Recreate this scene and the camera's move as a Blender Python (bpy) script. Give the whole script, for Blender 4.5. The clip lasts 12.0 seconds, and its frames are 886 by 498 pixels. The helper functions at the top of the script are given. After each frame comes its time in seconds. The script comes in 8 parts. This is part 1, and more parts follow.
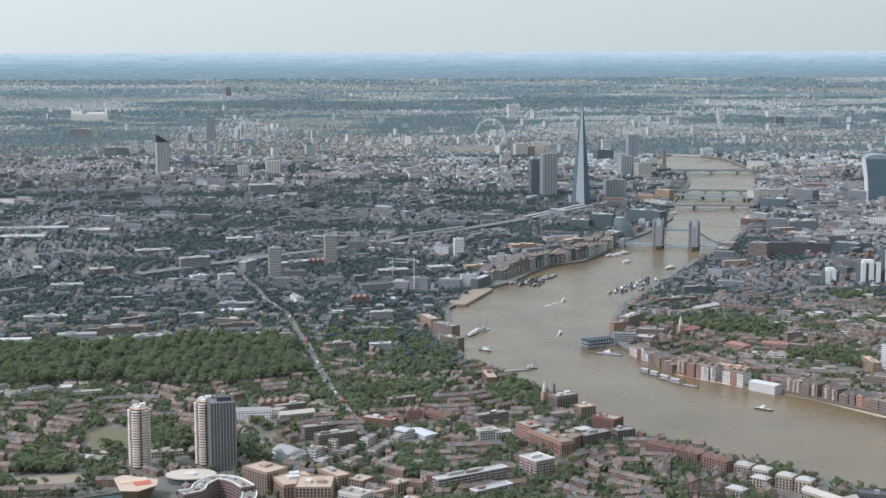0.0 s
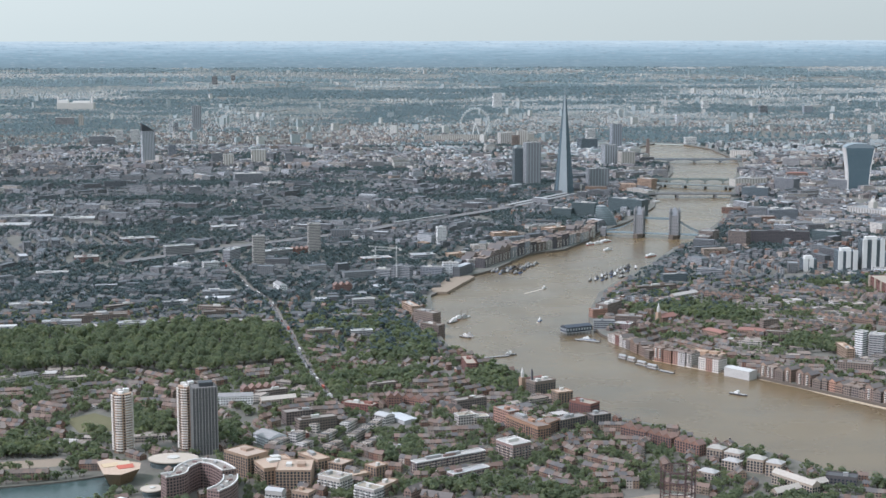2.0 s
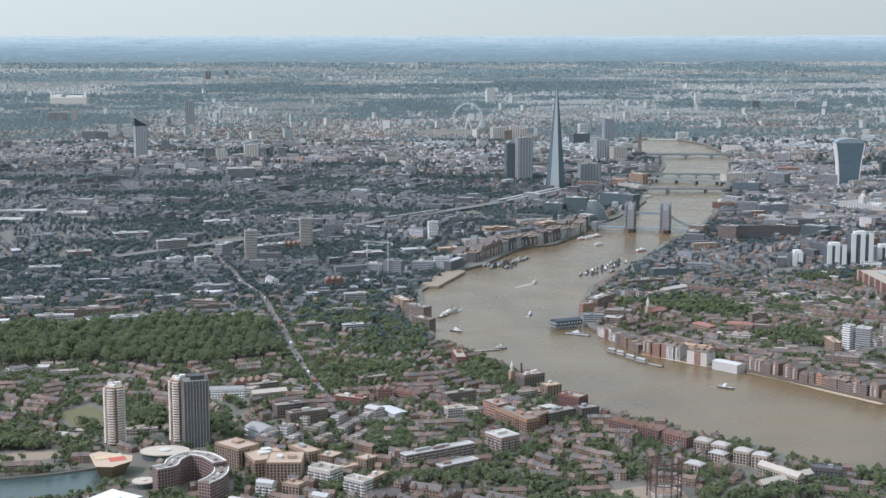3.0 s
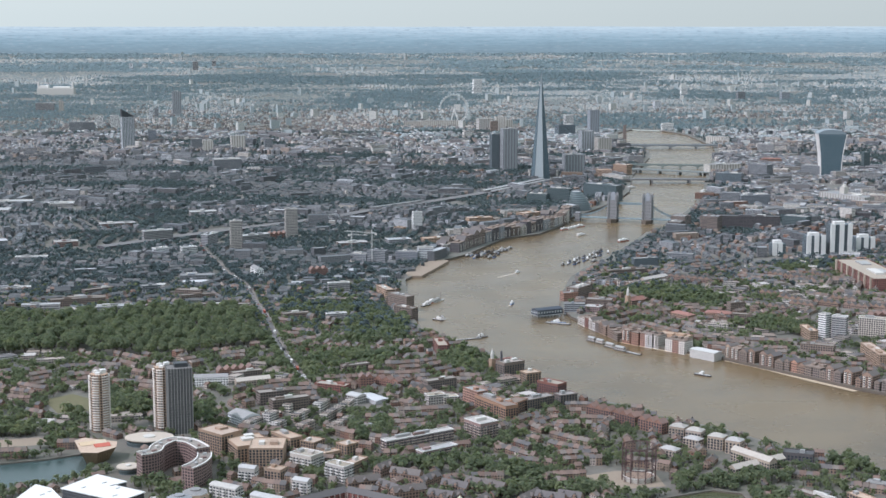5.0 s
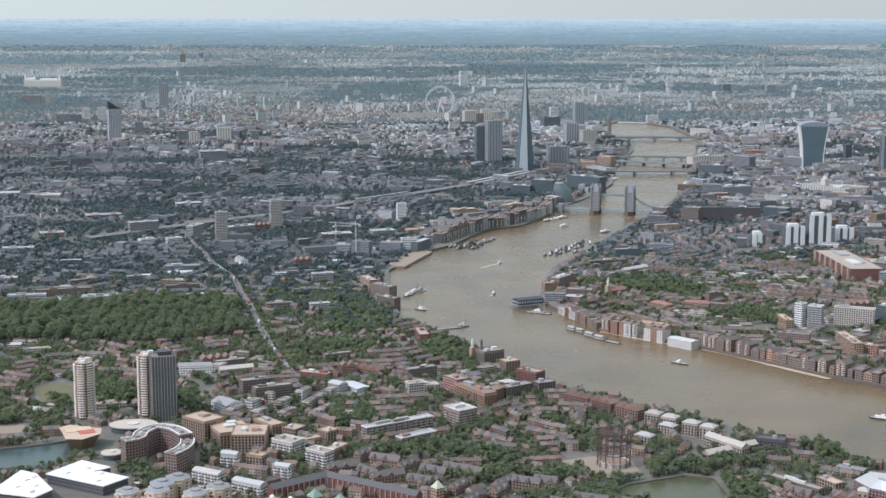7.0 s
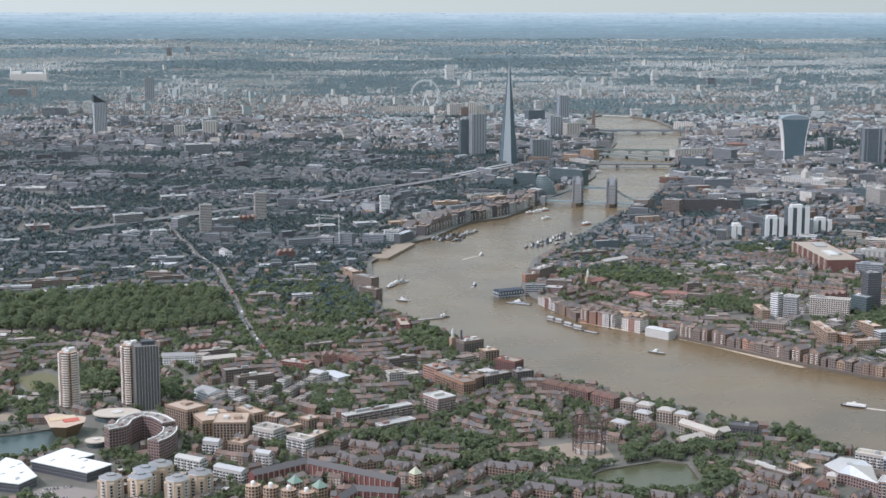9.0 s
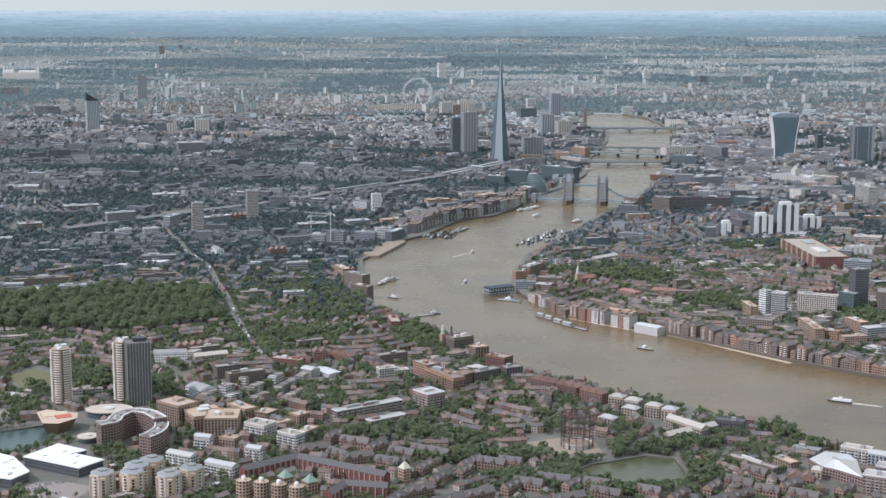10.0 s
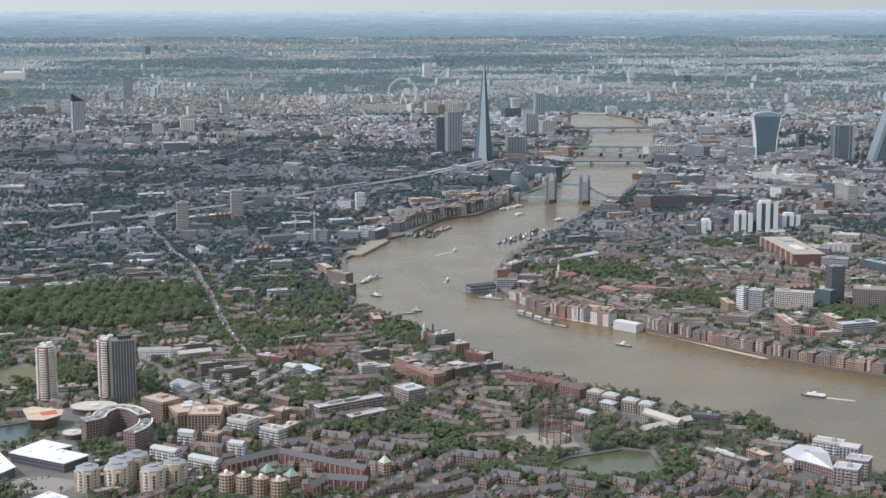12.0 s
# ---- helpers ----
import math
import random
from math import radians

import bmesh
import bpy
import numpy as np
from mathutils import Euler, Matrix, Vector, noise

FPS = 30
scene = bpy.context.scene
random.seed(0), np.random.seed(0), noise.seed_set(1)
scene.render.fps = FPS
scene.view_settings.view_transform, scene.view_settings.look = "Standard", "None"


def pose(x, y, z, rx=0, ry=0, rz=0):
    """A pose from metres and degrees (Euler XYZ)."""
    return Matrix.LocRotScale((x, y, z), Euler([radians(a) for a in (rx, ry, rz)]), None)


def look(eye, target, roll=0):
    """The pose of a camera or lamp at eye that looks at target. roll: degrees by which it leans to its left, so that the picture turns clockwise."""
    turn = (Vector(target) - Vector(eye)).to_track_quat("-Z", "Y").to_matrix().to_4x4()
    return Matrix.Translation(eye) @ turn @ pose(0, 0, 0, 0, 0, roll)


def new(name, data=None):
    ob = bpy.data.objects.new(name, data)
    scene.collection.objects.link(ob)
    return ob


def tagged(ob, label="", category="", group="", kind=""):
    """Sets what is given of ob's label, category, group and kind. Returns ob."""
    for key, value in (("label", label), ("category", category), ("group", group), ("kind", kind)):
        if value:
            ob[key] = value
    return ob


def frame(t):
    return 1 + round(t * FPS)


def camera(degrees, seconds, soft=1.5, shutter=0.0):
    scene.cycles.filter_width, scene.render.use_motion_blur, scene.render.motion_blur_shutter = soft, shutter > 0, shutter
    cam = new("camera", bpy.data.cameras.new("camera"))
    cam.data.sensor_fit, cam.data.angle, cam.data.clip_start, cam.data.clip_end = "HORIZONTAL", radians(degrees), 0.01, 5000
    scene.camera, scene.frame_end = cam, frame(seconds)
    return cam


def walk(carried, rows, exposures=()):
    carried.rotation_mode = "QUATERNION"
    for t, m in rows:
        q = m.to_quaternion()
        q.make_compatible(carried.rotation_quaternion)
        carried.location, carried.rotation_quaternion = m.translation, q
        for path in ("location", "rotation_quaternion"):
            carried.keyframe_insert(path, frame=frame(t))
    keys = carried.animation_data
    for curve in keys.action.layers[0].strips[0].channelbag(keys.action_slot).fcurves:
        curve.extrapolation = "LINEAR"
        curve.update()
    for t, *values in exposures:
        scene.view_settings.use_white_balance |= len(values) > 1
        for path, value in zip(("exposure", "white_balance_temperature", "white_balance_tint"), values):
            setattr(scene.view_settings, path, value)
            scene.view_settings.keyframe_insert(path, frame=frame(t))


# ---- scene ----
# One unit of this model is five metres (U units a metre), so that the horizon, 24 km away, lies within the lens's reach.
# All lengths below are full-scale metres, mostly placed and sized to fit the camera's view: x runs north, y west, z up
# from the river; the origin is the middle of the bascule bridge.
U = 0.2
cam = camera(32.38, 12.0, soft=1.55)
# seconds, eye (x, y, z), pitch, roll, yaw
PATH = [
    (0.0, -641.3, -3436.5, 465.8, -7.743, 0.146, -1.883),
    (0.5, -639.0, -3443.6, 466.4, -7.852, 0.130, -2.002),
    (1.0, -636.8, -3450.8, 467.0, -7.959, 0.113, -2.119),
    (1.5, -634.5, -3457.9, 467.7, -8.064, 0.097, -2.237),
    (2.0, -632.3, -3465.0, 468.3, -8.164, 0.081, -2.353),
    (2.5, -630.1, -3472.1, 469.0, -8.262, 0.065, -2.467),
    (3.0, -627.9, -3479.3, 469.7, -8.357, 0.050, -2.580),
    (5.0, -619.5, -3507.9, 472.4, -8.702, -0.005, -3.006),
    (5.5, -617.3, -3515.1, 472.8, -8.778, -0.019, -3.112),
    (6.0, -615.1, -3522.4, 473.2, -8.850, -0.032, -3.218),
    (6.5, -612.9, -3529.7, 473.6, -8.920, -0.045, -3.325),
    (7.0, -610.8, -3536.9, 474.0, -8.990, -0.056, -3.433),
    (9.0, -602.6, -3565.9, 475.3, -9.228, -0.064, -3.904),
    (9.5, -600.8, -3573.0, 475.7, -9.267, -0.052, -4.031),
    (10.0, -599.0, -3580.1, 476.2, -9.300, -0.038, -4.158),
    (10.5, -597.4, -3587.1, 476.7, -9.321, -0.022, -4.284),
    (11.0, -595.7, -3594.2, 477.3, -9.327, -0.003, -4.410),
    (11.5, -594.1, -3601.1, 478.0, -9.321, 0.017, -4.534),
    (12.0, -592.6, -3608.1, 478.7, -9.310, 0.037, -4.656),
]
walk(cam, [(t, pose(U * x, U * y, U * z, 90 + pitch, roll, yaw)) for t, x, y, z, pitch, roll, yaw in PATH],
     exposures=[(0.0, 0.05, 5540, 23), (12.0, 0.0, 5600, 25)])

# ---- light: hazy summer noon, sun high in the south, thin bright overcast towards the horizon
SUN_ELEVATION, SUN_AZIMUTH = 49.0, 203.0  # azimuth: degrees anticlockwise from +x, where the sun stands
sky_world = bpy.data.worlds.new("sky")
scene.world = sky_world
sky_world.use_nodes = True
_n, _l = sky_world.node_tree.nodes, sky_world.node_tree.links
_sky = _n.new("ShaderNodeTexSky")
_sky.sky_type = "NISHITA"
_sky.sun_disc = False
_sky.sun_elevation = radians(SUN_ELEVATION)
_sky.sun_rotation = radians(90 - SUN_AZIMUTH)
_sky.altitude, _sky.air_density, _sky.dust_density, _sky.ozone_density = 400, 1.0, 2.5, 1.0
# thin bright cloud over the blue, whiter towards the horizon
_veil = _n.new("ShaderNodeMix")
_veil.data_type = "RGBA"
_veil.inputs[0].default_value = 0.85
_scaled = _n.new("ShaderNodeVectorMath")
_scaled.operation = "SCALE"
_scaled.inputs[3].default_value = 0.1
_l.new(_sky.outputs[0], _scaled.inputs[0])
_l.new(_scaled.outputs[0], _veil.inputs[6])
_coords, _cloud, _tint = _n.new("ShaderNodeTexCoord"), _n.new("ShaderNodeTexNoise"), _n.new("ShaderNodeValToRGB")
_stretch = _n.new("ShaderNodeMapping")
_stretch.inputs["Scale"].default_value = (1.5, 1.5, 9.0)
_cloud.inputs["Scale"].default_value, _cloud.inputs["Detail"].default_value = 2.2, 5
_tint.color_ramp.elements[0].color, _tint.color_ramp.elements[1].color = (0.61, 0.735, 0.65, 1), (0.725, 0.80, 0.65, 1)
_tint.color_ramp.elements[0].position, _tint.color_ramp.elements[1].position = 0.0, 1.0
_l.new(_coords.outputs["Generated"], _stretch.inputs[0])
_l.new(_stretch.outputs[0], _cloud.inputs["Vector"])
# how white: full at the horizon, less overhead, with faint cloud streaks
_split, _fall, _streak = _n.new("ShaderNodeSeparateXYZ"), _n.new("ShaderNodeMapRange"), _n.new("ShaderNodeMath")
_l.new(_coords.outputs["Generated"], _split.inputs[0])
_l.new(_split.outputs[2], _fall.inputs[0])
_fall.inputs[1].default_value, _fall.inputs[2].default_value = 0.0, 0.45
_fall.inputs[3].default_value, _fall.inputs[4].default_value = 0.85, 0.05
_streak.operation = "MULTIPLY_ADD"
_streak.inputs[1].default_value = 0.3
_l.new(_cloud.outputs["Fac"], _streak.inputs[0])
_l.new(_fall.outputs[0], _streak.inputs[2])
_l.new(_streak.outputs[0], _tint.inputs[0])
_l.new(_tint.outputs[0], _veil.inputs[7])
_l.new(_veil.outputs[2], _n["Background"].inputs[0])
# a little brighter on the sun's side
_side = _n.new("ShaderNodeMath")
_side.operation = "MULTIPLY_ADD"
_side.inputs[1].default_value, _side.inputs[2].default_value = -0.35, 0.98
_l.new(_split.outputs[0], _side.inputs[0])
# thin overcast is brightest overhead
_high = _n.new("ShaderNodeMath")
_high.operation = "MULTIPLY_ADD"
_high.inputs[1].default_value = 0.9
_l.new(_split.outputs[2], _high.inputs[0])
_l.new(_side.outputs[0], _high.inputs[2])
_l.new(_high.outputs[0], _n["Background"].inputs[1])
sun = new("sun", bpy.data.lights.new("sun", "SUN"))
sun.data.energy, sun.data.angle, sun.data.color = 3.1, radians(0.6), (1.0, 0.93, 0.84)
_a, _e = radians(SUN_AZIMUTH), radians(SUN_ELEVATION)
sun.matrix_world = look((math.cos(_a) * math.cos(_e) * 400, math.sin(_a) * math.cos(_e) * 400, math.sin(_e) * 400), (0, 0, 0))

# ---- materials
def material(name, rough=0.8, metal=0.0, spec=0.4):
    m = bpy.data.materials.new(name)
    m.use_nodes = True
    b = m.node_tree.nodes["Principled BSDF"]
    b.inputs["Roughness"].default_value, b.inputs["Metallic"].default_value = rough, metal
    b.inputs["Specular IOR Level"].default_value = spec
    return m, m.node_tree.nodes, m.node_tree.links, b


def ramp(n, colours):
    r = n.new("ShaderNodeValToRGB")
    r.color_ramp.interpolation = "LINEAR"
    e = r.color_ramp.elements
    while len(e) < len(colours):
        e.new(0.5)
    for i, c in enumerate(colours):
        e[i].position, e[i].color = i / max(1, len(colours) - 1), (*c, 1)
    return r


def mixed(n, l, fac, a, b, kind="MIX"):
    m = n.new("ShaderNodeMix")
    m.data_type, m.blend_type = "RGBA", kind
    for socket, value in ((m.inputs[0], fac), (m.inputs[6], a), (m.inputs[7], b)):
        if hasattr(value, "links"):
            l.new(value, socket)
        elif isinstance(value, tuple):
            socket.default_value = (*value, 1)
        else:
            socket.default_value = value
    return m.outputs[2]


def maths(n, l, op, a, b=0.0, c=0.0):
    m = n.new("ShaderNodeMath")
    m.operation = op
    for socket, value in zip(m.inputs, (a, b, c)):
        if hasattr(value, "links"):
            l.new(value, socket)
        else:
            socket.default_value = value
    return m.outputs[0]


def noise_at(n, l, size, detail=3, rough=0.55):
    """Noise with features of the given true metres."""
    t = n.new("ShaderNodeTexNoise")
    t.inputs["Scale"].default_value = 1 / (size * U)
    t.inputs["Detail"].default_value, t.inputs["Roughness"].default_value = detail, rough
    g = n.new("ShaderNodeNewGeometry")
    l.new(g.outputs["Position"], t.inputs["Vector"])
    return t.outputs["Fac"]


def varied(n, l, colours, by="island"):
    """A colour of its own for each joined piece, or for each object."""
    if by == "island":
        value = n.new("ShaderNodeNewGeometry").outputs["Random Per Island"]
    else:
        value = n.new("ShaderNodeObjectInfo").outputs["Random"]
    r = ramp(n, colours)
    r.color_ramp.interpolation = "CONSTANT"
    for i, e in enumerate(r.color_ramp.elements):
        e.position = i / len(colours)
    l.new(value, r.inputs[0])
    return r.outputs[0]


def hazed(b, weight, tint):
    """A soft sheen in the material that stands in for haze, which shows at flat angles."""
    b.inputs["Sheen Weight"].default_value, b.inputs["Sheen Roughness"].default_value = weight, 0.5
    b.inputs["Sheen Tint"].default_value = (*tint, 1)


def plain(name, colour, rough=0.75, metal=0.0, grain=4.0, amount=0.25, spec=0.4):
    """A painted, stone or metal surface with grain and larger stains."""
    m, n, l, b = material(name, rough, metal, spec)
    dark = tuple(c * (1 - amount) for c in colour)
    light = tuple(min(1, c * (1 + amount * 0.6)) for c in colour)
    fine = ramp(n, (dark, colour, light))
    l.new(noise_at(n, l, grain), fine.inputs[0])
    wide = maths(n, l, "MULTIPLY_ADD", noise_at(n, l, grain * 7, 2), 0.5, 0.25)
    l.new(mixed(n, l, wide, fine.outputs[0], colour), b.inputs["Base Color"])
    return m


def facade(name, colours, bay=3.0, storey=3.0, wide=(0.28, 0.72), high=(0.3, 0.8), glass=(0.03, 0.04, 0.05), by="island", rough=0.85, glass_rough=0.2):
    """Masonry with rows of windows, in true metres along the wall and up it."""
    m, n, l, b = material(name, rough)
    uv = n.new("ShaderNodeUVMap")
    s = n.new("ShaderNodeSeparateXYZ")
    l.new(uv.outputs[0], s.inputs[0])
    fu = maths(n, l, "FRACT", maths(n, l, "DIVIDE", s.outputs[0], bay))
    fv = maths(n, l, "FRACT", maths(n, l, "DIVIDE", s.outputs[1], storey))
    mask = maths(n, l, "MULTIPLY",
                 maths(n, l, "MULTIPLY", maths(n, l, "GREATER_THAN", fu, wide[0]), maths(n, l, "LESS_THAN", fu, wide[1])),
                 maths(n, l, "MULTIPLY", maths(n, l, "GREATER_THAN", fv, high[0]), maths(n, l, "LESS_THAN", fv, high[1])))
    base = varied(n, l, colours, by)
    grain = ramp(n, ((0.72, 0.72, 0.72), (1.0, 1.0, 1.0)))
    l.new(noise_at(n, l, 3.0), grain.inputs[0])
    base = mixed(n, l, 0.8, base, grain.outputs[0], "MULTIPLY")
    l.new(mixed(n, l, mask, base, glass), b.inputs["Base Color"])
    l.new(maths(n, l, "MULTIPLY_ADD", mask, glass_rough - rough, rough), b.inputs["Roughness"])
    return m


def roofing(name, colours, by="island", rough=0.8, haze_sheen=0.0):
    m, n, l, b = material(name, rough)
    hazed(b, haze_sheen, (0.82, 0.9, 1.0))
    grain = ramp(n, ((0.6, 0.6, 0.6), (1.0, 1.0, 1.0)))
    l.new(noise_at(n, l, 2.5, 4), grain.inputs[0])
    l.new(mixed(n, l, 1.0, varied(n, l, colours, by), grain.outputs[0], "MULTIPLY"), b.inputs["Base Color"])
    return m


def foliage(name, colours, by="island", haze_sheen=0.1, through_leaf=(1.35, 1.45, 1.0)):
    m, n, l, b = material(name, 0.75, spec=0.25)
    hazed(b, haze_sheen, (0.75, 0.9, 1.0))
    tone = ramp(n, ((0.5, 0.58, 0.55), (0.9, 0.92, 0.9), (1.4, 1.3, 0.95)))
    l.new(noise_at(n, l, 22, 3), tone.inputs[0])
    colour = mixed(n, l, 1.0, varied(n, l, colours, by), tone.outputs[0], "MULTIPLY")
    l.new(colour, b.inputs["Base Color"])
    # light passes through the leaves
    thin, both = n.new("ShaderNodeBsdfTranslucent"), n.new("ShaderNodeMixShader")
    l.new(mixed(n, l, 1.0, colour, through_leaf, "MULTIPLY"), thin.inputs[0])
    both.inputs[0].default_value = 0.5
    l.new(b.outputs[0], both.inputs[1])
    l.new(thin.outputs[0], both.inputs[2])
    l.new(both.outputs[0], n["Material Output"].inputs[0])
    return m


STOCK = ((0.254, 0.177, 0.126), (0.286, 0.217, 0.161), (0.2, 0.119, 0.086), (0.318, 0.246, 0.19), (0.253, 0.139, 0.097), (0.18, 0.138, 0.115), (0.489, 0.413, 0.357), (0.265, 0.182, 0.136))
m_brick = facade("stock_brick_with_windows", STOCK)
m_brick_house = facade("house_brick_with_windows", STOCK, by="object")
m_pale = facade("render_and_concrete_with_windows", ((0.42, 0.37, 0.31), (0.36, 0.30, 0.25), (0.50, 0.46, 0.40), (0.30, 0.26, 0.22), (0.60, 0.57, 0.53)), 3.4, 3.2, (0.15, 0.85), (0.3, 0.8))
# town walls: cloud shade and haze put into darker, cooler colours
m_mid_wall = facade("shaded_town_masonry_with_windows", ((0.166, 0.167, 0.167), (0.195, 0.196, 0.195), (0.136, 0.135, 0.137), (0.22, 0.22, 0.222), (0.153, 0.147, 0.146), (0.146, 0.151, 0.155), (0.31, 0.313, 0.317), (0.18, 0.183, 0.18), (0.462, 0.469, 0.475), (0.179, 0.185, 0.19), (0.153, 0.158, 0.163), (0.257, 0.259, 0.262)), 3.6, 3.2, (0.25, 0.75), (0.3, 0.8))
CITY = ((0.385, 0.346, 0.304), (0.286, 0.259, 0.242), (0.495, 0.454, 0.399), (0.253, 0.227, 0.215), (0.374, 0.292, 0.236), (0.66, 0.616, 0.557), (0.308, 0.297, 0.289), (0.231, 0.216, 0.21))
m_city_wall = facade("city_stone_with_windows", CITY, 3.8, 3.5, (0.25, 0.75), (0.3, 0.78), (0.08, 0.09, 0.1))
# far walls and their windows: blue haze mixed into the base colours
m_far_wall = facade("hazed_masonry_with_windows", ((0.403, 0.443, 0.433), (0.374, 0.416, 0.416), (0.457, 0.483, 0.463), (0.385, 0.426, 0.42), (0.571, 0.543, 0.495), (0.411, 0.444, 0.433), (0.595, 0.581, 0.53), (0.478, 0.459, 0.426)), 4.0, 3.6, (0.25, 0.75), (0.3, 0.75), (0.266, 0.313, 0.32))
TILES = ((0.151, 0.119, 0.099), (0.187, 0.135, 0.11), (0.118, 0.111, 0.108), (0.223, 0.155, 0.123), (0.141, 0.127, 0.12), (0.201, 0.17, 0.145), (0.167, 0.112, 0.088))
m_tile = roofing("clay_and_slate_roof", TILES)
m_tile_house = roofing("house_tiles", TILES, "object")
m_flat = roofing("flat_roof", ((0.298, 0.251, 0.213), (0.199, 0.175, 0.156), (0.378, 0.321, 0.273), (0.14, 0.13, 0.125), (0.498, 0.46, 0.422), (0.258, 0.201, 0.163)))
# town roofs in two sets: cloud shade painted dark here, sunlight paler below
m_mid_roof = roofing("shaded_town_roof", ((0.109, 0.116, 0.119), (0.094, 0.102, 0.106), (0.13, 0.134, 0.13), (0.089, 0.097, 0.102), (0.114, 0.117, 0.116), (0.459, 0.461, 0.459), (0.104, 0.111, 0.116), (0.141, 0.146, 0.146), (0.229, 0.232, 0.23), (0.105, 0.107, 0.107)), haze_sheen=0.15)
m_sunny_roof = roofing("sunlit_town_roof", ((0.18, 0.18, 0.182), (0.143, 0.153, 0.161), (0.224, 0.225, 0.22), (0.13, 0.139, 0.151), (0.43, 0.432, 0.422), (0.202, 0.164, 0.145), (0.171, 0.167, 0.16), (0.154, 0.149, 0.146)), haze_sheen=0.2)
# far roofs: paler and bluer, with haze painted into the colour
m_far_roof = roofing("hazed_city_roof", ((0.332, 0.37, 0.373), (0.305, 0.344, 0.349), (0.383, 0.408, 0.399), (0.313, 0.353, 0.357), (0.603, 0.582, 0.533), (0.341, 0.375, 0.373), (0.437, 0.407, 0.371), (0.313, 0.345, 0.345), (0.388, 0.373, 0.351)), haze_sheen=0.45)
LEAVES = ((0.138, 0.161, 0.092), (0.158, 0.179, 0.102), (0.117, 0.141, 0.084), (0.177, 0.194, 0.108), (0.134, 0.16, 0.095))
m_leaf = foliage("summer_leaves", LEAVES)
m_leaf_tree = foliage("tree_leaves", LEAVES, "object")
# haze painted into both far leaf colours, more into the distant one
m_far_leaf = foliage("hazed_far_woods", ((0.183, 0.244, 0.267), (0.207, 0.268, 0.286), (0.165, 0.226, 0.254)), haze_sheen=0.7, through_leaf=(1.0, 1.0, 1.0))
m_distant_leaf = foliage("hazed_distant_woods", ((0.248, 0.317, 0.343), (0.272, 0.342, 0.363), (0.23, 0.298, 0.329)), haze_sheen=0.9, through_leaf=(1.0, 1.0, 1.0))
# town leaves and tiles darkened and cooled for cloud shade and haze
m_mid_leaf = foliage("shaded_town_leaves", ((0.083, 0.109, 0.116), (0.097, 0.124, 0.126), (0.072, 0.1, 0.107)), haze_sheen=0.5, through_leaf=(1.1, 1.15, 1.0))
m_mid_tile = roofing("shaded_town_tiles", ((0.105, 0.108, 0.109), (0.089, 0.096, 0.098), (0.125, 0.126, 0.119), (0.084, 0.09, 0.092), (0.131, 0.128, 0.12), (0.109, 0.114, 0.114)), haze_sheen=0.12)
m_bark = plain("bark", (0.10, 0.08, 0.06), 0.9, grain=0.5)

# land: streets, yards and rough grass
m_land, n, l, b = material("streets_yards_and_grass", 0.9)
hazed(b, 0.15, (0.75, 0.88, 1.0))
_mix = ramp(n, ((0.062, 0.070, 0.038), (0.092, 0.088, 0.058), (0.155, 0.130, 0.108), (0.132, 0.117, 0.104)))
l.new(noise_at(n, l, 45, 4, 0.65), _mix.inputs[0])
_fine = ramp(n, ((0.6, 0.6, 0.6), (1.2, 1.2, 1.15)))
l.new(noise_at(n, l, 7, 3), _fine.inputs[0])
l.new(mixed(n, l, 1.0, _mix.outputs[0], _fine.outputs[0], "MULTIPLY"), b.inputs["Base Color"])

# silty tidal water with long slack patches
m_water, n, l, b = material("silty_river_water", 0.25, spec=0.24)
_tone = ramp(n, ((0.086, 0.068, 0.043), (0.115, 0.084, 0.048), (0.138, 0.099, 0.053), (0.156, 0.111, 0.059)))
_slack = n.new("ShaderNodeMapRange")
_slack.inputs[1].default_value, _slack.inputs[2].default_value = 0.28, 0.72
l.new(noise_at(n, l, 260, 6, 0.6), _slack.inputs[0])
l.new(_slack.outputs[0], _tone.inputs[0])
l.new(maths(n, l, "MULTIPLY_ADD", noise_at(n, l, 120, 4), 0.25, 0.14), b.inputs["Roughness"])
l.new(_tone.outputs[0], b.inputs["Base Color"])
_bump = n.new("ShaderNodeBump")
_bump.inputs["Strength"].default_value, _bump.inputs["Distance"].default_value = 0.35, 0.6 * U
l.new(noise_at(n, l, 6, 4, 0.6), _bump.inputs["Height"])
l.new(_bump.outputs[0], b.inputs["Normal"])
m_pond, n, l, b = material("dock_water", 0.25, spec=0.25)
_tone = ramp(n, ((0.06, 0.065, 0.035), (0.085, 0.085, 0.045)))
l.new(noise_at(n, l, 60, 2), _tone.inputs[0])
l.new(_tone.outputs[0], b.inputs["Base Color"])
_bump = n.new("ShaderNodeBump")
_bump.inputs["Strength"].default_value, _bump.inputs["Distance"].default_value = 0.2, 0.3 * U
l.new(noise_at(n, l, 4, 3), _bump.inputs["Height"])
l.new(_bump.outputs[0], b.inputs["Normal"])
m_dock, n, l, b = material("deep_dock_water", 0.25, spec=0.25)
_tone = ramp(n, ((0.04, 0.065, 0.065), (0.055, 0.08, 0.075)))
l.new(noise_at(n, l, 60, 2), _tone.inputs[0])
l.new(_tone.outputs[0], b.inputs["Base Color"])
m_quay = plain("weathered_quay_stone", (0.12, 0.10, 0.08), 0.9, grain=3)
m_road = plain("asphalt", (0.14, 0.135, 0.13), 0.9, grain=5)
m_lawn = plain("mown_grass", (0.125, 0.115, 0.06), 0.95, grain=9)
m_sand = plain("foreshore_sand", (0.42, 0.34, 0.24), 0.95, grain=4)
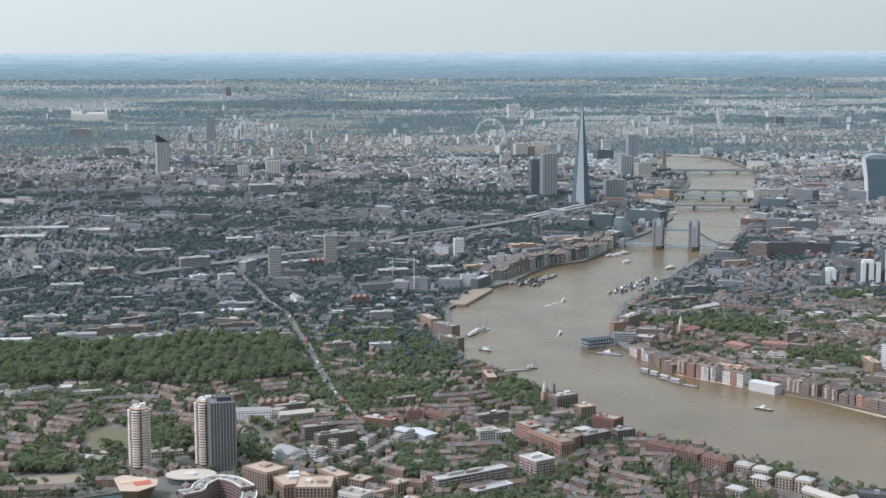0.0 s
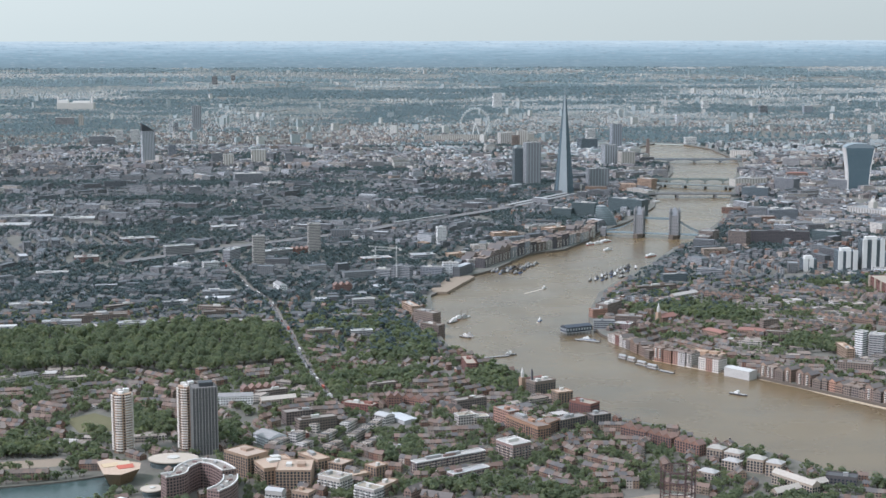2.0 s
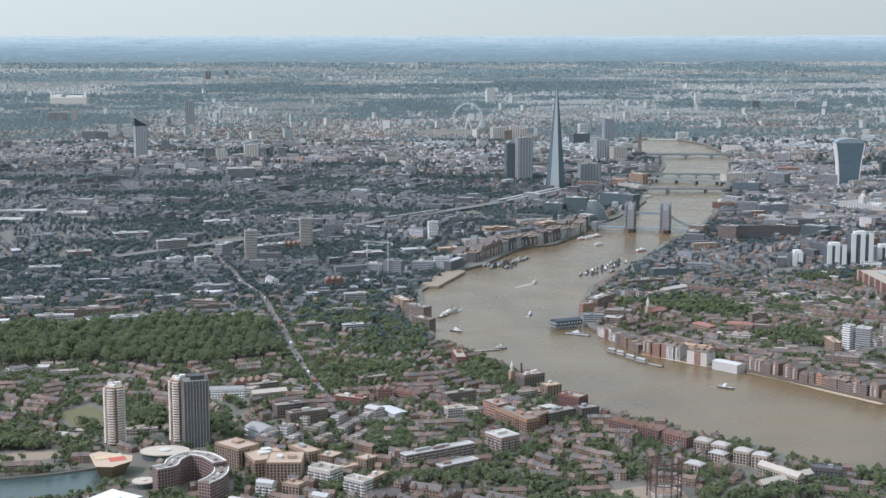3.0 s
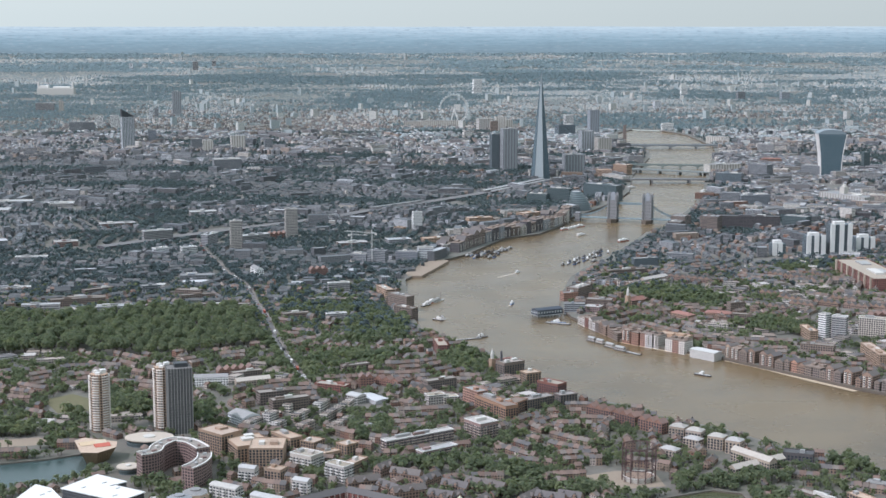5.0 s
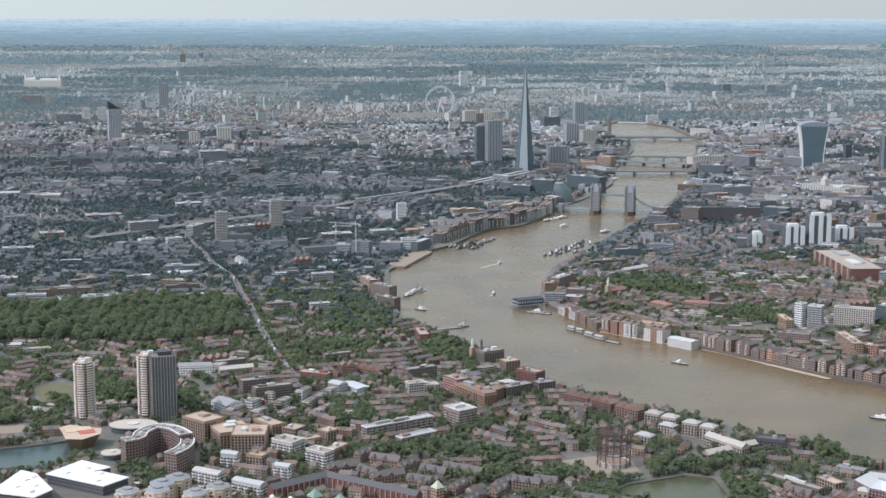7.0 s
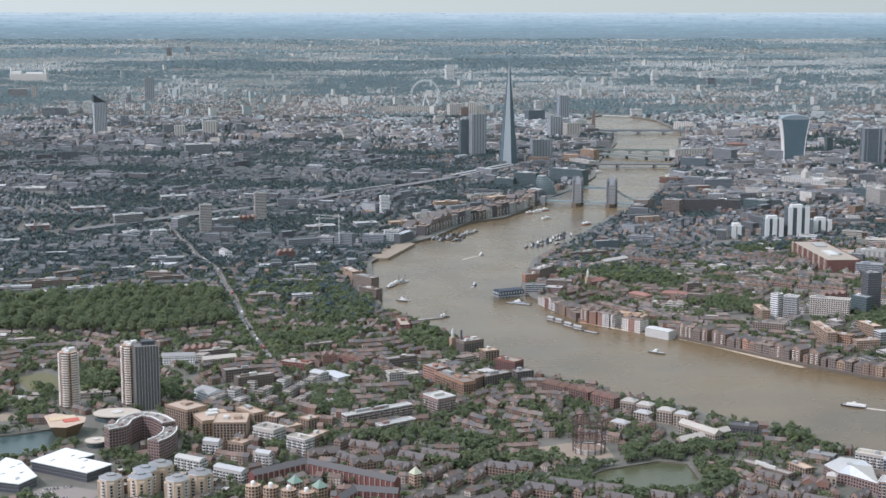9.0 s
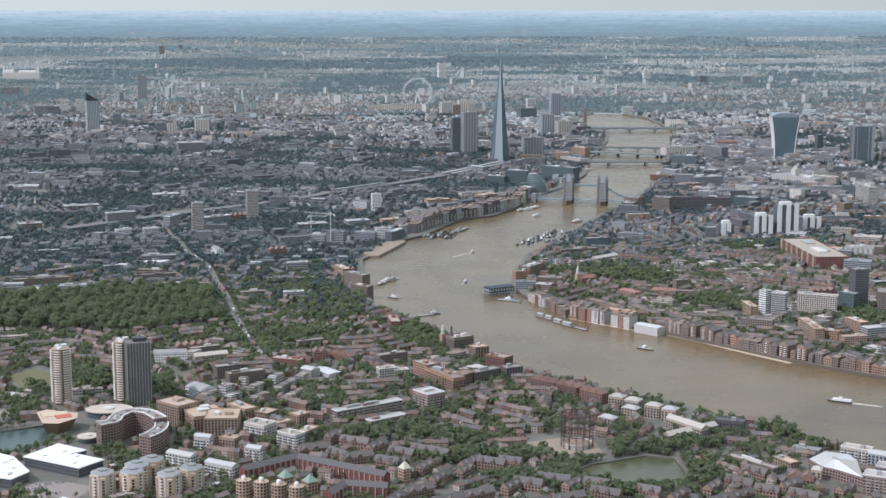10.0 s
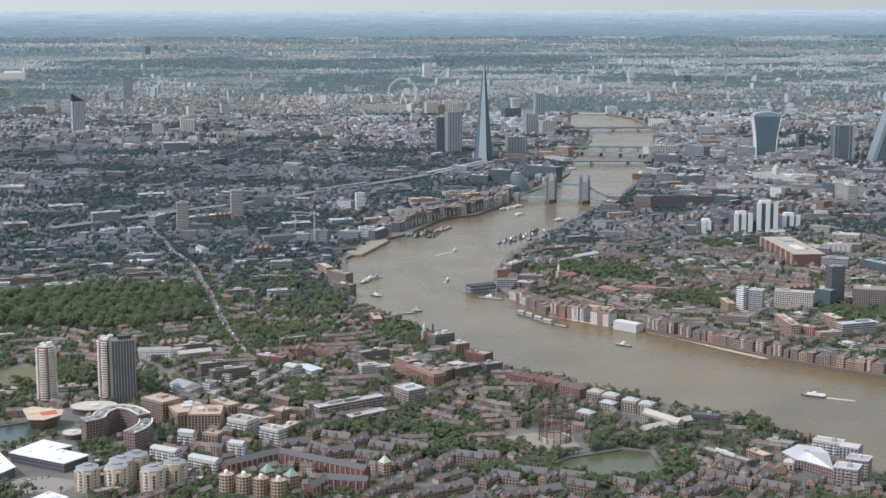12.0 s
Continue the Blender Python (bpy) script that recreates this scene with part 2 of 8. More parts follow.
m_white = plain("white_sheet_roof", (0.64, 0.63, 0.60), 0.55, grain=6, amount=0.1)
m_concrete = plain("pale_concrete", (0.50, 0.48, 0.44), 0.8, grain=3)
m_dark_metal = plain("dark_steel", (0.06, 0.065, 0.07), 0.5, 0.3)

# plain distance beyond the town: far fields and hills, glowing, with haze painted paler upwards
m_distance, n, l, b = material("glowing_blue_distance", 1.0)
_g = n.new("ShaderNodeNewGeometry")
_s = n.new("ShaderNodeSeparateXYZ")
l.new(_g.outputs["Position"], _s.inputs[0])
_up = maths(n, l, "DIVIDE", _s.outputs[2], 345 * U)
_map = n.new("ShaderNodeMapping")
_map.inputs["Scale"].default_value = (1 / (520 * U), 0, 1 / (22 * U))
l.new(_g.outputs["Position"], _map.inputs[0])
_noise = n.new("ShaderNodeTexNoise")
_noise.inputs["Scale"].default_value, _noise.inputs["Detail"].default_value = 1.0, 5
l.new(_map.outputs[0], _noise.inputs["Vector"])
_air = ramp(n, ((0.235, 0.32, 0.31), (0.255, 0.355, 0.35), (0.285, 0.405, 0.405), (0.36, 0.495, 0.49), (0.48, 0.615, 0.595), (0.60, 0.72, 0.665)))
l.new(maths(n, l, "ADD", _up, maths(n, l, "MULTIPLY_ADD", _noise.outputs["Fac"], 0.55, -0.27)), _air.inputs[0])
# specks of sunlit field and rooftop painted in among dark woods
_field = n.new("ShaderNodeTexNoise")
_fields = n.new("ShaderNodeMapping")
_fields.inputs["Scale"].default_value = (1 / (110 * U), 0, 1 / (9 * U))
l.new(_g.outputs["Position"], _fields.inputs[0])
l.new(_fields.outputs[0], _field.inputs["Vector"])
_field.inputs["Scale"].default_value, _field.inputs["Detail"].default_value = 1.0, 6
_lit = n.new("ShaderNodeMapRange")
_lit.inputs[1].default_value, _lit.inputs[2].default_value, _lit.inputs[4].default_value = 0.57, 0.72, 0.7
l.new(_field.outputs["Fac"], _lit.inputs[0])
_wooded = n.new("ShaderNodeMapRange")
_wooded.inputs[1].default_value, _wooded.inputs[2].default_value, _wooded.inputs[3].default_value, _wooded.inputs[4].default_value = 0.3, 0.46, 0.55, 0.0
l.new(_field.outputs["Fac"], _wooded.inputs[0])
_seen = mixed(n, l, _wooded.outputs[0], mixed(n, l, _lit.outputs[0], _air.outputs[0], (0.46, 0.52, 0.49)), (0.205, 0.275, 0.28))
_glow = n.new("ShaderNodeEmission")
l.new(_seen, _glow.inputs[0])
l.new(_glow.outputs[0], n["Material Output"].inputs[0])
m_bare = plain("bare_earth", (0.25, 0.20, 0.15), 0.95, grain=4)
m_paving = plain("worn_paving", (0.23, 0.195, 0.17), 0.9, grain=3)

# ---- builders
class Heap:
    """Gathers faces with wall coordinates in true metres; made() turns them into one mesh."""

    def __init__(self):
        self.verts, self.faces, self.uvs, self.mats = [], [], [], []

    def add(self, verts, faces, uvs=None, mat=0):
        o = len(self.verts)
        self.verts.extend(verts)
        for i, f in enumerate(faces):
            self.faces.append([o + k for k in f])
            self.uvs.extend(uvs[i] if uvs else [(0.0, 0.0)] * len(f))
            self.mats.append(mat)

    def mesh(self, name, materials):
        me = bpy.data.meshes.new(name)
        me.from_pydata([(x * U, y * U, z * U) for x, y, z in self.verts], [], self.faces)
        layer = me.uv_layers.new(name="UVMap")
        layer.data.foreach_set("uv", np.array(self.uvs, dtype=np.float32).ravel())
        for m in materials if isinstance(materials, (list, tuple)) else (materials,):
            me.materials.append(m)
        me.polygons.foreach_set("material_index", np.array(self.mats, dtype=np.int32))
        me.update()
        return me

    def ring(self, points, z0, z1, mat=0, shift=0.0, z1s=None):
        """Upright walls over a closed line of points, anticlockwise seen from above."""
        k = len(points)
        tops = z1s or [z1] * k
        verts = [(x, y, z0) for x, y in points] + [(x, y, tops[i]) for i, (x, y) in enumerate(points)]
        faces, uvs, u = [], [], shift
        for i in range(k):
            j = (i + 1) % k
            w = math.dist(points[i], points[j])
            faces.append((i, j, k + j, k + i))
            uvs.append([(u, 0), (u + w, 0), (u + w, tops[j] - z0), (u, tops[i] - z0)])
            u += w
        self.add(verts, faces, uvs, mat)

    def cap(self, points, z, mat=0):
        self.add([(x, y, z) for x, y in points], [tuple(range(len(points)))], None, mat)

    def block(self, points, z0, z1, wall=0, roof=1, parapet=0.6, shift=0.0):
        self.ring(points, z0, z1, wall, shift)
        self.cap(points, z1 - parapet, roof)

    def box(self, x, y, z0, z1, lx, ly, turn=0.0, mat=0):
        p = oblong(x, y, lx, ly, turn)
        self.ring(p, z0, z1, mat)
        self.cap(p, z1, mat)

    def gable(self, x, y, z0, eaves, ridge, lx, ly, turn=0.0, wall=0, roof=1, hip=0.0, over=0.4, shift=0.0):
        """A house with its ridge along its local x."""
        c, s = math.cos(turn), math.sin(turn)
        at = lambda a, b, z: (x + a * c - b * s, y + a * s + b * c, z)
        hx, hy = lx / 2, ly / 2
        self.ring([at(*q, 0)[:2] for q in ((-hx, -hy), (hx, -hy), (hx, hy), (-hx, hy))], z0, eaves, wall, shift)
        if not hip:
            for a in (-hx, hx):
                tri = [at(a, -hy, eaves), at(a, hy, eaves), at(a, 0, ridge)]
                self.add(tri if a > 0 else tri[::-1], [(0, 1, 2)], [[(0, 2.9), (0, 2.9), (0, 2.9)]], wall)
        ox, oy, r = hx + over * (0.3 if not hip else 1), hy + over, hx - hip
        drop = over * (ridge - eaves) / hy
        e = eaves - drop + 0.05
        v = [at(-ox, -oy, e), at(ox, -oy, e), at(ox, oy, e), at(-ox, oy, e), at(-r if hip else -ox, 0, ridge + 0.05), at(r if hip else ox, 0, ridge + 0.05)]
        f = [(0, 1, 5, 4), (2, 3, 4, 5)] + ([(1, 2, 5), (3, 0, 4)] if hip else [])
        self.add(v, f, None, roof)


def oblong(x, y, lx, ly, turn=0.0):
    c, s = math.cos(turn), math.sin(turn)
    return [(x + a * c - b * s, y + a * s + b * c) for a, b in ((-lx / 2, -ly / 2), (lx / 2, -ly / 2), (lx / 2, ly / 2), (-lx / 2, ly / 2))]


def disc(x, y, r, k=24, start=0.0, ry=None):
    return [(x + r * math.cos(start + 2 * math.pi * i / k), y + (ry or r) * math.sin(start + 2 * math.pi * i / k)) for i in range(k)]


def piece(name, heap, materials, label="", category="", group="", kind=""):
    """A heap as one top-level mesh object."""
    return tagged(new(name, heap.mesh(name, materials)), label, category, group, kind)


def thing(name, x, y, z, label, category, group="", turn=0.0):
    """The Empty at a thing's base; its parts are built round (0, 0, 0)."""
    ob = new(name)
    ob.empty_display_size = 0.5
    ob.matrix_basis = Matrix.Translation((x * U, y * U, z * U)) @ Matrix.Rotation(turn, 4, "Z")
    return tagged(ob, label, category, group)


def part(name, heap, materials, parent, label="", at=(0, 0, 0), turn=0.0):
    data = heap if isinstance(heap, bpy.types.Mesh) else heap.mesh(name, materials)
    ob = new(name, data)
    ob.parent = parent
    ob.matrix_basis = Matrix.Translation(tuple(a * U for a in at)) @ Matrix.Rotation(turn, 4, "Z")
    return tagged(ob, label)


def inside(points, polygon):
    """Which of the points (n, 2) lie inside the polygon."""
    p, q = np.asarray(points, float), np.asarray(polygon, float)
    x, y = p[:, 0], p[:, 1]
    res = np.zeros(len(p), bool)
    j = len(q) - 1
    for i in range(len(q)):
        cross = (q[i, 1] > y) != (q[j, 1] > y)
        with np.errstate(divide="ignore", invalid="ignore"):
            at = (q[j, 0] - q[i, 0]) * (y - q[i, 1]) / (q[j, 1] - q[i, 1]) + q[i, 0]
        res ^= cross & (x < at)
        j = i
    return res


def near_line(points, line, reach):
    p = np.asarray(points, float)
    res = np.zeros(len(p), bool)
    for a, c in zip(line[:-1], line[1:]):
        a, c = np.array(a, float), np.array(c, float)
        t = np.clip(((p - a) @ (c - a)) / ((c - a) @ (c - a)), 0, 1)
        res |= np.linalg.norm(p - (a + t[:, None] * (c - a)), axis=1) < reach
    return res


# ---- the land and the river
LAND = 4.0
SOUTH_BANK = [(330, -2700), (60, -2330), (-29, -2173), (-34, -2075), (-68, -2008), (-102, -1947), (-164, -1900), (-209, -1826), (-240, -1800), (-272, -1768),
              (-278, -1737), (-350, -1671), (-372, -1617), (-396, -1562), (-406, -1512), (-429, -1469), (-444, -1411), (-503, -1303), (-534, -1239), (-546, -1126),
              (-548, -1002), (-545, -808), (-462, -586), (-413, -517), (-320, -302), (-241, -246), (-174, -114), (-140, 0), (-102, 80), (-35, 208),
              (31, 357), (96, 545), (151, 828), (185, 985), (257, 1241), (334, 1527), (381, 1784), (345, 2095), (365, 2358), (410, 2616), (500, 2790)]
NORTH_BANK = [(608, 2729), (664, 2486), (646, 1958), (594, 1684), (492, 1322), (402, 974), (310, 602), (220, 287), (159, 120), (79, -108), (-2, -233), (-78, -421),
              (-142, -568), (-206, -701), (-245, -794), (-290, -990), (-300, -1080), (-294, -1163), (-267, -1253), (-245, -1337), (-190, -1399), (-163, -1426), (-123, -1465),
              (-87, -1513), (-36, -1582), (4, -1640), (75, -1718), (125, -1765), (400, -1990), (900, -2300)]
FAR = 15600.0
RIVER = SOUTH_BANK + NORTH_BANK
DOCK = [(-1060, -1940), (-995, -1922), (-961, -1911), (-922, -1892), (-910, -1914), (-914, -1979), (-943, -1997), (-1060, -2045)]
POND = [(-352, -2096), (-334, -2080), (-274, -2055), (-247, -2067), (-246, -2117), (-262, -2153), (-317, -2156), (-349, -2127)]


def filled(outline, holes, z, name, mat):
    bm = bmesh.new()
    edges = []
    for loop in (outline, *holes):
        vs = [bm.verts.new((x * U, y * U, z * U)) for x, y in loop]
        edges += [bm.edges.new((vs[i], vs[(i + 1) % len(vs)])) for i in range(len(vs))]
    bmesh.ops.triangle_fill(bm, use_beauty=True, edges=edges)
    for f in bm.faces:
        if f.normal.z < 0:
            f.normal_flip()
    me = bpy.data.meshes.new(name)
    bm.to_mesh(me)
    me.materials.append(mat)
    return new(name, me)


land_edge = SOUTH_BANK + NORTH_BANK + [(9000, -4300), (9000, FAR), (-9000, FAR), (-9000, -4300), (330, -4300)]
ground = tagged(filled(land_edge, (DOCK[::-1], POND[::-1]), LAND, "ground", m_land), "flat city land of streets, yards and patchy grass", "ground", kind="structure")
water = tagged(filled(RIVER, (), 0.0, "water", m_water), "wide silty brown tidal river, nearly calm", "river", kind="structure")
for name, pool, words in (("dock_water", DOCK, "dark still water of an old dock basin"), ("pond_water", POND, "small dark pond between trees")):
    tagged(filled(pool, (), 2.5, name, m_dock if pool is DOCK else m_pond), words, "water", kind="structure")
h = Heap()
for line in (SOUTH_BANK, NORTH_BANK, DOCK + DOCK[:1], POND + POND[:1]):
    for a, c in zip(line[:-1], line[1:]):
        h.add([(*a, -1), (*c, -1), (*c, LAND), (*a, LAND)], [(0, 1, 2, 3)])
piece("quay_wall", h, m_quay, "weathered stone and timber quay walls along the water", "quay wall", kind="structure")

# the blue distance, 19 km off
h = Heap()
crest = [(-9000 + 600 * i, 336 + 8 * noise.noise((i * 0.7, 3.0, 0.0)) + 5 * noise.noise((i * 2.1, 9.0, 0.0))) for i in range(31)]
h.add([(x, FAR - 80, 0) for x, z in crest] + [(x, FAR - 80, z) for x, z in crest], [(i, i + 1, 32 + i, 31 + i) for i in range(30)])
piece("backdrop", h, m_distance, "glowing backdrop painted with hazy blue fields and hills", "backdrop", kind="structure")

# ---- blocks of the city: name, middle x, y, length, depth, turn, height, style, label, category
NEAR_BLOCKS = [
    ("apartment_block", -777, -1889, 39, 28, 2.35, 24, "tan", "tan brick flats with a flat brown roof and rows of windows", "apartment block"),
    ("apartment_block", -745, -1914, 42, 37, 1.96, 19, "tan", "tan brick flats with a flat brown roof and rows of windows", "apartment block"),
    ("apartment_block", -723, -1931, 36, 42, -0.03, 20, "tan", "tan brick flats with a flat brown roof and rows of windows", "apartment block"),
    ("apartment_block", -706, -1867, 38, 16, -0.93, 12, "tan", "tan brick flats with a flat brown roof and rows of windows", "apartment block"),
    ("apartment_block", -677, -1885, 18, 20, -0.63, 10, "tan", "tan brick flats with a flat brown roof and rows of windows", "apartment block"),
    ("apartment_block", -681, -1954, 28, 21, -0.64, 16, "white", "white and tan flats with stacked balconies", "apartment block"),
    ("apartment_block", -659, -1927, 11, 24, -0.96, 9, "tan", "tan brick flats with a flat brown roof and rows of windows", "apartment block"),
    ("apartment_block", -639, -1912, 17, 17, -0.81, 14, "tan", "tan brick flats with a flat brown roof and rows of windows", "apartment block"),
    ("apartment_block", -646, -2002, 26, 15, -0.71, 18, "white", "white and tan flats with stacked balconies", "apartment block"),
    ("apartment_block", -629, -1970, 27, 12, 0.98, 12, "tan", "tan brick flats with a flat brown roof and rows of windows", "apartment block"),
    ("apartment_slab", -562, -1879, 88, 12, 0.54, 13, "slab", "long grey-brown slab of flats with a white roof edge", "apartment block"),
    ("apartment_slab", -543, -1925, 47, 12, 0.60, 11, "slab", "long grey-brown slab of flats with a white roof edge", "apartment block"),
    ("apartment_block", -489, -1844, 30, 25, 2.15, 19, "slab", "brown flats striped with white balcony bands", "apartment block"),
    ("apartment_block", -756, -2056, 32, 12, -0.60, 13, "cream", "white flats under a pale curved metal roof", "apartment block"),
    ("apartment_block", -713, -2089, 35, 12, -0.61, 12, "cream", "white flats under a pale curved metal roof", "apartment block"),
    ("apartment_block", -738, -2004, 18, 10, -0.39, 16, "cream", "white flats under a pale curved metal roof", "apartment block"),
    ("apartment_block", -682, -2043, 17, 10, -0.52, 14, "cream", "white flats under a pale curved metal roof", "apartment block"),
    ("apartment_block", -711, -1994, 19, 14, -0.49, 12, "tan", "tan brick flats with a flat brown roof and rows of windows", "apartment block"),
    ("apartment_house", -823, -2147, 20, 16, 0.2, 25, "peach", "peach rendered flats with pale balconies and a slate roof", "apartment block"),
    ("apartment_house", -795, -2145, 20, 16, 0.2, 25, "peach", "peach rendered flats with pale balconies and a slate roof", "apartment block"),
    ("apartment_house", -793, -2127, 21, 17, 0.2, 26, "peach", "peach rendered flats with pale balconies and a slate roof", "apartment block"),
    ("apartment_house", -780, -2110, 21, 17, 0.2, 26, "peach", "peach rendered flats with pale balconies and a slate roof", "apartment block"),
    ("apartment_house", -759, -2155, 20, 16, 0.2, 25, "peach", "peach rendered flats with pale balconies and a slate roof", "apartment block"),
    ("apartment_house", -739, -2140, 20, 16, 0.2, 26, "peach", "peach rendered flats with pale balconies and a slate roof", "apartment block"),
]
WHARVES = [
    ("riverside_mill", -428, -1551, 32, 20, 0.5, 19, "brownb", "brown brick riverside mill beside old trees", "mill"),
    ("riverside_flats", -407, -1604, 21, 18, 0.4, 17, "tan", "tan brick block of riverside flats", "apartment block"),
    ("riverside_flats", -387, -1664, 33, 18, -0.8, 18, "redwall", "red brick riverside flats with a pale roof", "apartment block"),
    ("riverside_flats", -375, -1705, 24, 16, 0.4, 13, "brownb", "dark stepped riverside flats", "apartment block"),
    ("warehouse", -463, -1743, 67, 18, 2.06, 16, "orange", "orange brick riverside warehouse turned into flats", "warehouse"),
    ("warehouse", -446, -1746, 47, 18, 0.90, 14, "orange", "orange brick riverside warehouse turned into flats", "warehouse"),
    ("warehouse", -412, -1720, 43, 16, 0.59, 13, "brownb", "dark brick riverside warehouse", "warehouse"),
    ("riverside_house", -342, -1777, 36, 12, -0.81, 16, "redg", "red brick gabled riverside houses", "houses"),
    ("riverside_house", -317, -1804, 35, 12, -0.90, 16, "redg", "red brick gabled riverside houses", "houses"),
    ("riverside_house", -292, -1835, 35, 12, -0.88, 16, "redg", "red brick gabled riverside houses", "houses"),
    ("riverside_flats", -269, -1867, 18, 14, -0.61, 15, "paleh", "pale brick riverside flats under a hipped white roof", "apartment block"),
    ("riverside_flats", -254, -1884, 18, 14, -0.61, 15, "paleh", "pale brick riverside flats under a hipped white roof", "apartment block"),
    ("riverside_flats", -235, -1909, 18, 14, -0.61, 15, "paleh", "pale brick riverside flats under a hipped white roof", "apartment block"),
    ("riverside_flats", -220, -1926, 17, 14, -0.61, 15, "paleh", "pale brick riverside flats under a hipped white roof", "apartment block"),
    ("riverside_flats", -260, -1901, 19, 12, -0.73, 10, "paleh", "pale brick riverside flats under a hipped white roof", "apartment block"),
    ("riverside_flats", -292, -1932, 20, 12, -0.71, 8, "paleh", "pale brick riverside flats under a hipped white roof", "apartment block"),
    ("riverside_flats", -212, -1975, 56, 11, -1.03, 12, "paleg", "long pale brick terrace with a pale pitched roof", "terrace"),
    ("riverside_flats", -211, -1986, 73, 11, 0.54, 7, "paleg", "long pale brick terrace with a pale pitched roof", "terrace"),
    ("riverside_flats", -175, -2106, 62, 10, -0.94, 8, "brownb", "curved brown brick terrace", "terrace"),
    ("riverside_flats", -141, -2109, 27, 12, -1.14, 10, "tan", "tan curved brick flats", "apartment block"),
    ("riverside_flats", -60, -2088, 30, 14, -0.65, 15, "white", "white and glass flats with open roof terraces", "apartment block"),
    ("riverside_flats", -43, -2108, 20, 16, -0.65, 14, "glassy", "glass fronted flats under a curved pale roof", "apartment block"),
    ("riverside_flats", -56, -2168, 22, 18, -0.55, 20, "slab", "brick and white riverside flats with balconies", "apartment block"),
    ("riverside_flats", -77, -2194, 24, 20, -0.55, 20, "slab", "brick and white riverside flats with balconies", "apartment block"),
    ("riverside_flats", -138, -2152, 26, 14, -0.45, 9, "redg", "brick flats under steep slate gables", "apartment block"),
    ("riverside_flats", -122, -2150, 10, 10, -0.45, 12, "paleh", "small pale corner house with a hipped roof", "house"),
    ("boathouse", -103, -2057, 30, 14, -0.6, 6, "dark", "dark timber boathouse with a black roof", "boathouse"),
    ("pub", -158, -1955, 31, 16, -0.39, 9, "darkb", "dark riverside building by a small jetty", "building"),
]
NORTH_SHORE = [
    ("wharf_shed", -145, -1452, 42, 18, -0.87, 8, "whites", "plain white sheeted wharf shed on dark piles", "shed"),
    ("red_roofed_school", -121, -1182, 39, 16, -0.96, 7, "redroof", "brick school block with a red tiled roof", "school"),
    ("red_roofed_school", -64, -1181, 41, 20, -0.42, 8, "redroof", "brick school block with a red tiled roof", "school"),
    ("red_roofed_school", -35, -1206, 36, 14, -1.22, 7, "redroof", "brick school block with a red tiled roof", "school"),
    ("warehouse", -238, -1087, 42, 18, -0.30, 14, "brownb", "dark brick wharf block with a flat roof", "warehouse"),
    ("office_block", -253, -1127, 25, 14, -0.44, 10, "slab", "grey low office block", "office block"),
    ("office_block", 321, -996, 47, 30, -0.43, 20, "grey", "grey metal clad office block", "office block"),
    ("office_block", 341, -851, 36, 20, -0.40, 14, "grey", "low grey office with rooftop plant", "office block"),
    ("office_block", 648, -113, 98, 22, -1.59, 43, "stripe", "cream and brown banded office block", "office block"),
    ("office_block", 659, 13, 47, 22, -1.06, 28, "glass", "blue-grey glass office block", "office block"),
    ("office_block", 658, 274, 40, 22, -0.42, 22, "white", "white office block with a flat roof", "office block"),
    ("office_block", 392, -1032, 65, 40, -1.19, 19, "glass", "green glass market hall", "office block"),
    ("office_block", 431, -579, 39, 18, -0.43, 14, "stripe", "banded brown office with a flat roof", "office block"),
    ("office_block", 403, -811, 59, 24, -0.28, 15, "brownb", "brick and white office", "office block"),
]
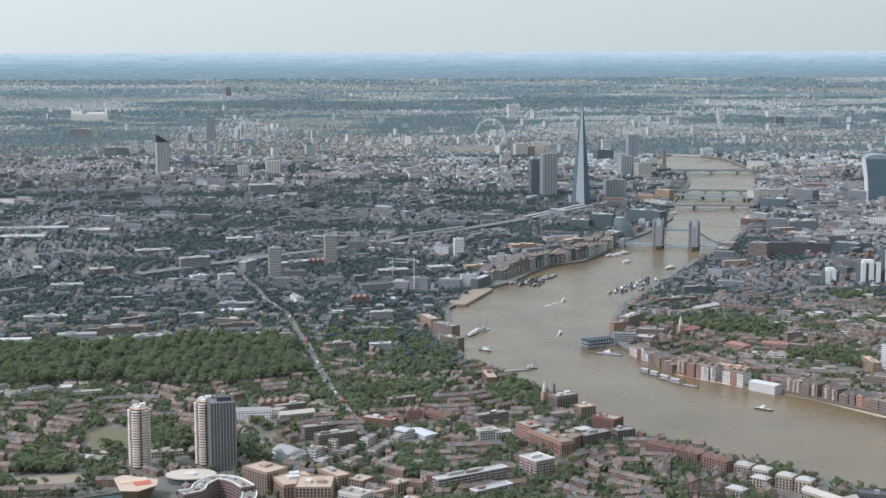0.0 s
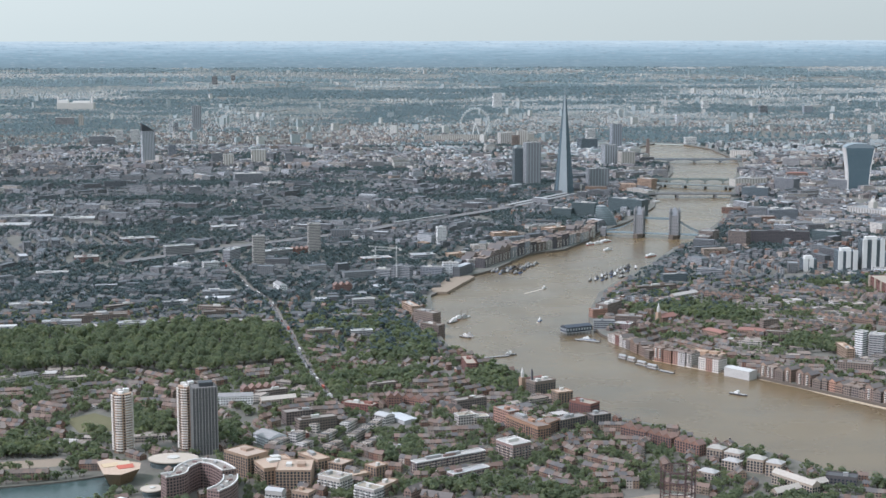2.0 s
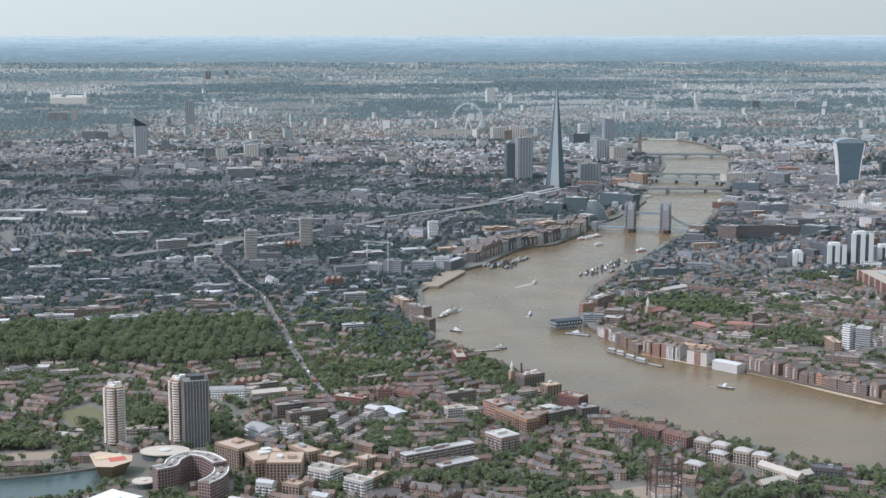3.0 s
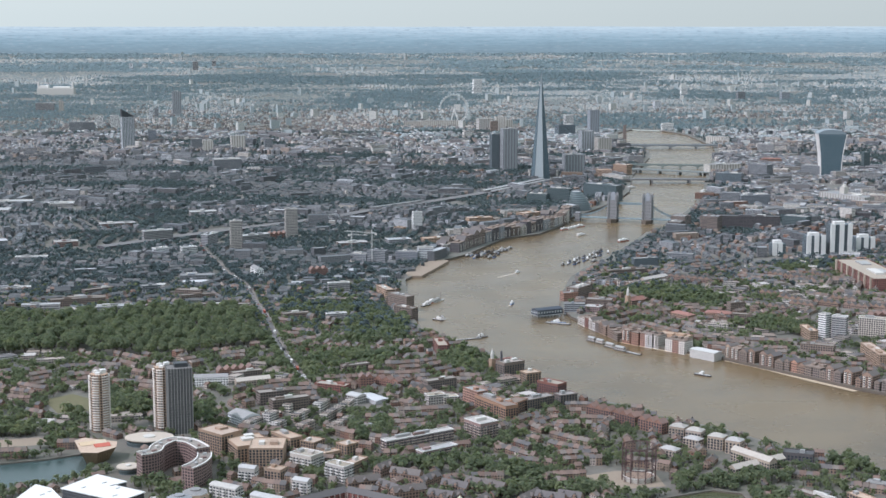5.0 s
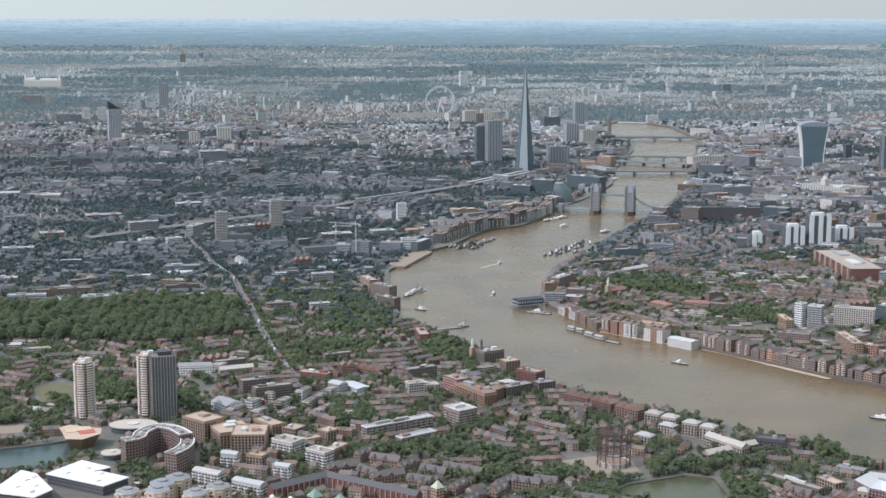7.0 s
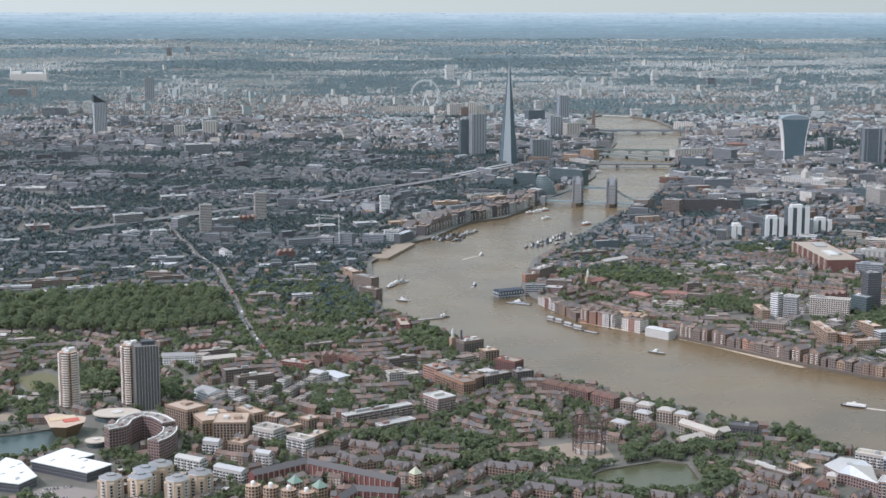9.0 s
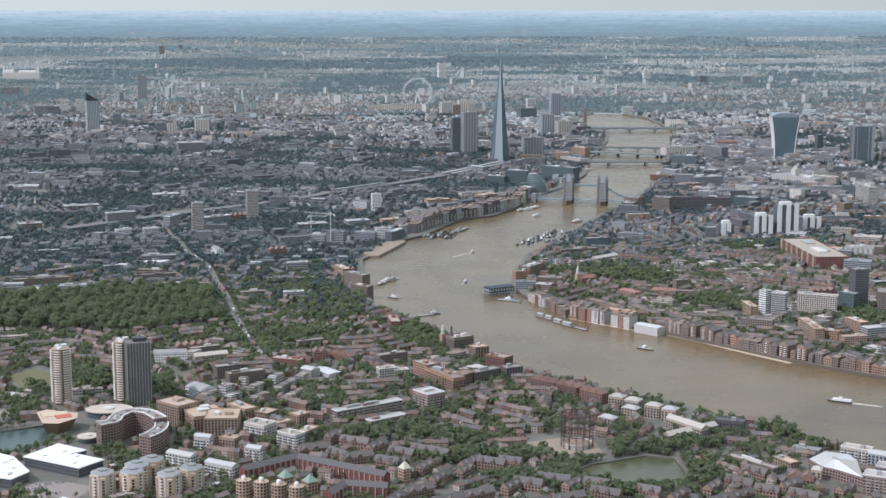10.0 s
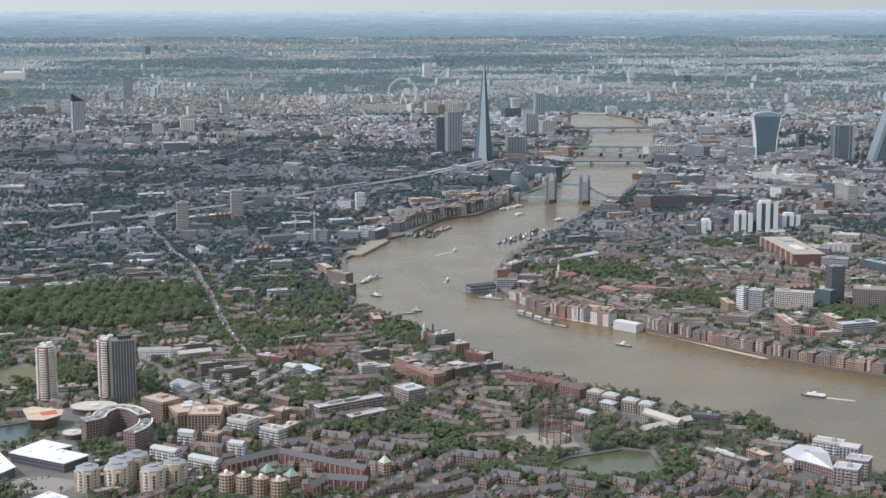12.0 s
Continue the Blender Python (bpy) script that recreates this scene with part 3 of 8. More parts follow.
CENTRE = [
    ("office_block", 323, -809, 64, 26, -0.4, 13, "tan", "pale brick office with a flat roof", "office"),
    ("office_block", 378, -838, 53, 26, -0.4, 17, "stone", "cream stone office with a flat roof", "office"),
    ("office_block", 450, -682, 51, 25, -0.4, 13, "white", "white office block with a flat roof", "office"),
    ("office_block", 331, -681, 44, 22, -0.4, 10, "pinkb", "pink brick office with a flat roof", "office"),
    ("office_block", 328, -617, 34, 17, -0.4, 12, "whitec", "white banded office with a flat roof", "office"),
    ("office_block", 207, -701, 15, 12, -0.4, 9, "white", "small white stone house", "office"),
    ("office_block", 209, -762, 15, 12, -0.4, 10, "white", "small white stone house", "office"),
    ("office_block", 255, -655, 16, 12, -0.4, 9, "white", "small white stone house", "office"),
    ("apartment_block", -415, -246, 50, 25, 0.3, 12, "stone", "cream stone block behind the wharves", "apartment block"),
    ("apartment_block", -445, -477, 39, 19, 0.3, 15, "white", "white flats behind the wharves", "apartment block"),
    ("apartment_block", -475, -363, 46, 23, 0.3, 11, "tan", "tan brick flats behind the wharves", "apartment block"),
    ("apartment_block", -357, -82, 58, 26, 0.3, 16, "tan", "tan brick offices behind the wharves", "apartment block"),
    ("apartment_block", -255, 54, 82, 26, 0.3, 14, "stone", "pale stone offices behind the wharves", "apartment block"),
    ("apartment_block", -548, -374, 48, 24, 0.3, 11, "slabw", "pale concrete flats with dark window bands", "apartment block"),
    ("apartment_block", -643, -401, 59, 26, 0.3, 9, "slab", "brown flats with pale roof edges", "apartment block"),
    ("apartment_block", -802, -291, 41, 20, 0.3, 15, "redg", "red gabled brick flats", "apartment block"),
    ("apartment_block", -1000, 102, 60, 26, 0.3, 11, "slabw", "long pale slab of flats", "apartment block"),
    ("apartment_block", -1171, -88, 77, 26, 0.3, 10, "slab", "long brown slab of flats", "apartment block"),
    ("apartment_block", -1231, -371, 47, 23, 0.3, 11, "slab", "brown brick slab of flats", "apartment block"),
    ("hospital_tower", -214, 1145, 31, 25, 0.2, 110, "darkglass", "dark grey hospital tower with a crown of plant", "tower"),
    ("hospital_tower", -176, 1115, 45, 36, 0.2, 129, "grey2", "brown-grey concrete hospital tower", "tower"),
    ("office_tower", -2, 939, 56, 45, 0.2, 66, "grey2", "pale blue glass office tower by the station", "office block"),
    ("office_tower", 173, 2453, 67, 54, 0.2, 46, "darkglass", "dark glass office slab", "office block"),
    ("office_tower", 274, 3102, 37, 30, 0.2, 41, "whitec", "slim pale tower with a flat roof", "tower"),
    ("office_tower", 306, 2592, 40, 32, 0.2, 93, "grey2", "grey-brown tapering residential tower", "tower"),
    ("office_tower", -116, 2787, 61, 49, 0.2, 48, "stone", "pale stone slab block", "office block"),
    ("office_tower", -18, 2978, 61, 48, 0.2, 30, "stone", "pale stone slab block", "office block"),
    ("office_tower", 69, 5692, 50, 40, 0.2, 90, "whitec", "grey-white barracks tower beyond the park", "tower"),
    ("office_tower", 160, 1791, 46, 37, 0.2, 70, "grey2", "dark office block by the river", "office block"),
    ("office_tower", 213, 1751, 49, 40, 0.2, 49, "stone", "cream stone block catching the sun", "office block"),
    ("office_block", -121, 323, 59, 30, -0.43, 36, "glass", "green glass office block by the river", "office block"),
    ("office_block", -0, 394, 103, 30, -0.76, 37, "glass", "long curved green glass office block", "office block"),
    ("office_block", -177, 324, 53, 24, -0.45, 22, "glass", "grey glass office block", "office block"),
    ("office_block", 151, 983, 48, 30, -0.70, 31, "tan", "tan brick office block", "office block"),
    ("office_block", 106, 832, 94, 26, -1.05, 15, "stone", "cream stone wharf with a pediment", "office block"),
    ("office_block", 81, 889, 44, 26, -0.30, 25, "tan", "tan stone office block", "office block"),
    ("warehouse", -232, 25, 54, 30, 0.64, 13, "tan", "brick warehouse with pale roof lights", "warehouse"),
    ("office_block", 231, -187, 142, 28, -0.17, 29, "darkb", "long dark brown brick trade centre with a flat roof", "office block"),
    ("hotel", 69, -200, 36, 28, 1.13, 20, "darkst", "stepped dark brown concrete riverside hotel", "hotel"),
    ("hotel", 85, -166, 38, 32, 1.13, 28, "darkst", "stepped dark brown concrete riverside hotel", "hotel"),
    ("hotel", 101, -132, 36, 26, 1.13, 23, "darkst", "stepped dark brown concrete riverside hotel", "hotel"),
    ("hotel", 141, -227, 40, 30, -0.58, 35, "darkst", "stepped dark brown concrete riverside hotel", "hotel"),
    ("office_block", 355, 253, 80, 40, 0.22, 25, "grey", "banded office with a pale curved roof", "office block"),
    ("office_block", 314, 116, 46, 20, -0.49, 13, "stone", "cream stone customs building", "office block"),
    ("office_block", 299, 252, 46, 24, -0.34, 30, "grey", "grey banded riverside office", "office block"),
    ("office_block", 410, 720, 72, 30, -0.44, 31, "darkglass", "blue-black glass office by the bridge", "office block"),
    ("office_block", 454, 994, 104, 40, 0.25, 29, "stone", "cream framed office over the station", "office block"),
    ("office_block", 774, 1718, 54, 24, -0.91, 29, "stone", "cream stone building in full sun", "office block"),
    ("office_block", 675, 1265, 65, 24, -0.05, 19, "redroof", "block with a red roof terrace", "office block"),
    ("office_block", 620, 954, 46, 24, -0.44, 18, "white", "white stone office with a flat roof", "office block"),
    ("office_block", 531, 850, 74, 26, -0.99, 43, "grey", "grey stone office with a flat roof", "office block"),
    ("office_block", 671, 227, 41, 24, -0.60, 25, "white", "white stone office block", "office block"),
    ("office_block", 695, 890, 58, 30, -0.59, 35, "grey", "grey office block in the city", "office block"),
    ("office_block", 346, -178, 56, 30, -0.70, 27, "glass", "green glass office block", "office block"),
    ("office_block", 535, -28, 57, 24, -0.37, 14, "darkb", "brown brick offices with a flat roof", "office block"),
    ("office_block", 691, 2072, 82, 26, -0.65, 26, "stone", "cream stone palace block by the river", "office block"),
    ("office_block", 615, 286, 153, 60, -1.06, 20, "stone", "domed cream stone port authority hall", "hall"),
    ("office_block", 619, 58, 87, 24, -0.27, 21, "grey", "grey viaduct offices with a flat roof", "office block"),
    ("office_tower", 929, 1114, 21, 17, 0.2, 52, "glass", "curved glass city tower", "tower"),
]
SOUTH_SIDE = [
    ("tower_block", -773, -293, 25, 20, 0.2, 65, "concrete", "tall grey concrete tower block with a flat roof", "tower block"),
    ("tower_block", -2092, 4065, 24, 20, 0.2, 55, "stone", "far pale tower block above low roofs", "tower block"),
    ("tower_block", -2190, 4161, 90, 24, 0.1, 40, "slabw", "far cream slab of flats with a flat roof", "tower block"),
    ("tower_block", -2629, 9986, 32, 26, 0.2, 54, "whitec", "distant white tower block in the haze", "tower block"),
    ("tower_block", -2536, 10123, 28, 26, 0.2, 50, "whitec", "distant white tower block in the haze", "tower block"),
    ("tower_block", -1980, 10694, 36, 28, 0.2, 60, "slabw", "distant pale tower block in the haze", "tower block"),
    ("tower_block", -2056, 9823, 46, 30, 0.2, 76, "slabw", "distant pale tower block in the haze", "tower block"),
    ("tower_block", 861, 4129, 34, 26, 0.2, 43, "whitec", "far white tower block above the terraces", "tower block"),
    ("tower_block", 948, 3940, 48, 22, 0.2, 16, "whitec", "far white slab block above the terraces", "tower block"),
    ("tower_block", 1270, 5433, 40, 26, 0.2, 50, "whitec", "far pale tower block beside a park", "tower block"),
    ("tower_block", 1500, 4990, 45, 26, 0.2, 45, "grey", "far grey tower block above low roofs", "tower block"),
    ("tower_block", 1747, 4976, 50, 26, 0.2, 42, "grey2", "far blue-grey tower block above low roofs", "tower block"),
    ("office_block", 636, 2743, 47, 24, 0.1, 28, "whitec", "white stone office above riverside trees", "office"),
    ("shed", -1231, -1084, 50, 16, 0.05, 6, "whites", "low depot with a broad white roof", "shed"),
    ("tower_block", -502, -181, 20, 16, 0.2, 42, "whitec", "white residential tower with a flat roof", "tower block"),
    ("office_block", -501, -593, 29, 16, 0.12, 26, "whitec", "white ribbed riverside block", "apartment block"),
    ("apartment_block", -535, -598, 44, 20, -0.33, 19, "grey", "grey brick block behind the quay", "apartment block"),
    ("apartment_block", -628, -616, 35, 20, -0.39, 18, "grey", "grey blue apartment block", "apartment block"),
    ("apartment_block", -593, -629, 37, 20, -0.38, 26, "grey", "grey blue apartment block", "apartment block"),
    ("apartment_block", -663, -923, 37, 12, 0.20, 16, "slabw", "white and grey slab of flats", "apartment block"),
    ("apartment_block", -539, -180, 23, 16, -0.78, 8, "tan", "brick flats with a flat roof", "apartment block"),
    ("tower_block", -1712, 2916, 29, 23, 0.2, 53, "whitec", "white tower block with a flat roof", "tower block"),
    ("tower_block", -1649, 2902, 34, 27, 0.2, 58, "whitec", "white tower block with a flat roof", "tower block"),
    ("tower_block", -1626, 2944, 16, 13, 0.2, 44, "whitec", "slim white tower block", "tower block"),
    ("tower_block", -1499, 3794, 42, 34, 0.2, 113, "grey2", "blue-grey lone office tower", "tower block"),
    ("tower_block", -1055, 1836, 48, 38, 0.2, 55, "stone", "pale slab block with a flat roof", "tower block"),
    ("tower_block", -1150, 1744, 33, 26, 0.2, 47, "stone", "pale slab block with a flat roof", "tower block"),
    ("tower_block", -1094, 1838, 53, 43, 0.2, 22, "grey", "grey slab block with a flat roof", "tower block"),
    ("tower_block", -1205, 1896, 37, 30, 0.2, 40, "grey", "grey tower block with a flat roof", "tower block"),
    ("tower_block", -1580, 3493, 19, 15, 0.2, 49, "whitec", "white tower block with a flat roof", "tower block"),
    ("tower_block", -1563, 3556, 18, 14, 0.2, 47, "grey", "grey tower block with a flat roof", "tower block"),
    ("tower_block", -1036, 1175, 82, 65, 0.2, 36, "grey", "long grey slab of flats", "tower block"),
    ("tower_block", -1777, 2762, 63, 51, 0.2, 42, "grey", "grey slab of flats", "tower block"),
    ("tower_block", -1731, 2760, 47, 38, 0.2, 40, "grey", "grey slab of flats", "tower block"),
    ("tower_block", -1159, 868, 33, 26, 0.2, 27, "grey", "grey slab of flats", "tower block"),
    ("tower_block", -1399, 2187, 28, 23, 0.2, 49, "grey", "grey tower block under scaffolding", "tower block"),
    ("tower_block", -951, 1846, 27, 21, 0.2, 43, "grey", "grey tower block with a flat roof", "tower block"),
    ("tower_block", -876, -450, 24, 19, 0.2, 61, "concrete", "tall grey concrete tower block with white bands", "tower block"),
    ("apartment_block", -1051, -315, 62, 16, 0.43, 24, "slabw", "long grey slab of flats", "apartment block"),
    ("apartment_block", -1021, -500, 29, 18, 0.59, 15, "whitec", "new white flats with a flat roof", "apartment block"),
    ("apartment_block", -965, -505, 31, 18, 0.36, 17, "whitec", "new white flats with a flat roof", "apartment block"),
    ("apartment_block", -937, -372, 44, 16, 1.16, 24, "slabw", "grey and white flats", "apartment block"),
    ("apartment_block", -849, -332, 67, 20, 0.62, 16, "slabw", "brown and white flats", "apartment block"),
    ("apartment_block", -1080, -988, 62, 14, 0.09, 8, "brownb", "long brick block with a flat roof", "apartment block"),
    ("apartment_block", -976, -1085, 34, 12, -1.97, 9, "brownb", "long brick block with a flat roof", "apartment block"),
    ("apartment_block", -847, -1071, 86, 14, -0.05, 9, "brownb", "long brick mansion flats beside the park", "apartment block"),
    ("apartment_block", -914, -962, 44, 14, -0.26, 13, "brownb", "long brick block with a flat roof", "apartment block"),
    ("shed", -917, -833, 43, 20, 0.04, 5, "whites", "long white-roofed depot with a flat roof", "shed"),
    ("shed", -972, -872, 15, 16, -0.05, 7, "whites", "white-roofed depot with a flat roof", "shed"),
    ("church", -814, -753, 36, 14, -1.18, 14, "whiteg", "white gabled hall with a flat roof", "hall"),
]
MORE_BLOCKS = [
    ("school_block", -790, -1528, 50, 14, 0.35, 11, "redg", "red brick school with gabled bays", "school"),
    ("school_block", -774, -1547, 41, 12, 0.44, 9, "brownb", "brown brick school wing with slate roof", "school"),
    ("terrace_row", -816, -1588, 43, 10, 0.07, 11, "whiteg", "white rendered terrace under a slate roof", "terrace"),
    ("terrace_row", -763, -1592, 45, 10, 0.37, 8, "paleg", "tan terrace under a pitched roof", "terrace"),
    ("warehouse", -734, -1684, 34, 16, 0.38, 16, "brownb", "tall dark brick works with a flat roof", "warehouse"),
    ("warehouse", -710, -1715, 48, 14, 0.44, 15, "brownb", "dark brick flats with white window bands", "apartment block"),
    ("hall", -660, -1623, 43, 16, -0.47, 9, "redwall", "red brick hall with a grey roof", "hall"),
    ("hall", -730, -1749, 24, 12, 0.27, 6, "redwall", "low crimson clad hall", "hall"),
    ("hall", -760, -1772, 33, 24, -0.93, 10, "whiteg", "grey hall with a pale curved roof", "hall"),
    ("apartment_block", -630, -1687, 19, 16, -0.78, 10, "cream", "cream flats beside a white-roofed hall", "apartment block"),
    ("hall", -609, -1679, 39, 20, -0.97, 5, "whites", "long hall with a white metal roof", "hall"),
    ("apartment_block", -618, -1607, 18, 14, 0.11, 17, "redg", "red brick mansion flats", "apartment block"),
    ("terrace_row", -589, -1601, 38, 11, -0.64, 11, "redg", "red brick terrace with pale bays", "terrace"),
    ("terrace_row", -632, -1523, 38, 12, 0.40, 11, "brownb", "grey-brown mansion flats with a flat roof", "terrace"),
    ("apartment_block", -534, -1696, 22, 14, 0.35, 12, "white", "white modern flats with a flat roof", "apartment block"),
    ("apartment_block", -516, -1694, 19, 12, 0.24, 9, "white", "white modern flats with a flat roof", "apartment block"),
    ("terrace_row", -550, -1637, 34, 10, -0.70, 8, "brickg", "brown brick gabled terrace", "terrace"),
    ("terrace_row", -619, -1818, 32, 14, -0.81, 8, "brownb", "low brown brick school with a flat tan roof", "school"),
    ("warehouse", -485, -1701, 31, 16, -1.02, 19, "pinkb", "pink brick wharf flats", "warehouse"),
    ("warehouse", -525, -1625, 43, 14, 0.48, 14, "brownb", "dark brick riverside warehouse", "warehouse"),
    ("apartment_block", -702, -777, 33, 14, 0.32, 19, "redg", "red gabled brick flats", "apartment block"),
    ("warehouse", -584, -976, 52, 14, -1.25, 16, "tan", "tan riverside flats stepping down", "warehouse"),
    ("warehouse", -560, -1069, 50, 16, -0.93, 21, "brownb", "brown riverside flats with a flat roof", "warehouse"),
    ("warehouse", -554, -1155, 39, 14, -0.79, 17, "brownb", "brown brick riverside warehouse", "warehouse"),
    ("terrace_row", -727, -1163, 42, 12, 0.27, 11, "brownb", "long brown mansion flats", "terrace"),
    ("apartment_block", -663, -1180, 32, 12, 0.22, 13, "slabw", "grey flats with white bands", "apartment block"),
    ("terrace_row", -670, -1040, 80, 12, 0.07, 10, "brownb", "long low brick blocks under slate roofs", "terrace"),
    ("terrace_row", -671, -1357, 15, 9, 0.49, 8, "brickg", "small brown gabled riverside house", "house"),
    ("terrace_row", -646, -1367, 15, 9, 0.49, 8, "brickg", "small brown gabled riverside house", "house"),
    ("terrace_row", -629, -1381, 15, 9, 0.48, 8, "brickg", "small brown gabled riverside house", "house"),
    ("terrace_row", -608, -1410, 15, 9, 0.47, 8, "brickg", "small brown gabled riverside house", "house"),
    ("terrace_row", -594, -1371, 15, 9, 0.48, 8, "brickg", "small brown gabled riverside house", "house"),
    ("terrace_row", -581, -1397, 15, 9, 0.47, 8, "brickg", "small brown gabled riverside house", "house"),
    ("terrace_row", -567, -1414, 15, 9, 0.47, 8, "brickg", "small brown gabled riverside house", "house"),
    ("terrace_row", -554, -1387, 15, 9, 0.47, 8, "brickg", "small brown gabled riverside house", "house"),
    ("terrace_row", -575, -1444, 15, 9, 0.46, 7, "brickg", "small brown gabled riverside house", "house"),
    ("terrace_row", -559, -1453, 15, 9, 0.46, 7, "brickg", "small brown gabled riverside house", "house"),
    ("warehouse", -513, -1413, 52, 14, -1.48, 16, "redwall", "red brick riverside warehouse", "warehouse"),
    ("warehouse", -258, -999, 53, 22, 0.96, 20, "brownb", "brown wharf block with a flat roof", "warehouse"),
    ("warehouse", -279, -1025, 27, 14, 0.34, 14, "pinkb", "pink brick wharf block", "warehouse"),
    ("warehouse", -283, -1119, 33, 14, -0.08, 13, "grey", "grey riverside works with a flat roof", "warehouse"),
    ("office_block", -92, -696, 47, 16, 0.22, 18, "darkglass", "dark glass modern house", "house"),
    ("office_block", -8, -619, 51, 14, -0.38, 14, "grey", "grey flats with a flat roof", "apartment block"),
    ("terrace_row", -141, -781, 76, 12, 0.27, 11, "brownb", "grey-brown terrace under slate", "terrace"),
    ("terrace_row", -34, -852, 90, 12, -0.60, 10, "brickg", "brown brick terraces in a bend", "terrace"),
    ("terrace_row", -105, -858, 63, 12, 0.68, 8, "paleg", "pale tan terrace with a flat roof", "terrace"),
    ("apartment_block", -173, -1360, 50, 30, -0.73, 11, "tan", "stepped concrete flats with terraces", "apartment block"),
    ("apartment_block", -27, -1142, 27, 12, 0.32, 17, "brownb", "brick mansion flats with a flat roof", "apartment block"),
    ("apartment_block", -36, -1229, 36, 12, -0.36, 15, "brownb", "brick mansion flats with a flat roof", "apartment block"),
    ("apartment_block", 54, -1346, 13, 14, -0.87, 37, "whitec", "tall white stair tower of council flats", "apartment block"),
    ("apartment_block", 74, -1355, 21, 14, -0.54, 35, "slabw", "grey council flats with white bands", "apartment block"),
    ("apartment_block", 137, -1344, 59, 16, -0.48, 29, "white", "white and brick council flats", "apartment block"),
    ("apartment_block", 176, -1243, 46, 14, 0.24, 18, "redg", "red brick council flats", "apartment block"),
    ("terrace_row", 31, -1346, 48, 12, -1.54, 16, "tan", "pale terrace with white roof bands", "terrace"),
    ("apartment_block", 17, -1437, 46, 14, -0.45, 12, "brownb", "brown brick mansion flats", "apartment block"),
    ("apartment_block", 75, -1507, 79, 14, -1.57, 20, "tan", "tan brick flats with a flat roof", "apartment block"),
    ("apartment_block", 92, -1534, 33, 14, -0.69, 16, "orange", "orange brick flats with a flat roof", "apartment block"),
    ("apartment_block", 149, -1484, 42, 14, -1.32, 19, "tan", "tan brick flats with a flat roof", "apartment block"),
    ("apartment_block", 167, -1534, 56, 16, 0.27, 20, "slabw", "grey flats with white window bands", "apartment block"),
    ("apartment_block", 115, -1569, 34, 14, 0.14, 15, "tan", "tan brick flats with a flat roof", "apartment block"),
    ("office_block", 253, -1351, 49, 40, -0.37, 34, "brownb", "large brown brick telephone exchange", "office block"),
    ("office_block", 328, -1129, 66, 20, 0.16, 8, "glass", "long green glass market roof", "market hall"),
    ("office_block", 186, -1342, 30, 16, -0.96, 31, "glass", "blue glass flats beside the slim tower", "apartment block"),
    ("printing_works", 281, -872, 212, 60, 1.57, 23, "redwall", "long red brick printing works with pale piers", "works"),
    ("terrace_row", 69, -1010, 47, 11, -0.75, 10, "brickg", "brown brick terrace under a slate roof", "terrace"),
    ("terrace_row", 86, -1056, 45, 11, -0.74, 10, "brickg", "brown brick terrace under a slate roof", "terrace"),
    ("terrace_row", 40, -1126, 44, 11, -0.72, 10, "brickg", "brown brick terrace under a slate roof", "terrace"),
    ("terrace_row", 91, -1109, 44, 11, -0.73, 10, "brickg", "brown brick terrace under a slate roof", "terrace"),
    ("terrace_row", 134, -1097, 44, 11, -0.74, 10, "brickg", "brown brick terrace under a slate roof", "terrace"),
    ("terrace_row", 173, -1063, 45, 11, -0.75, 10, "brickg", "brown brick terrace under a slate roof", "terrace"),
    ("terrace_row", 174, -1127, 43, 11, -0.74, 10, "brickg", "brown brick terrace under a slate roof", "terrace"),
    ("terrace_row", 209, -1140, 43, 11, -0.75, 10, "brickg", "brown brick terrace under a slate roof", "terrace"),
    ("terrace_row", 132, -835, 51, 11, -0.79, 11, "brickg", "brown brick terrace under a slate roof", "terrace"),
    ("terrace_row", 161, -869, 50, 11, -0.78, 11, "brickg", "brown brick terrace under a slate roof", "terrace"),
    ("terrace_row", 200, -835, 50, 11, -0.80, 11, "brickg", "brown brick terrace under a slate roof", "terrace"),
    ("apartment_slab", -1011, -1130, 54, 16, 0.10, 19, "slabw", "grey slab of flats with white roof plant", "apartment block"),
    ("apartment_slab", -1087, -1027, 88, 14, 0.22, 12, "brownb", "long low brick flats", "apartment block"),
    ("terrace_row", -1072, -926, 53, 12, 0.61, 10, "brownb", "long low brick flats", "terrace"),
    ("terrace_row", -986, -921, 26, 14, 0.38, 14, "grey", "grey school block with a flat roof", "school"),
    ("apartment_slab", -896, -1000, 58, 12, 0.30, 12, "brownb", "long brick slab of flats with a white roof edge", "apartment block"),
    ("terrace_row", -919, -781, 62, 20, 0.12, 8, "grey", "grey low works roof", "works"),
    ("terrace_row", -857, -1106, 70, 12, -0.08, 8, "brownb", "brick mansion flats beside the park", "terrace"),
    ("slim_tower", 213, -1307, 23, 19, 0.20, 61, "dark", "slim dark glass apartment tower", "tower block"),
]

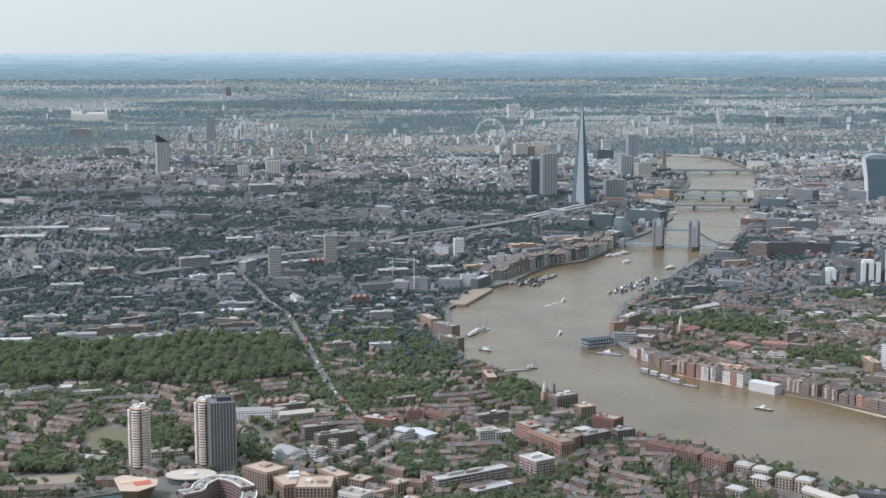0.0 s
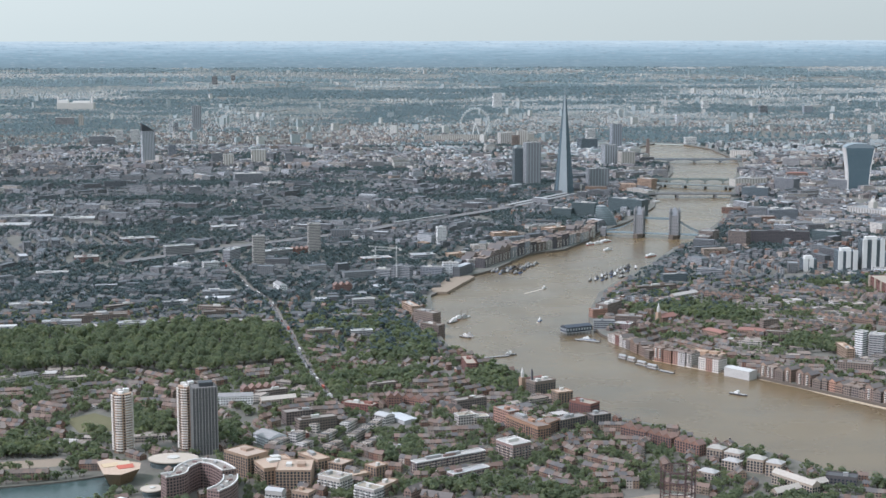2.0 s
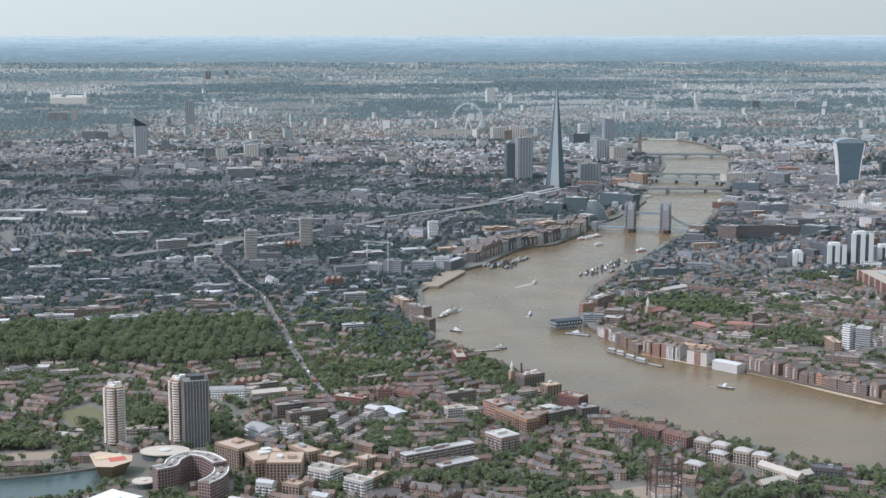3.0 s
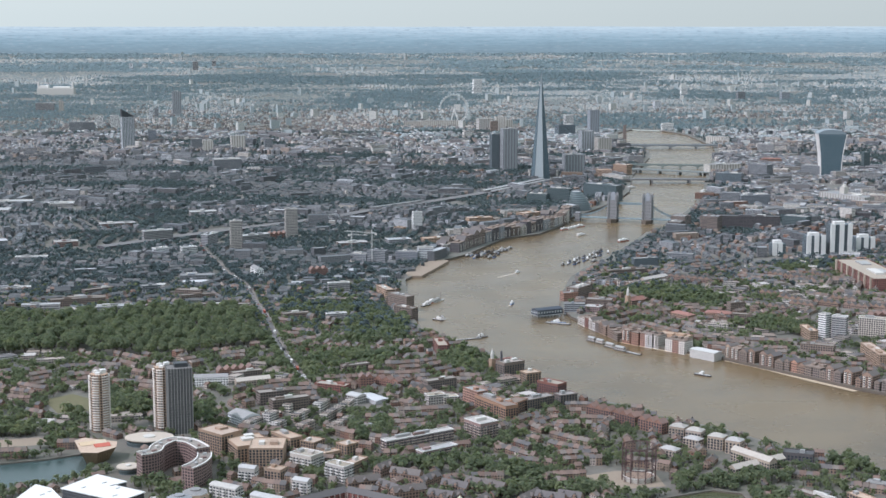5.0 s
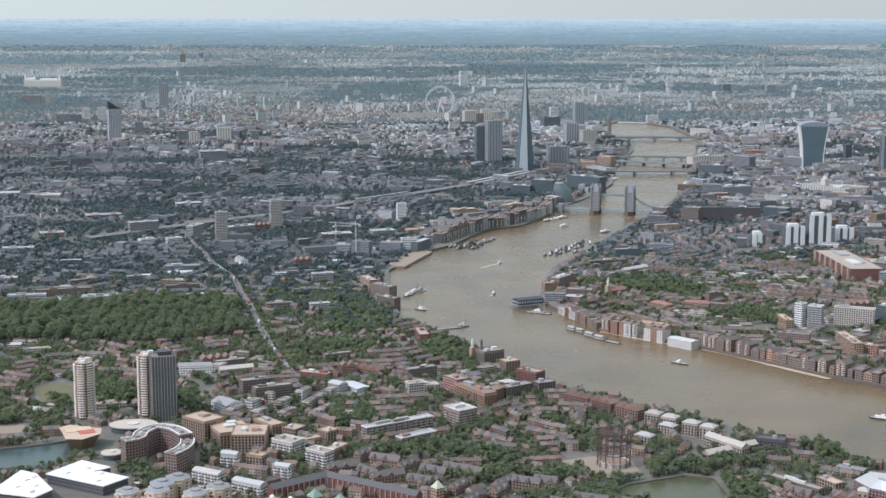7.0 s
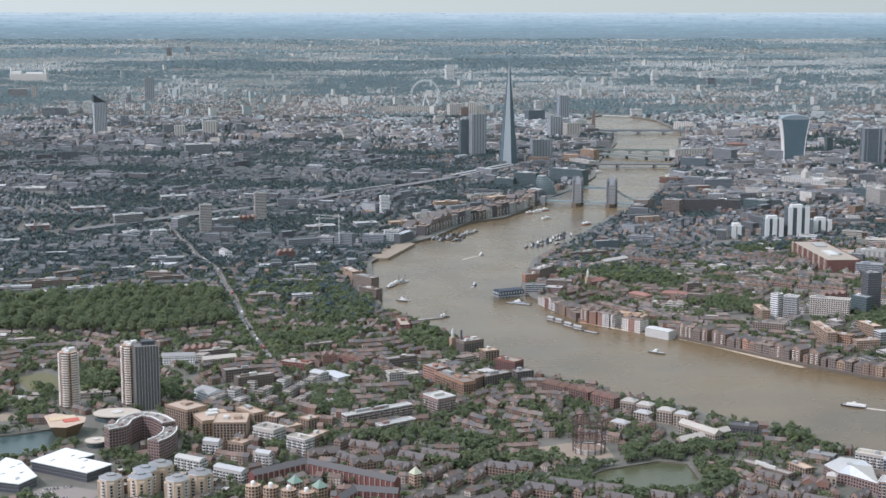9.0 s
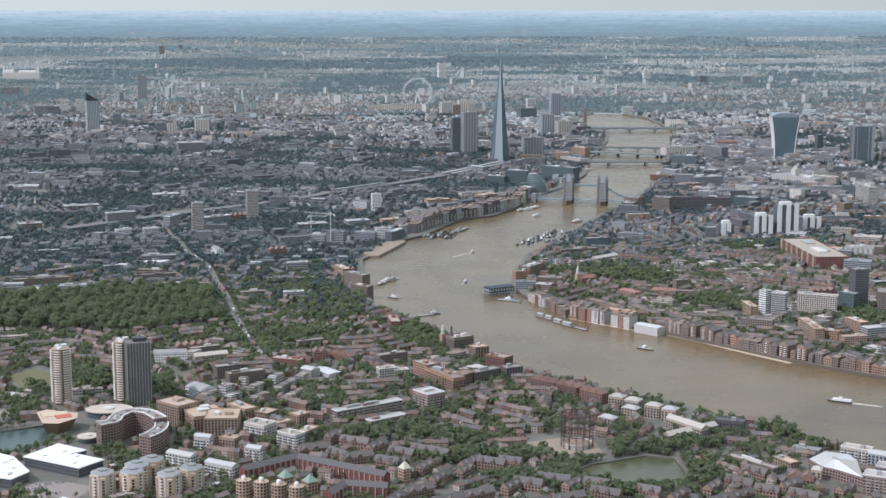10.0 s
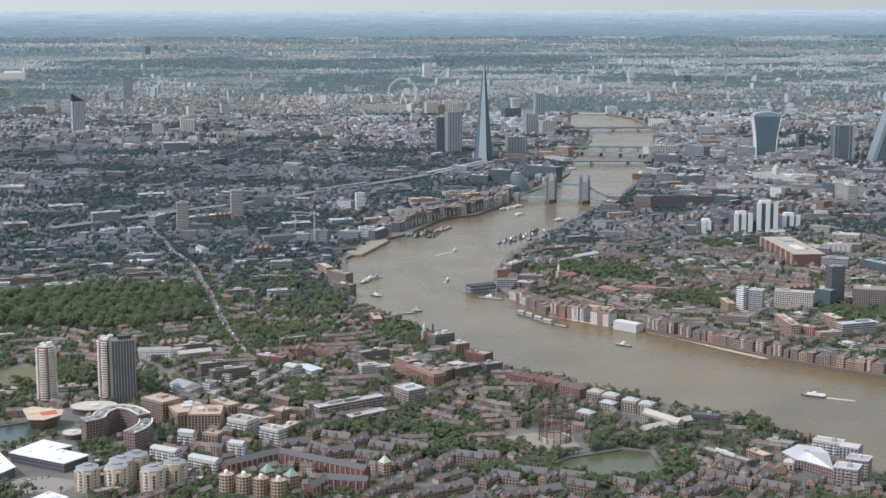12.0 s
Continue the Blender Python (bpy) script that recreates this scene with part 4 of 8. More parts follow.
# ---- how the blocks are built
TONES = {
    "tan": (0.42, 0.295, 0.205), "white": (0.50, 0.445, 0.385), "slab": (0.29, 0.20, 0.175), "slabw": (0.36, 0.35, 0.34), "cream": (0.58, 0.55, 0.50),
    "peach": (0.66, 0.51, 0.37), "orange": (0.36, 0.215, 0.14), "brownb": (0.235, 0.185, 0.152), "redg": (0.29, 0.165, 0.125), "paleh": (0.46, 0.37, 0.29),
    "paleg": (0.46, 0.38, 0.30), "glassy": (0.42, 0.42, 0.41), "darkb": (0.125, 0.115, 0.115), "pinkb": (0.42, 0.24, 0.17), "whiteb": (0.68, 0.62, 0.56),
    "whites": (0.50, 0.48, 0.45), "brickg": (0.29, 0.20, 0.15), "redroof": (0.34, 0.22, 0.16), "redwall": (0.25, 0.115, 0.09), "grey": (0.27, 0.28, 0.29),
    "stripe": (0.48, 0.43, 0.36), "glass": (0.13, 0.165, 0.17), "dark": (0.15, 0.155, 0.165), "whitec": (0.74, 0.73, 0.70), "darkglass": (0.16, 0.19, 0.205),
    "grey2": (0.31, 0.325, 0.335), "stone": (0.50, 0.47, 0.42), "darkst": (0.22, 0.18, 0.155), "concrete": (0.44, 0.41, 0.37), "whiteg": (0.76, 0.75, 0.72),
}
PITCHED = {"redg": "gables", "paleh": "hip", "paleg": "gable", "brickg": "gables", "redroof": "hip", "whiteg": "gable", "cream": "barrel", "peach": "hip", "whites": "low", "glassy": "barrel"}
ROOFS = {"redg": (0.23, 0.145, 0.115), "paleh": (0.44, 0.41, 0.365), "paleg": (0.48, 0.43, 0.37), "brickg": (0.145, 0.125, 0.113), "redroof": (0.29, 0.145, 0.115),
         "whiteg": (0.30, 0.29, 0.28), "cream": (0.50, 0.475, 0.435), "peach": (0.30, 0.295, 0.285), "whites": (0.58, 0.565, 0.535), "slabw": (0.42, 0.42, 0.41), "tan": (0.50, 0.375, 0.28),
         "slab": (0.42, 0.39, 0.36), "white": (0.40, 0.34, 0.26), "orange": (0.26, 0.20, 0.16), "darkb": (0.09, 0.09, 0.09), "redwall": (0.40, 0.34, 0.27), "glassy": (0.50, 0.47, 0.42), "brownb": (0.30, 0.265, 0.23)}
GLASSY = {"glass", "darkglass", "dark", "glassy"}


def shades(c):
    return (tuple(v * 0.88 for v in c), c, tuple(min(1, v * 1.12) for v in c), (c[0] * 0.97, c[1], min(1, c[2] * 1.06)))


WALLS, SOLID, ROOF_MATS = {}, {}, {}
for key, c in TONES.items():
    if key in GLASSY:
        WALLS[key] = facade(key + "_curtain_wall", shades(c), 1.8, 3.6, (0.06, 0.94), (0.14, 0.96), tuple(v * 0.55 for v in c), "object", 0.5, 0.12)
    elif key in ("grey2", "stone"):
        WALLS[key] = facade(key + "_ribbed_wall", shades(c), 9.0, 3.6, (0.3, 0.72), (0.0, 0.86), tuple(v * 0.5 for v in c), "object", 0.7)
    elif key in ("stripe", "grey", "slabw", "whitec", "concrete"):
        WALLS[key] = facade(key + "_banded_wall", shades(c), 6.0, 3.3, (0.05, 0.95), (0.35, 0.82), (0.07, 0.075, 0.08), "object")
    else:
        WALLS[key] = facade(key + "_wall_with_windows", shades(c), 3.4, 3.2, (0.2, 0.8), (0.25, 0.85), (0.035, 0.036, 0.042), "object")
    SOLID[key] = roofing(key + "_masonry", shades(c), "object", 0.85)
    ROOF_MATS[key] = roofing(key + "_roof", shades(ROOFS.get(key, (0.30, 0.29, 0.27))), "object", 0.75)
m_pane = plain("window_glass", (0.035, 0.045, 0.055), 0.12, grain=8, spec=0.6)
m_trim = plain("white_painted_trim", (0.64, 0.615, 0.58), 0.6, grain=1.5, amount=0.12)
m_cream = plain("cream_balcony_front", (0.62, 0.57, 0.51), 0.75, grain=1.5)
m_plant = plain("galvanised_plant", (0.34, 0.335, 0.325), 0.5, 0.3, grain=1.5)


def window_mesh(w, t, name, frame_mat=None):
    h = Heap()
    h.box(0, -0.06, 0, t, w, 0.12, 0, 0)
    h.box(0, -0.10, 0.12, t - 0.12, w - 0.24, 0.16, 0, 1)
    return h.mesh(name, [frame_mat or m_trim, m_pane])


def balcony_mesh(w, d, name, mat=None):
    h = Heap()
    h.box(0, -d / 2, 0, 0.22, w, d)
    for x, y, lx, ly in ((0, -d + 0.06, w, 0.12), (-w / 2 + 0.06, -d / 2, 0.12, d - 0.24), (w / 2 - 0.06, -d / 2, 0.12, d - 0.24)):
        h.box(x, y, 0.22, 1.2, lx, ly)
    return h.mesh(name, mat or m_trim)


W_MEDIUM, W_WIDE = window_mesh(2.3, 2.2, "window", m_dark_metal), window_mesh(2.7, 2.0, "window")
BALCONY, BALCONY_TAN = balcony_mesh(3.6, 1.6, "balcony"), balcony_mesh(3.6, 1.4, "balcony", plain("tan_balcony_front", (0.42, 0.35, 0.29), 0.8, grain=2))
EYE_SIDE = (-630.0, -3560.0)  # the side from which the town is looked at


def tapered(heap, low, high, z0, z1, mat=0):
    k = len(low)
    uv = []
    for i in range(k):
        w = math.dist(low[i], low[(i + 1) % k])
        uv.append([(0, 0), (w, 0), (w * 0.7, z1 - z0), (w * 0.3, z1 - z0)])
    heap.add([(*p, z0) for p in low] + [(*p, z1) for p in high], [(i, (i + 1) % k, k + (i + 1) % k, k + i) for i in range(k)], uv, mat)


def seen_sides(x, y, lx, ly, turn):
    """The walls of an oblong that face the viewer's side: start of wall, its direction (local), its length, the local turn of things on it."""
    out = []
    for a0, d, n, length, tr in (((-lx / 2, -ly / 2), (1, 0), (0, -1), lx, 0.0), ((lx / 2, -ly / 2), (0, 1), (1, 0), ly, math.pi / 2),
                                 ((lx / 2, ly / 2), (-1, 0), (0, 1), lx, math.pi), ((-lx / 2, ly / 2), (0, -1), (-1, 0), ly, -math.pi / 2)):
        nx, ny = n[0] * math.cos(turn) - n[1] * math.sin(turn), n[0] * math.sin(turn) + n[1] * math.cos(turn)
        if nx * (EYE_SIDE[0] - x) + ny * (EYE_SIDE[1] - y) > 150:
            out.append((a0, d, length, tr))
    return out


def building(name, x, y, lx, ly, turn, high, style, label, category, group="", fine=False):
    """A block with walls, parapet, roof and roof plant; fine: windows and balconies of their own."""
    b = thing(name, x, y, LAND, label, category, group, turn)
    r = random.Random(int(x * 7 + y * 13))
    base = oblong(0, 0, lx, ly)
    kind = PITCHED.get(style, "flat")
    roof = ROOF_MATS[style]
    wall = SOLID[style] if fine or style == "whites" else WALLS[style]
    h, g = Heap(), Heap()
    if kind == "flat":
        h.ring(base, -6.4, high, shift=r.uniform(0, 9))
        part("wall", h, wall, b)
        g.cap(base, high - 0.5)
        part("roof", g, roof, b)
        if high > 7:
            p = Heap()
            edge, inner = oblong(0, 0, lx + 0.5, ly + 0.5), oblong(0, 0, lx - 0.5, ly - 0.5)
            p.ring(edge, high - 0.4, high + 0.5)
            p.ring(inner[::-1], high - 0.4, high + 0.5)
            k = [(*q, high + 0.5) for q in edge + inner]
            p.add(k, [(i, (i + 1) % 4, 4 + (i + 1) % 4, 4 + i) for i in range(4)])
            part("parapet", p, m_trim if style in ("white", "slab", "whitec", "cream", "slabw") else SOLID[style], b)
        for _ in range(1 + (lx * ly > 500) + (lx > 60)):
            p = Heap()
            px, py, wx, wy = r.uniform(-0.3, 0.3) * lx, r.uniform(-0.2, 0.2) * ly, r.uniform(0.12, 0.25) * lx, r.uniform(0.2, 0.35) * ly
            p.box(px, py, high - 0.5, high + r.uniform(1.8, 3.2), wx, wy)
            part("roof_plant", p, r.choice((m_plant, m_concrete, m_plant, SOLID[style], SOLID[style], m_concrete)), b)
    elif kind in ("gable", "hip", "low"):
        rise = {"gable": 4.0, "hip": 3.2, "low": 1.0}[kind]
        h.ring(base, -6.4, high, shift=r.uniform(0, 9))
        if kind != "hip":
            for a in (-lx / 2, lx / 2):
                tri = [(a, -ly / 2, high), (a, ly / 2, high), (a, 0, high + rise)]
                h.add(tri if a > 0 else tri[::-1], [(0, 1, 2)])
        part("wall", h, wall, b)
        hip = min(ly / 2, lx * 0.4) if kind == "hip" else 0
        ox, oy = lx / 2 + 0.4, ly / 2 + 0.4
        v = [(-ox, -oy, high), (ox, -oy, high), (ox, oy, high), (-ox, oy, high), (-(ox - hip), 0, high + rise + 0.1), (ox - hip, 0, high + rise + 0.1)]
        g.add(v, [(0, 1, 5, 4), (2, 3, 4, 5)] + ([(1, 2, 5), (3, 0, 4)] if hip else []))
        part("roof", g, roof, b)
    elif kind == "gables":
        n = max(1, round(lx / 11))
        w = lx / n
        h.ring(base, -6.4, high - 3, shift=r.uniform(0, 9))
        for i in range(n):
            a0, a1 = -lx / 2 + i * w, -lx / 2 + (i + 1) * w
            m = (a0 + a1) / 2
            for yy, order in ((-ly / 2, (0, 1, 2)), (ly / 2, (1, 0, 2))):
                h.add([(a0, yy, high - 3), (a1, yy, high - 3), (m, yy, high + 1.5)], [order], [[(a0, 9.8), (a1, 9.8), (m, 10.0)]])
            k = Heap()
            oy = ly / 2 + 0.3
            k.add([(a0 - 0.05, -oy, high - 3), (m, -oy, high + 1.6), (m, oy, high + 1.6), (a0 - 0.05, oy, high - 3), (a1 + 0.05, oy, high - 3), (a1 + 0.05, -oy, high - 3)], [(3, 2, 1, 0), (1, 2, 4, 5)])
            part("roof", k, roof, b)
        part("wall", h, wall, b)
    elif kind == "barrel":
        h.ring(base, -6.4, high, shift=r.uniform(0, 9))
        arc = [(-ly / 2 - 0.5 + (ly + 1) * i / 8, high + 2.2 * math.sin(math.pi * i / 8)) for i in range(9)]
        for sx in (-lx / 2, lx / 2):
            h.add([(sx, q, z) for q, z in arc], [tuple(range(9)) if sx > 0 else tuple(range(8, -1, -1))])
        part("wall", h, wall, b)
        g.add([(sx, q, z + 0.1) for sx in (-lx / 2 - 0.5, lx / 2 + 0.5) for q, z in arc], [(i, i + 9, i + 10, i + 1) for i in range(8)])
        part("roof", g, roof, b)
    if fine:
        top = high - (3.4 if kind == "gables" else 0.8)
        balconied = style in ("white", "slab", "peach", "cream")
        count = 0
        for (ax, ay), (dx, dy), length, tr in seen_sides(x, y, lx, ly, turn):
            bays = max(1, int(length / (4.6 if style == "peach" else 3.6)))
            for s in range(int(top / 3.05)):
                for i in range(bays):
                    if count > 115:
                        break
                    count += 1
                    q = (i + 0.5) * length / bays
                    px, py, pz = ax + dx * q, ay + dy * q, 0.9 + s * 3.05
                    part("window", W_WIDE if balconied and style != "peach" else W_MEDIUM, None, b, "", (px, py, pz), tr)
                    if balconied and s > 0 and (i + (style == "slab")) % 2 == 0:
                        part("balcony", BALCONY_TAN if style in ("slab", "peach") else BALCONY, None, b, "open balcony with a solid front", (px, py, pz - 0.9), tr)
    return b



def octagon_flats(name, x, y, w, high, turn, label, category):
    """Eight-sided flats: rendered bays between stacks of pale balconies under a shallow faceted roof."""
    b = thing(name, x, y, LAND, label, category, "peach flats by the dock", turn)
    r = w * 0.56
    body = disc(0, 0, r, 8, math.pi / 8)
    h = Heap()
    h.ring(body, 0, high, shift=1.0)
    part("wall", h, SOLID["peach"], b)
    for k in range(4):
        a = math.pi / 2 * k
        if math.cos(a + turn) * (EYE_SIDE[0] - x) + math.sin(a + turn) * (EYE_SIDE[1] - y) < -200:
            continue
        h = Heap()
        h.box((r - 0.2) * math.cos(a), (r - 0.2) * math.sin(a), 0, high - 2.5, 5.2, 2.6, a + math.pi / 2)
        part("bay", h, SOLID["peach"], b)
    for k in range(8):
        a = math.pi / 4 * k
        if math.cos(a + turn) * (EYE_SIDE[0] - x) + math.sin(a + turn) * (EYE_SIDE[1] - y) < 400:
            continue
        out = r + 1.12 if k % 2 == 0 else r * math.cos(math.pi / 8)
        for s in range(int(high / 3.05) - (1 if k % 2 == 0 else 0)):
            at = (out * math.cos(a), out * math.sin(a), 0.8 + 3.05 * s)
            part("window", W_MEDIUM if k % 2 == 0 else W_WIDE, None, b, "", at, a + math.pi / 2)
            if k % 2 and s:
                part("balcony", BALCONY, None, b, "pale open balcony", (at[0], at[1], at[2] - 0.8), a + math.pi / 2)
    h = Heap()
    h.ring(disc(0, 0, r + 0.6, 8, math.pi / 8), high - 0.3, high + 0.7)
    part("eaves", h, m_trim, b)
    h = Heap()
    tapered(h, disc(0, 0, r + 0.5, 8, math.pi / 8), disc(0, 0, r * 0.45, 8, math.pi / 8), high + 0.6, high + 2.4)
    h.ring(disc(0, 0, r * 0.45, 8, math.pi / 8), high + 2.4, high + 3.6)
    h.cap(disc(0, 0, r * 0.45, 8, math.pi / 8), high + 3.6)
    part("roof", h, ROOF_MATS["peach"], b)


CLEAR = []  # ground taken by things of their own: middle, half length, half depth, turn
for table, fine in ((NEAR_BLOCKS, True), (WHARVES, True), (NORTH_SHORE, False), (MORE_BLOCKS, False), (CENTRE, False), (SOUTH_SIDE, False)):
    for name, x, y, lx, ly, turn, high, style, label, category in table:
        CLEAR.append((x, y, lx / 2, ly / 2, turn))
        if style == "peach":
            octagon_flats(name, x, y, lx, high - 2, turn, label, category)
        else:
            block = building(name, x, y, lx, ly, turn, high, style, label, category, fine=fine)
            if name == "riverside_mill":
                stack = Heap()
                tapered(stack, oblong(-10, 6, 2.6, 2.6), oblong(-10, 6, 1.8, 1.8), high - 1, high + 13)
                part("chimney", stack, SOLID["darkb"], block, "slim dark brick chimney")
            if label.startswith("domed"):
                dome = Heap()
                dome.ring(oblong(-20, 0, 16, 16), high - 1, high + 16)
                tapered(dome, disc(-20, 0, 8, 12), disc(-20, 0, 3, 12), high + 16, high + 24)
                dome.cap(disc(-20, 0, 3, 12), high + 24)
                part("tower", dome, SOLID["stone"], block, "square stone tower under a stepped dome")


# ---- landmarks near the dock
def balcony_tower(x, y, storeys, r, label, turn=0.0):
    """A tall tower with rounded stacks of white balconies on every floor."""
    b = thing("apartment_tower", x, y, LAND, label, "tower block", "twin towers by the dock", turn)
    CLEAR.append((x, y, r + 4, r + 4, 0))
    top = storeys * 2.9
    h = Heap()
    h.ring(disc(0, 0, r, 16), 0, top)
    h.cap(disc(0, 0, r, 16), top)
    core = part("core", h, WALLS["tan"], b)
    bal = Heap()
    arc = [(a, r * 0.98, r + 1.7) for a in np.linspace(-0.34, 0.34, 6)]
    lo = [(r0 * math.cos(a), r0 * math.sin(a)) for a, r0, r1 in arc] + [(r1 * math.cos(a), r1 * math.sin(a)) for a, r0, r1 in reversed(arc)]
    bal.ring(lo, 0, 1.1)
    bal.cap(lo, 1.1)
    bal.cap(lo[::-1], 0)
    me = bal.mesh("balcony", m_cream)
    for s in range(1, storeys):
        for k in range(6):
            part("balcony", me, None, core, "curved cream balcony", (0, 0, s * 2.9), math.pi / 3 * k + 0.3)
    for k in range(3):
        p = Heap()
        a = 2.1 * k + 0.4
        p.box(4.5 * math.cos(a), 4.5 * math.sin(a), top, top + (4.5, 3.2, 2.4)[k], 6, 5, a)
        part("roof_plant", p, (m_white, m_concrete, m_trim)[k], b)
    return b


balcony_tower(-921, -1799, 23, 10.5, "slender tower of flats ringed with white balconies")
tw = balcony_tower(-850, -1792, 25, 10.0, "tower of flats with white balconies joined to a dark gridded slab")
h = Heap()
h.ring(oblong(20, -16, 27, 24, 0.25), 0, 76)
h.cap(oblong(20, -16, 27, 24, 0.25), 75.4)
part("slab", h, facade("gridded_dark_wall", ((0.17, 0.16, 0.15),), 2.2, 3.0, (0.12, 0.88), (0.15, 0.9), (0.07, 0.075, 0.08), "object"), tw, "dark glazed slab with pale uprights")
fin = Heap()
fin.box(0, 0, 0, 76.6, 0.7, 0.5)
fm = fin.mesh("upright", plain("grey_upright", (0.27, 0.26, 0.25), 0.8))
c25, s25 = math.cos(0.25), math.sin(0.25)
for i in range(9):
    for q, w in ((-12.15, -13.5 + 27 * i / 8),):
        part("upright", fm, None, tw, "", (20 + w * c25 - q * s25, -16 + w * s25 + q * c25, 0), 0.25)
for i in range(7):
    for e in (-13.65, 13.65):
        q = -12 + 4 * i
        part("upright", fm, None, tw, "", (20 + e * c25 - q * s25, -16 + e * s25 + q * c25, 0), 0.25 + math.pi / 2)
h = Heap()
h.box(22, -13, 75.4, 80, 15, 12, 0.25)
part("roof_plant", h, m_dark_metal, tw)


def ribbon(points, width):
    """The outline of a strip of that width along a bent line."""
    left, right = [], []
    for i, p in enumerate(points):
        a, c = points[max(0, i - 1)], points[min(len(points) - 1, i + 1)]
        d = math.hypot(c[0] - a[0], c[1] - a[1])
        nx, ny = -(c[1] - a[1]) / d * width / 2, (c[0] - a[0]) / d * width / 2
        left.append((p[0] + nx, p[1] + ny))
        right.append((p[0] - nx, p[1] - ny))
    return left, right


def smooth(points, per=5):
    """A rounder line through the points."""
    out = []
    n = len(points)
    for i in range(n - 1):
        p0, p1, p2, p3 = points[max(0, i - 1)], points[i], points[i + 1], points[min(n - 1, i + 2)]
        for k in range(per):
            t = k / per
            out.append(tuple(0.5 * (2 * b + (c - a) * t + (2 * a - 5 * b + 4 * c - d) * t * t + (3 * b - a - 3 * c + d) * t ** 3) for a, b, c, d in zip(p0, p1, p2, p3)))
    return out + [points[-1]]


def strip_walls(heap, left, right, z0, z1, mat=0):
    loop = right + left[::-1]
    heap.ring(loop, z0, z1, mat)
    return loop


def strip_top(heap, left, right, z, mat=0):
    v = [(*p, z) for p in left + right]
    k = len(left)
    heap.add(v, [(i, k + i, k + i + 1, i + 1) for i in range(k - 1)], None, mat)


def curved_block(x, y, line, width, high, label):
    b = thing("crescent_building", x, y, LAND, label, "apartment block")
    left, right = ribbon(smooth([(p - x, q - y) for p, q in line]), width)
    h = Heap()
    strip_walls(h, left, right, 0, high)
    part("wall", h, WALLS["slab"], b)
    h = Heap()
    strip_top(h, left, right, high - 0.5)
    part("roof", h, ROOF_MATS["brownb"], b)
    for i, (p, q) in enumerate(smooth([(p - x, q - y) for p, q in line])[2::3]):
        h = Heap()
        h.box(p, q, high - 0.5, high + (1.6, 1.1, 2.2)[i % 3], 4.0 + i % 2, 3.0, 0.7 * i)
        part("roof_plant", h, (m_plant, SOLID["slab"], m_concrete)[i % 3], b)
    inner_l, inner_r = ribbon(smooth([(p - x, q - y) for p, q in line]), width - 2.4)
    for a, c in ((left, inner_l), (inner_r, right)):
        h = Heap()
        strip_walls(h, a, c, high - 0.5, high + 0.9)
        strip_top(h, a, c, high + 0.9)
        part("roof_rim", h, m_trim, b, "broad white roof rim")
    for p, q in line:
        CLEAR.append((p, q, width / 2 + 3, width / 2 + 3, 0))
    return b


curved_block(-820, -1960, [(-850, -1988), (-836, -1978), (-834, -1958), (-822, -1937), (-803, -1944), (-787, -1970)], 15, 27, "dark brick crescent of flats with a white roof rim")
curved_block(-790, -2000, [(-785, -1974), (-784, -1992), (-788, -2010), (-797, -2026)], 15, 23, "dark brick curved end block with a white roof rim")

# the library, wider at the top than at its foot
lib = thing("library", -908, -1912, LAND, "bronze-clad library leaning outwards over the dock", "library")
CLEAR.append((-908, -1912, 32, 34, 0))
top = [(x + 908, y + 1912) for x, y in ((-933, -1893), (-924, -1882), (-886, -1899), (-884, -1921), (-900, -1942), (-918, -1940))][::-1]
foot = [(x * 0.62, y * 0.62) for x, y in top]
h = Heap()
k = len(top)
h.add([(*p, 0) for p in foot] + [(*p, 15) for p in top], [(i, (i + 1) % k, k + (i + 1) % k, k + i) for i in range(k)], [[(0, 0), (20, 0), (20, 15), (0, 15)]] * k)
part("wall", h, facade("bronze_cladding", ((0.26, 0.19, 0.12),), 2.4, 15, (0.46, 0.54), (0.1, 0.9), (0.10, 0.075, 0.05), "object", 0.45), lib, "bronze panels with perforated joints")
h = Heap()
h.cap(top, 15.0)
part("roof", h, ROOF_MATS["tan"], lib)
for dx, dy, m in ((8, -2, (0.45, 0.12, 0.08)), (-9, 4, (0.52, 0.40, 0.26)), (2, 10, (0.5, 0.42, 0.3))):
    h = Heap()
    h.gable(dx, dy, 15, 15.6, 17.8, 16, 11, 0.4, 0, 0)
    part("rooflight", h, plain("rooflight_sheet", m, 0.6), lib)


def rotunda(name, x, y, r, high, label, ry=None):
    b = thing(name, x, y, LAND, label, "station hall")
    CLEAR.append((x, y, r + 2, (ry or r) + 2, 0))
    h = Heap()
    h.ring(disc(0, 0, r - 2, 28, ry=(ry or r) - 2), 0, high)
    part("wall", h, WALLS["glass"], b)
    h = Heap()
    h.ring(disc(0, 0, r, 28, ry=ry), high, high + 1.2)
    h.cap(disc(0, 0, r, 28, ry=ry), high + 1.2)
    h.cap(disc(0, 0, r, 28, ry=ry)[::-1], high)
    part("roof", h, plain("roof_felt", (0.44, 0.38, 0.31), 0.85), b, "flat buff roof disc")
    h = Heap()
    h.ring(disc(0, 0, r * 0.25, 20), high + 1.2, high + 2.4)
    h.cap(disc(0, 0, r * 0.25, 20), high + 2.4)
    part("drum", h, m_concrete, b)
    return b


rotunda("station_hall", -858, -1857, 27, 7, "round glazed station hall under a flat disc roof", 20)
rotunda("bus_shelter", -865, -1964, 12, 6, "small round pavilion with a flat roof")


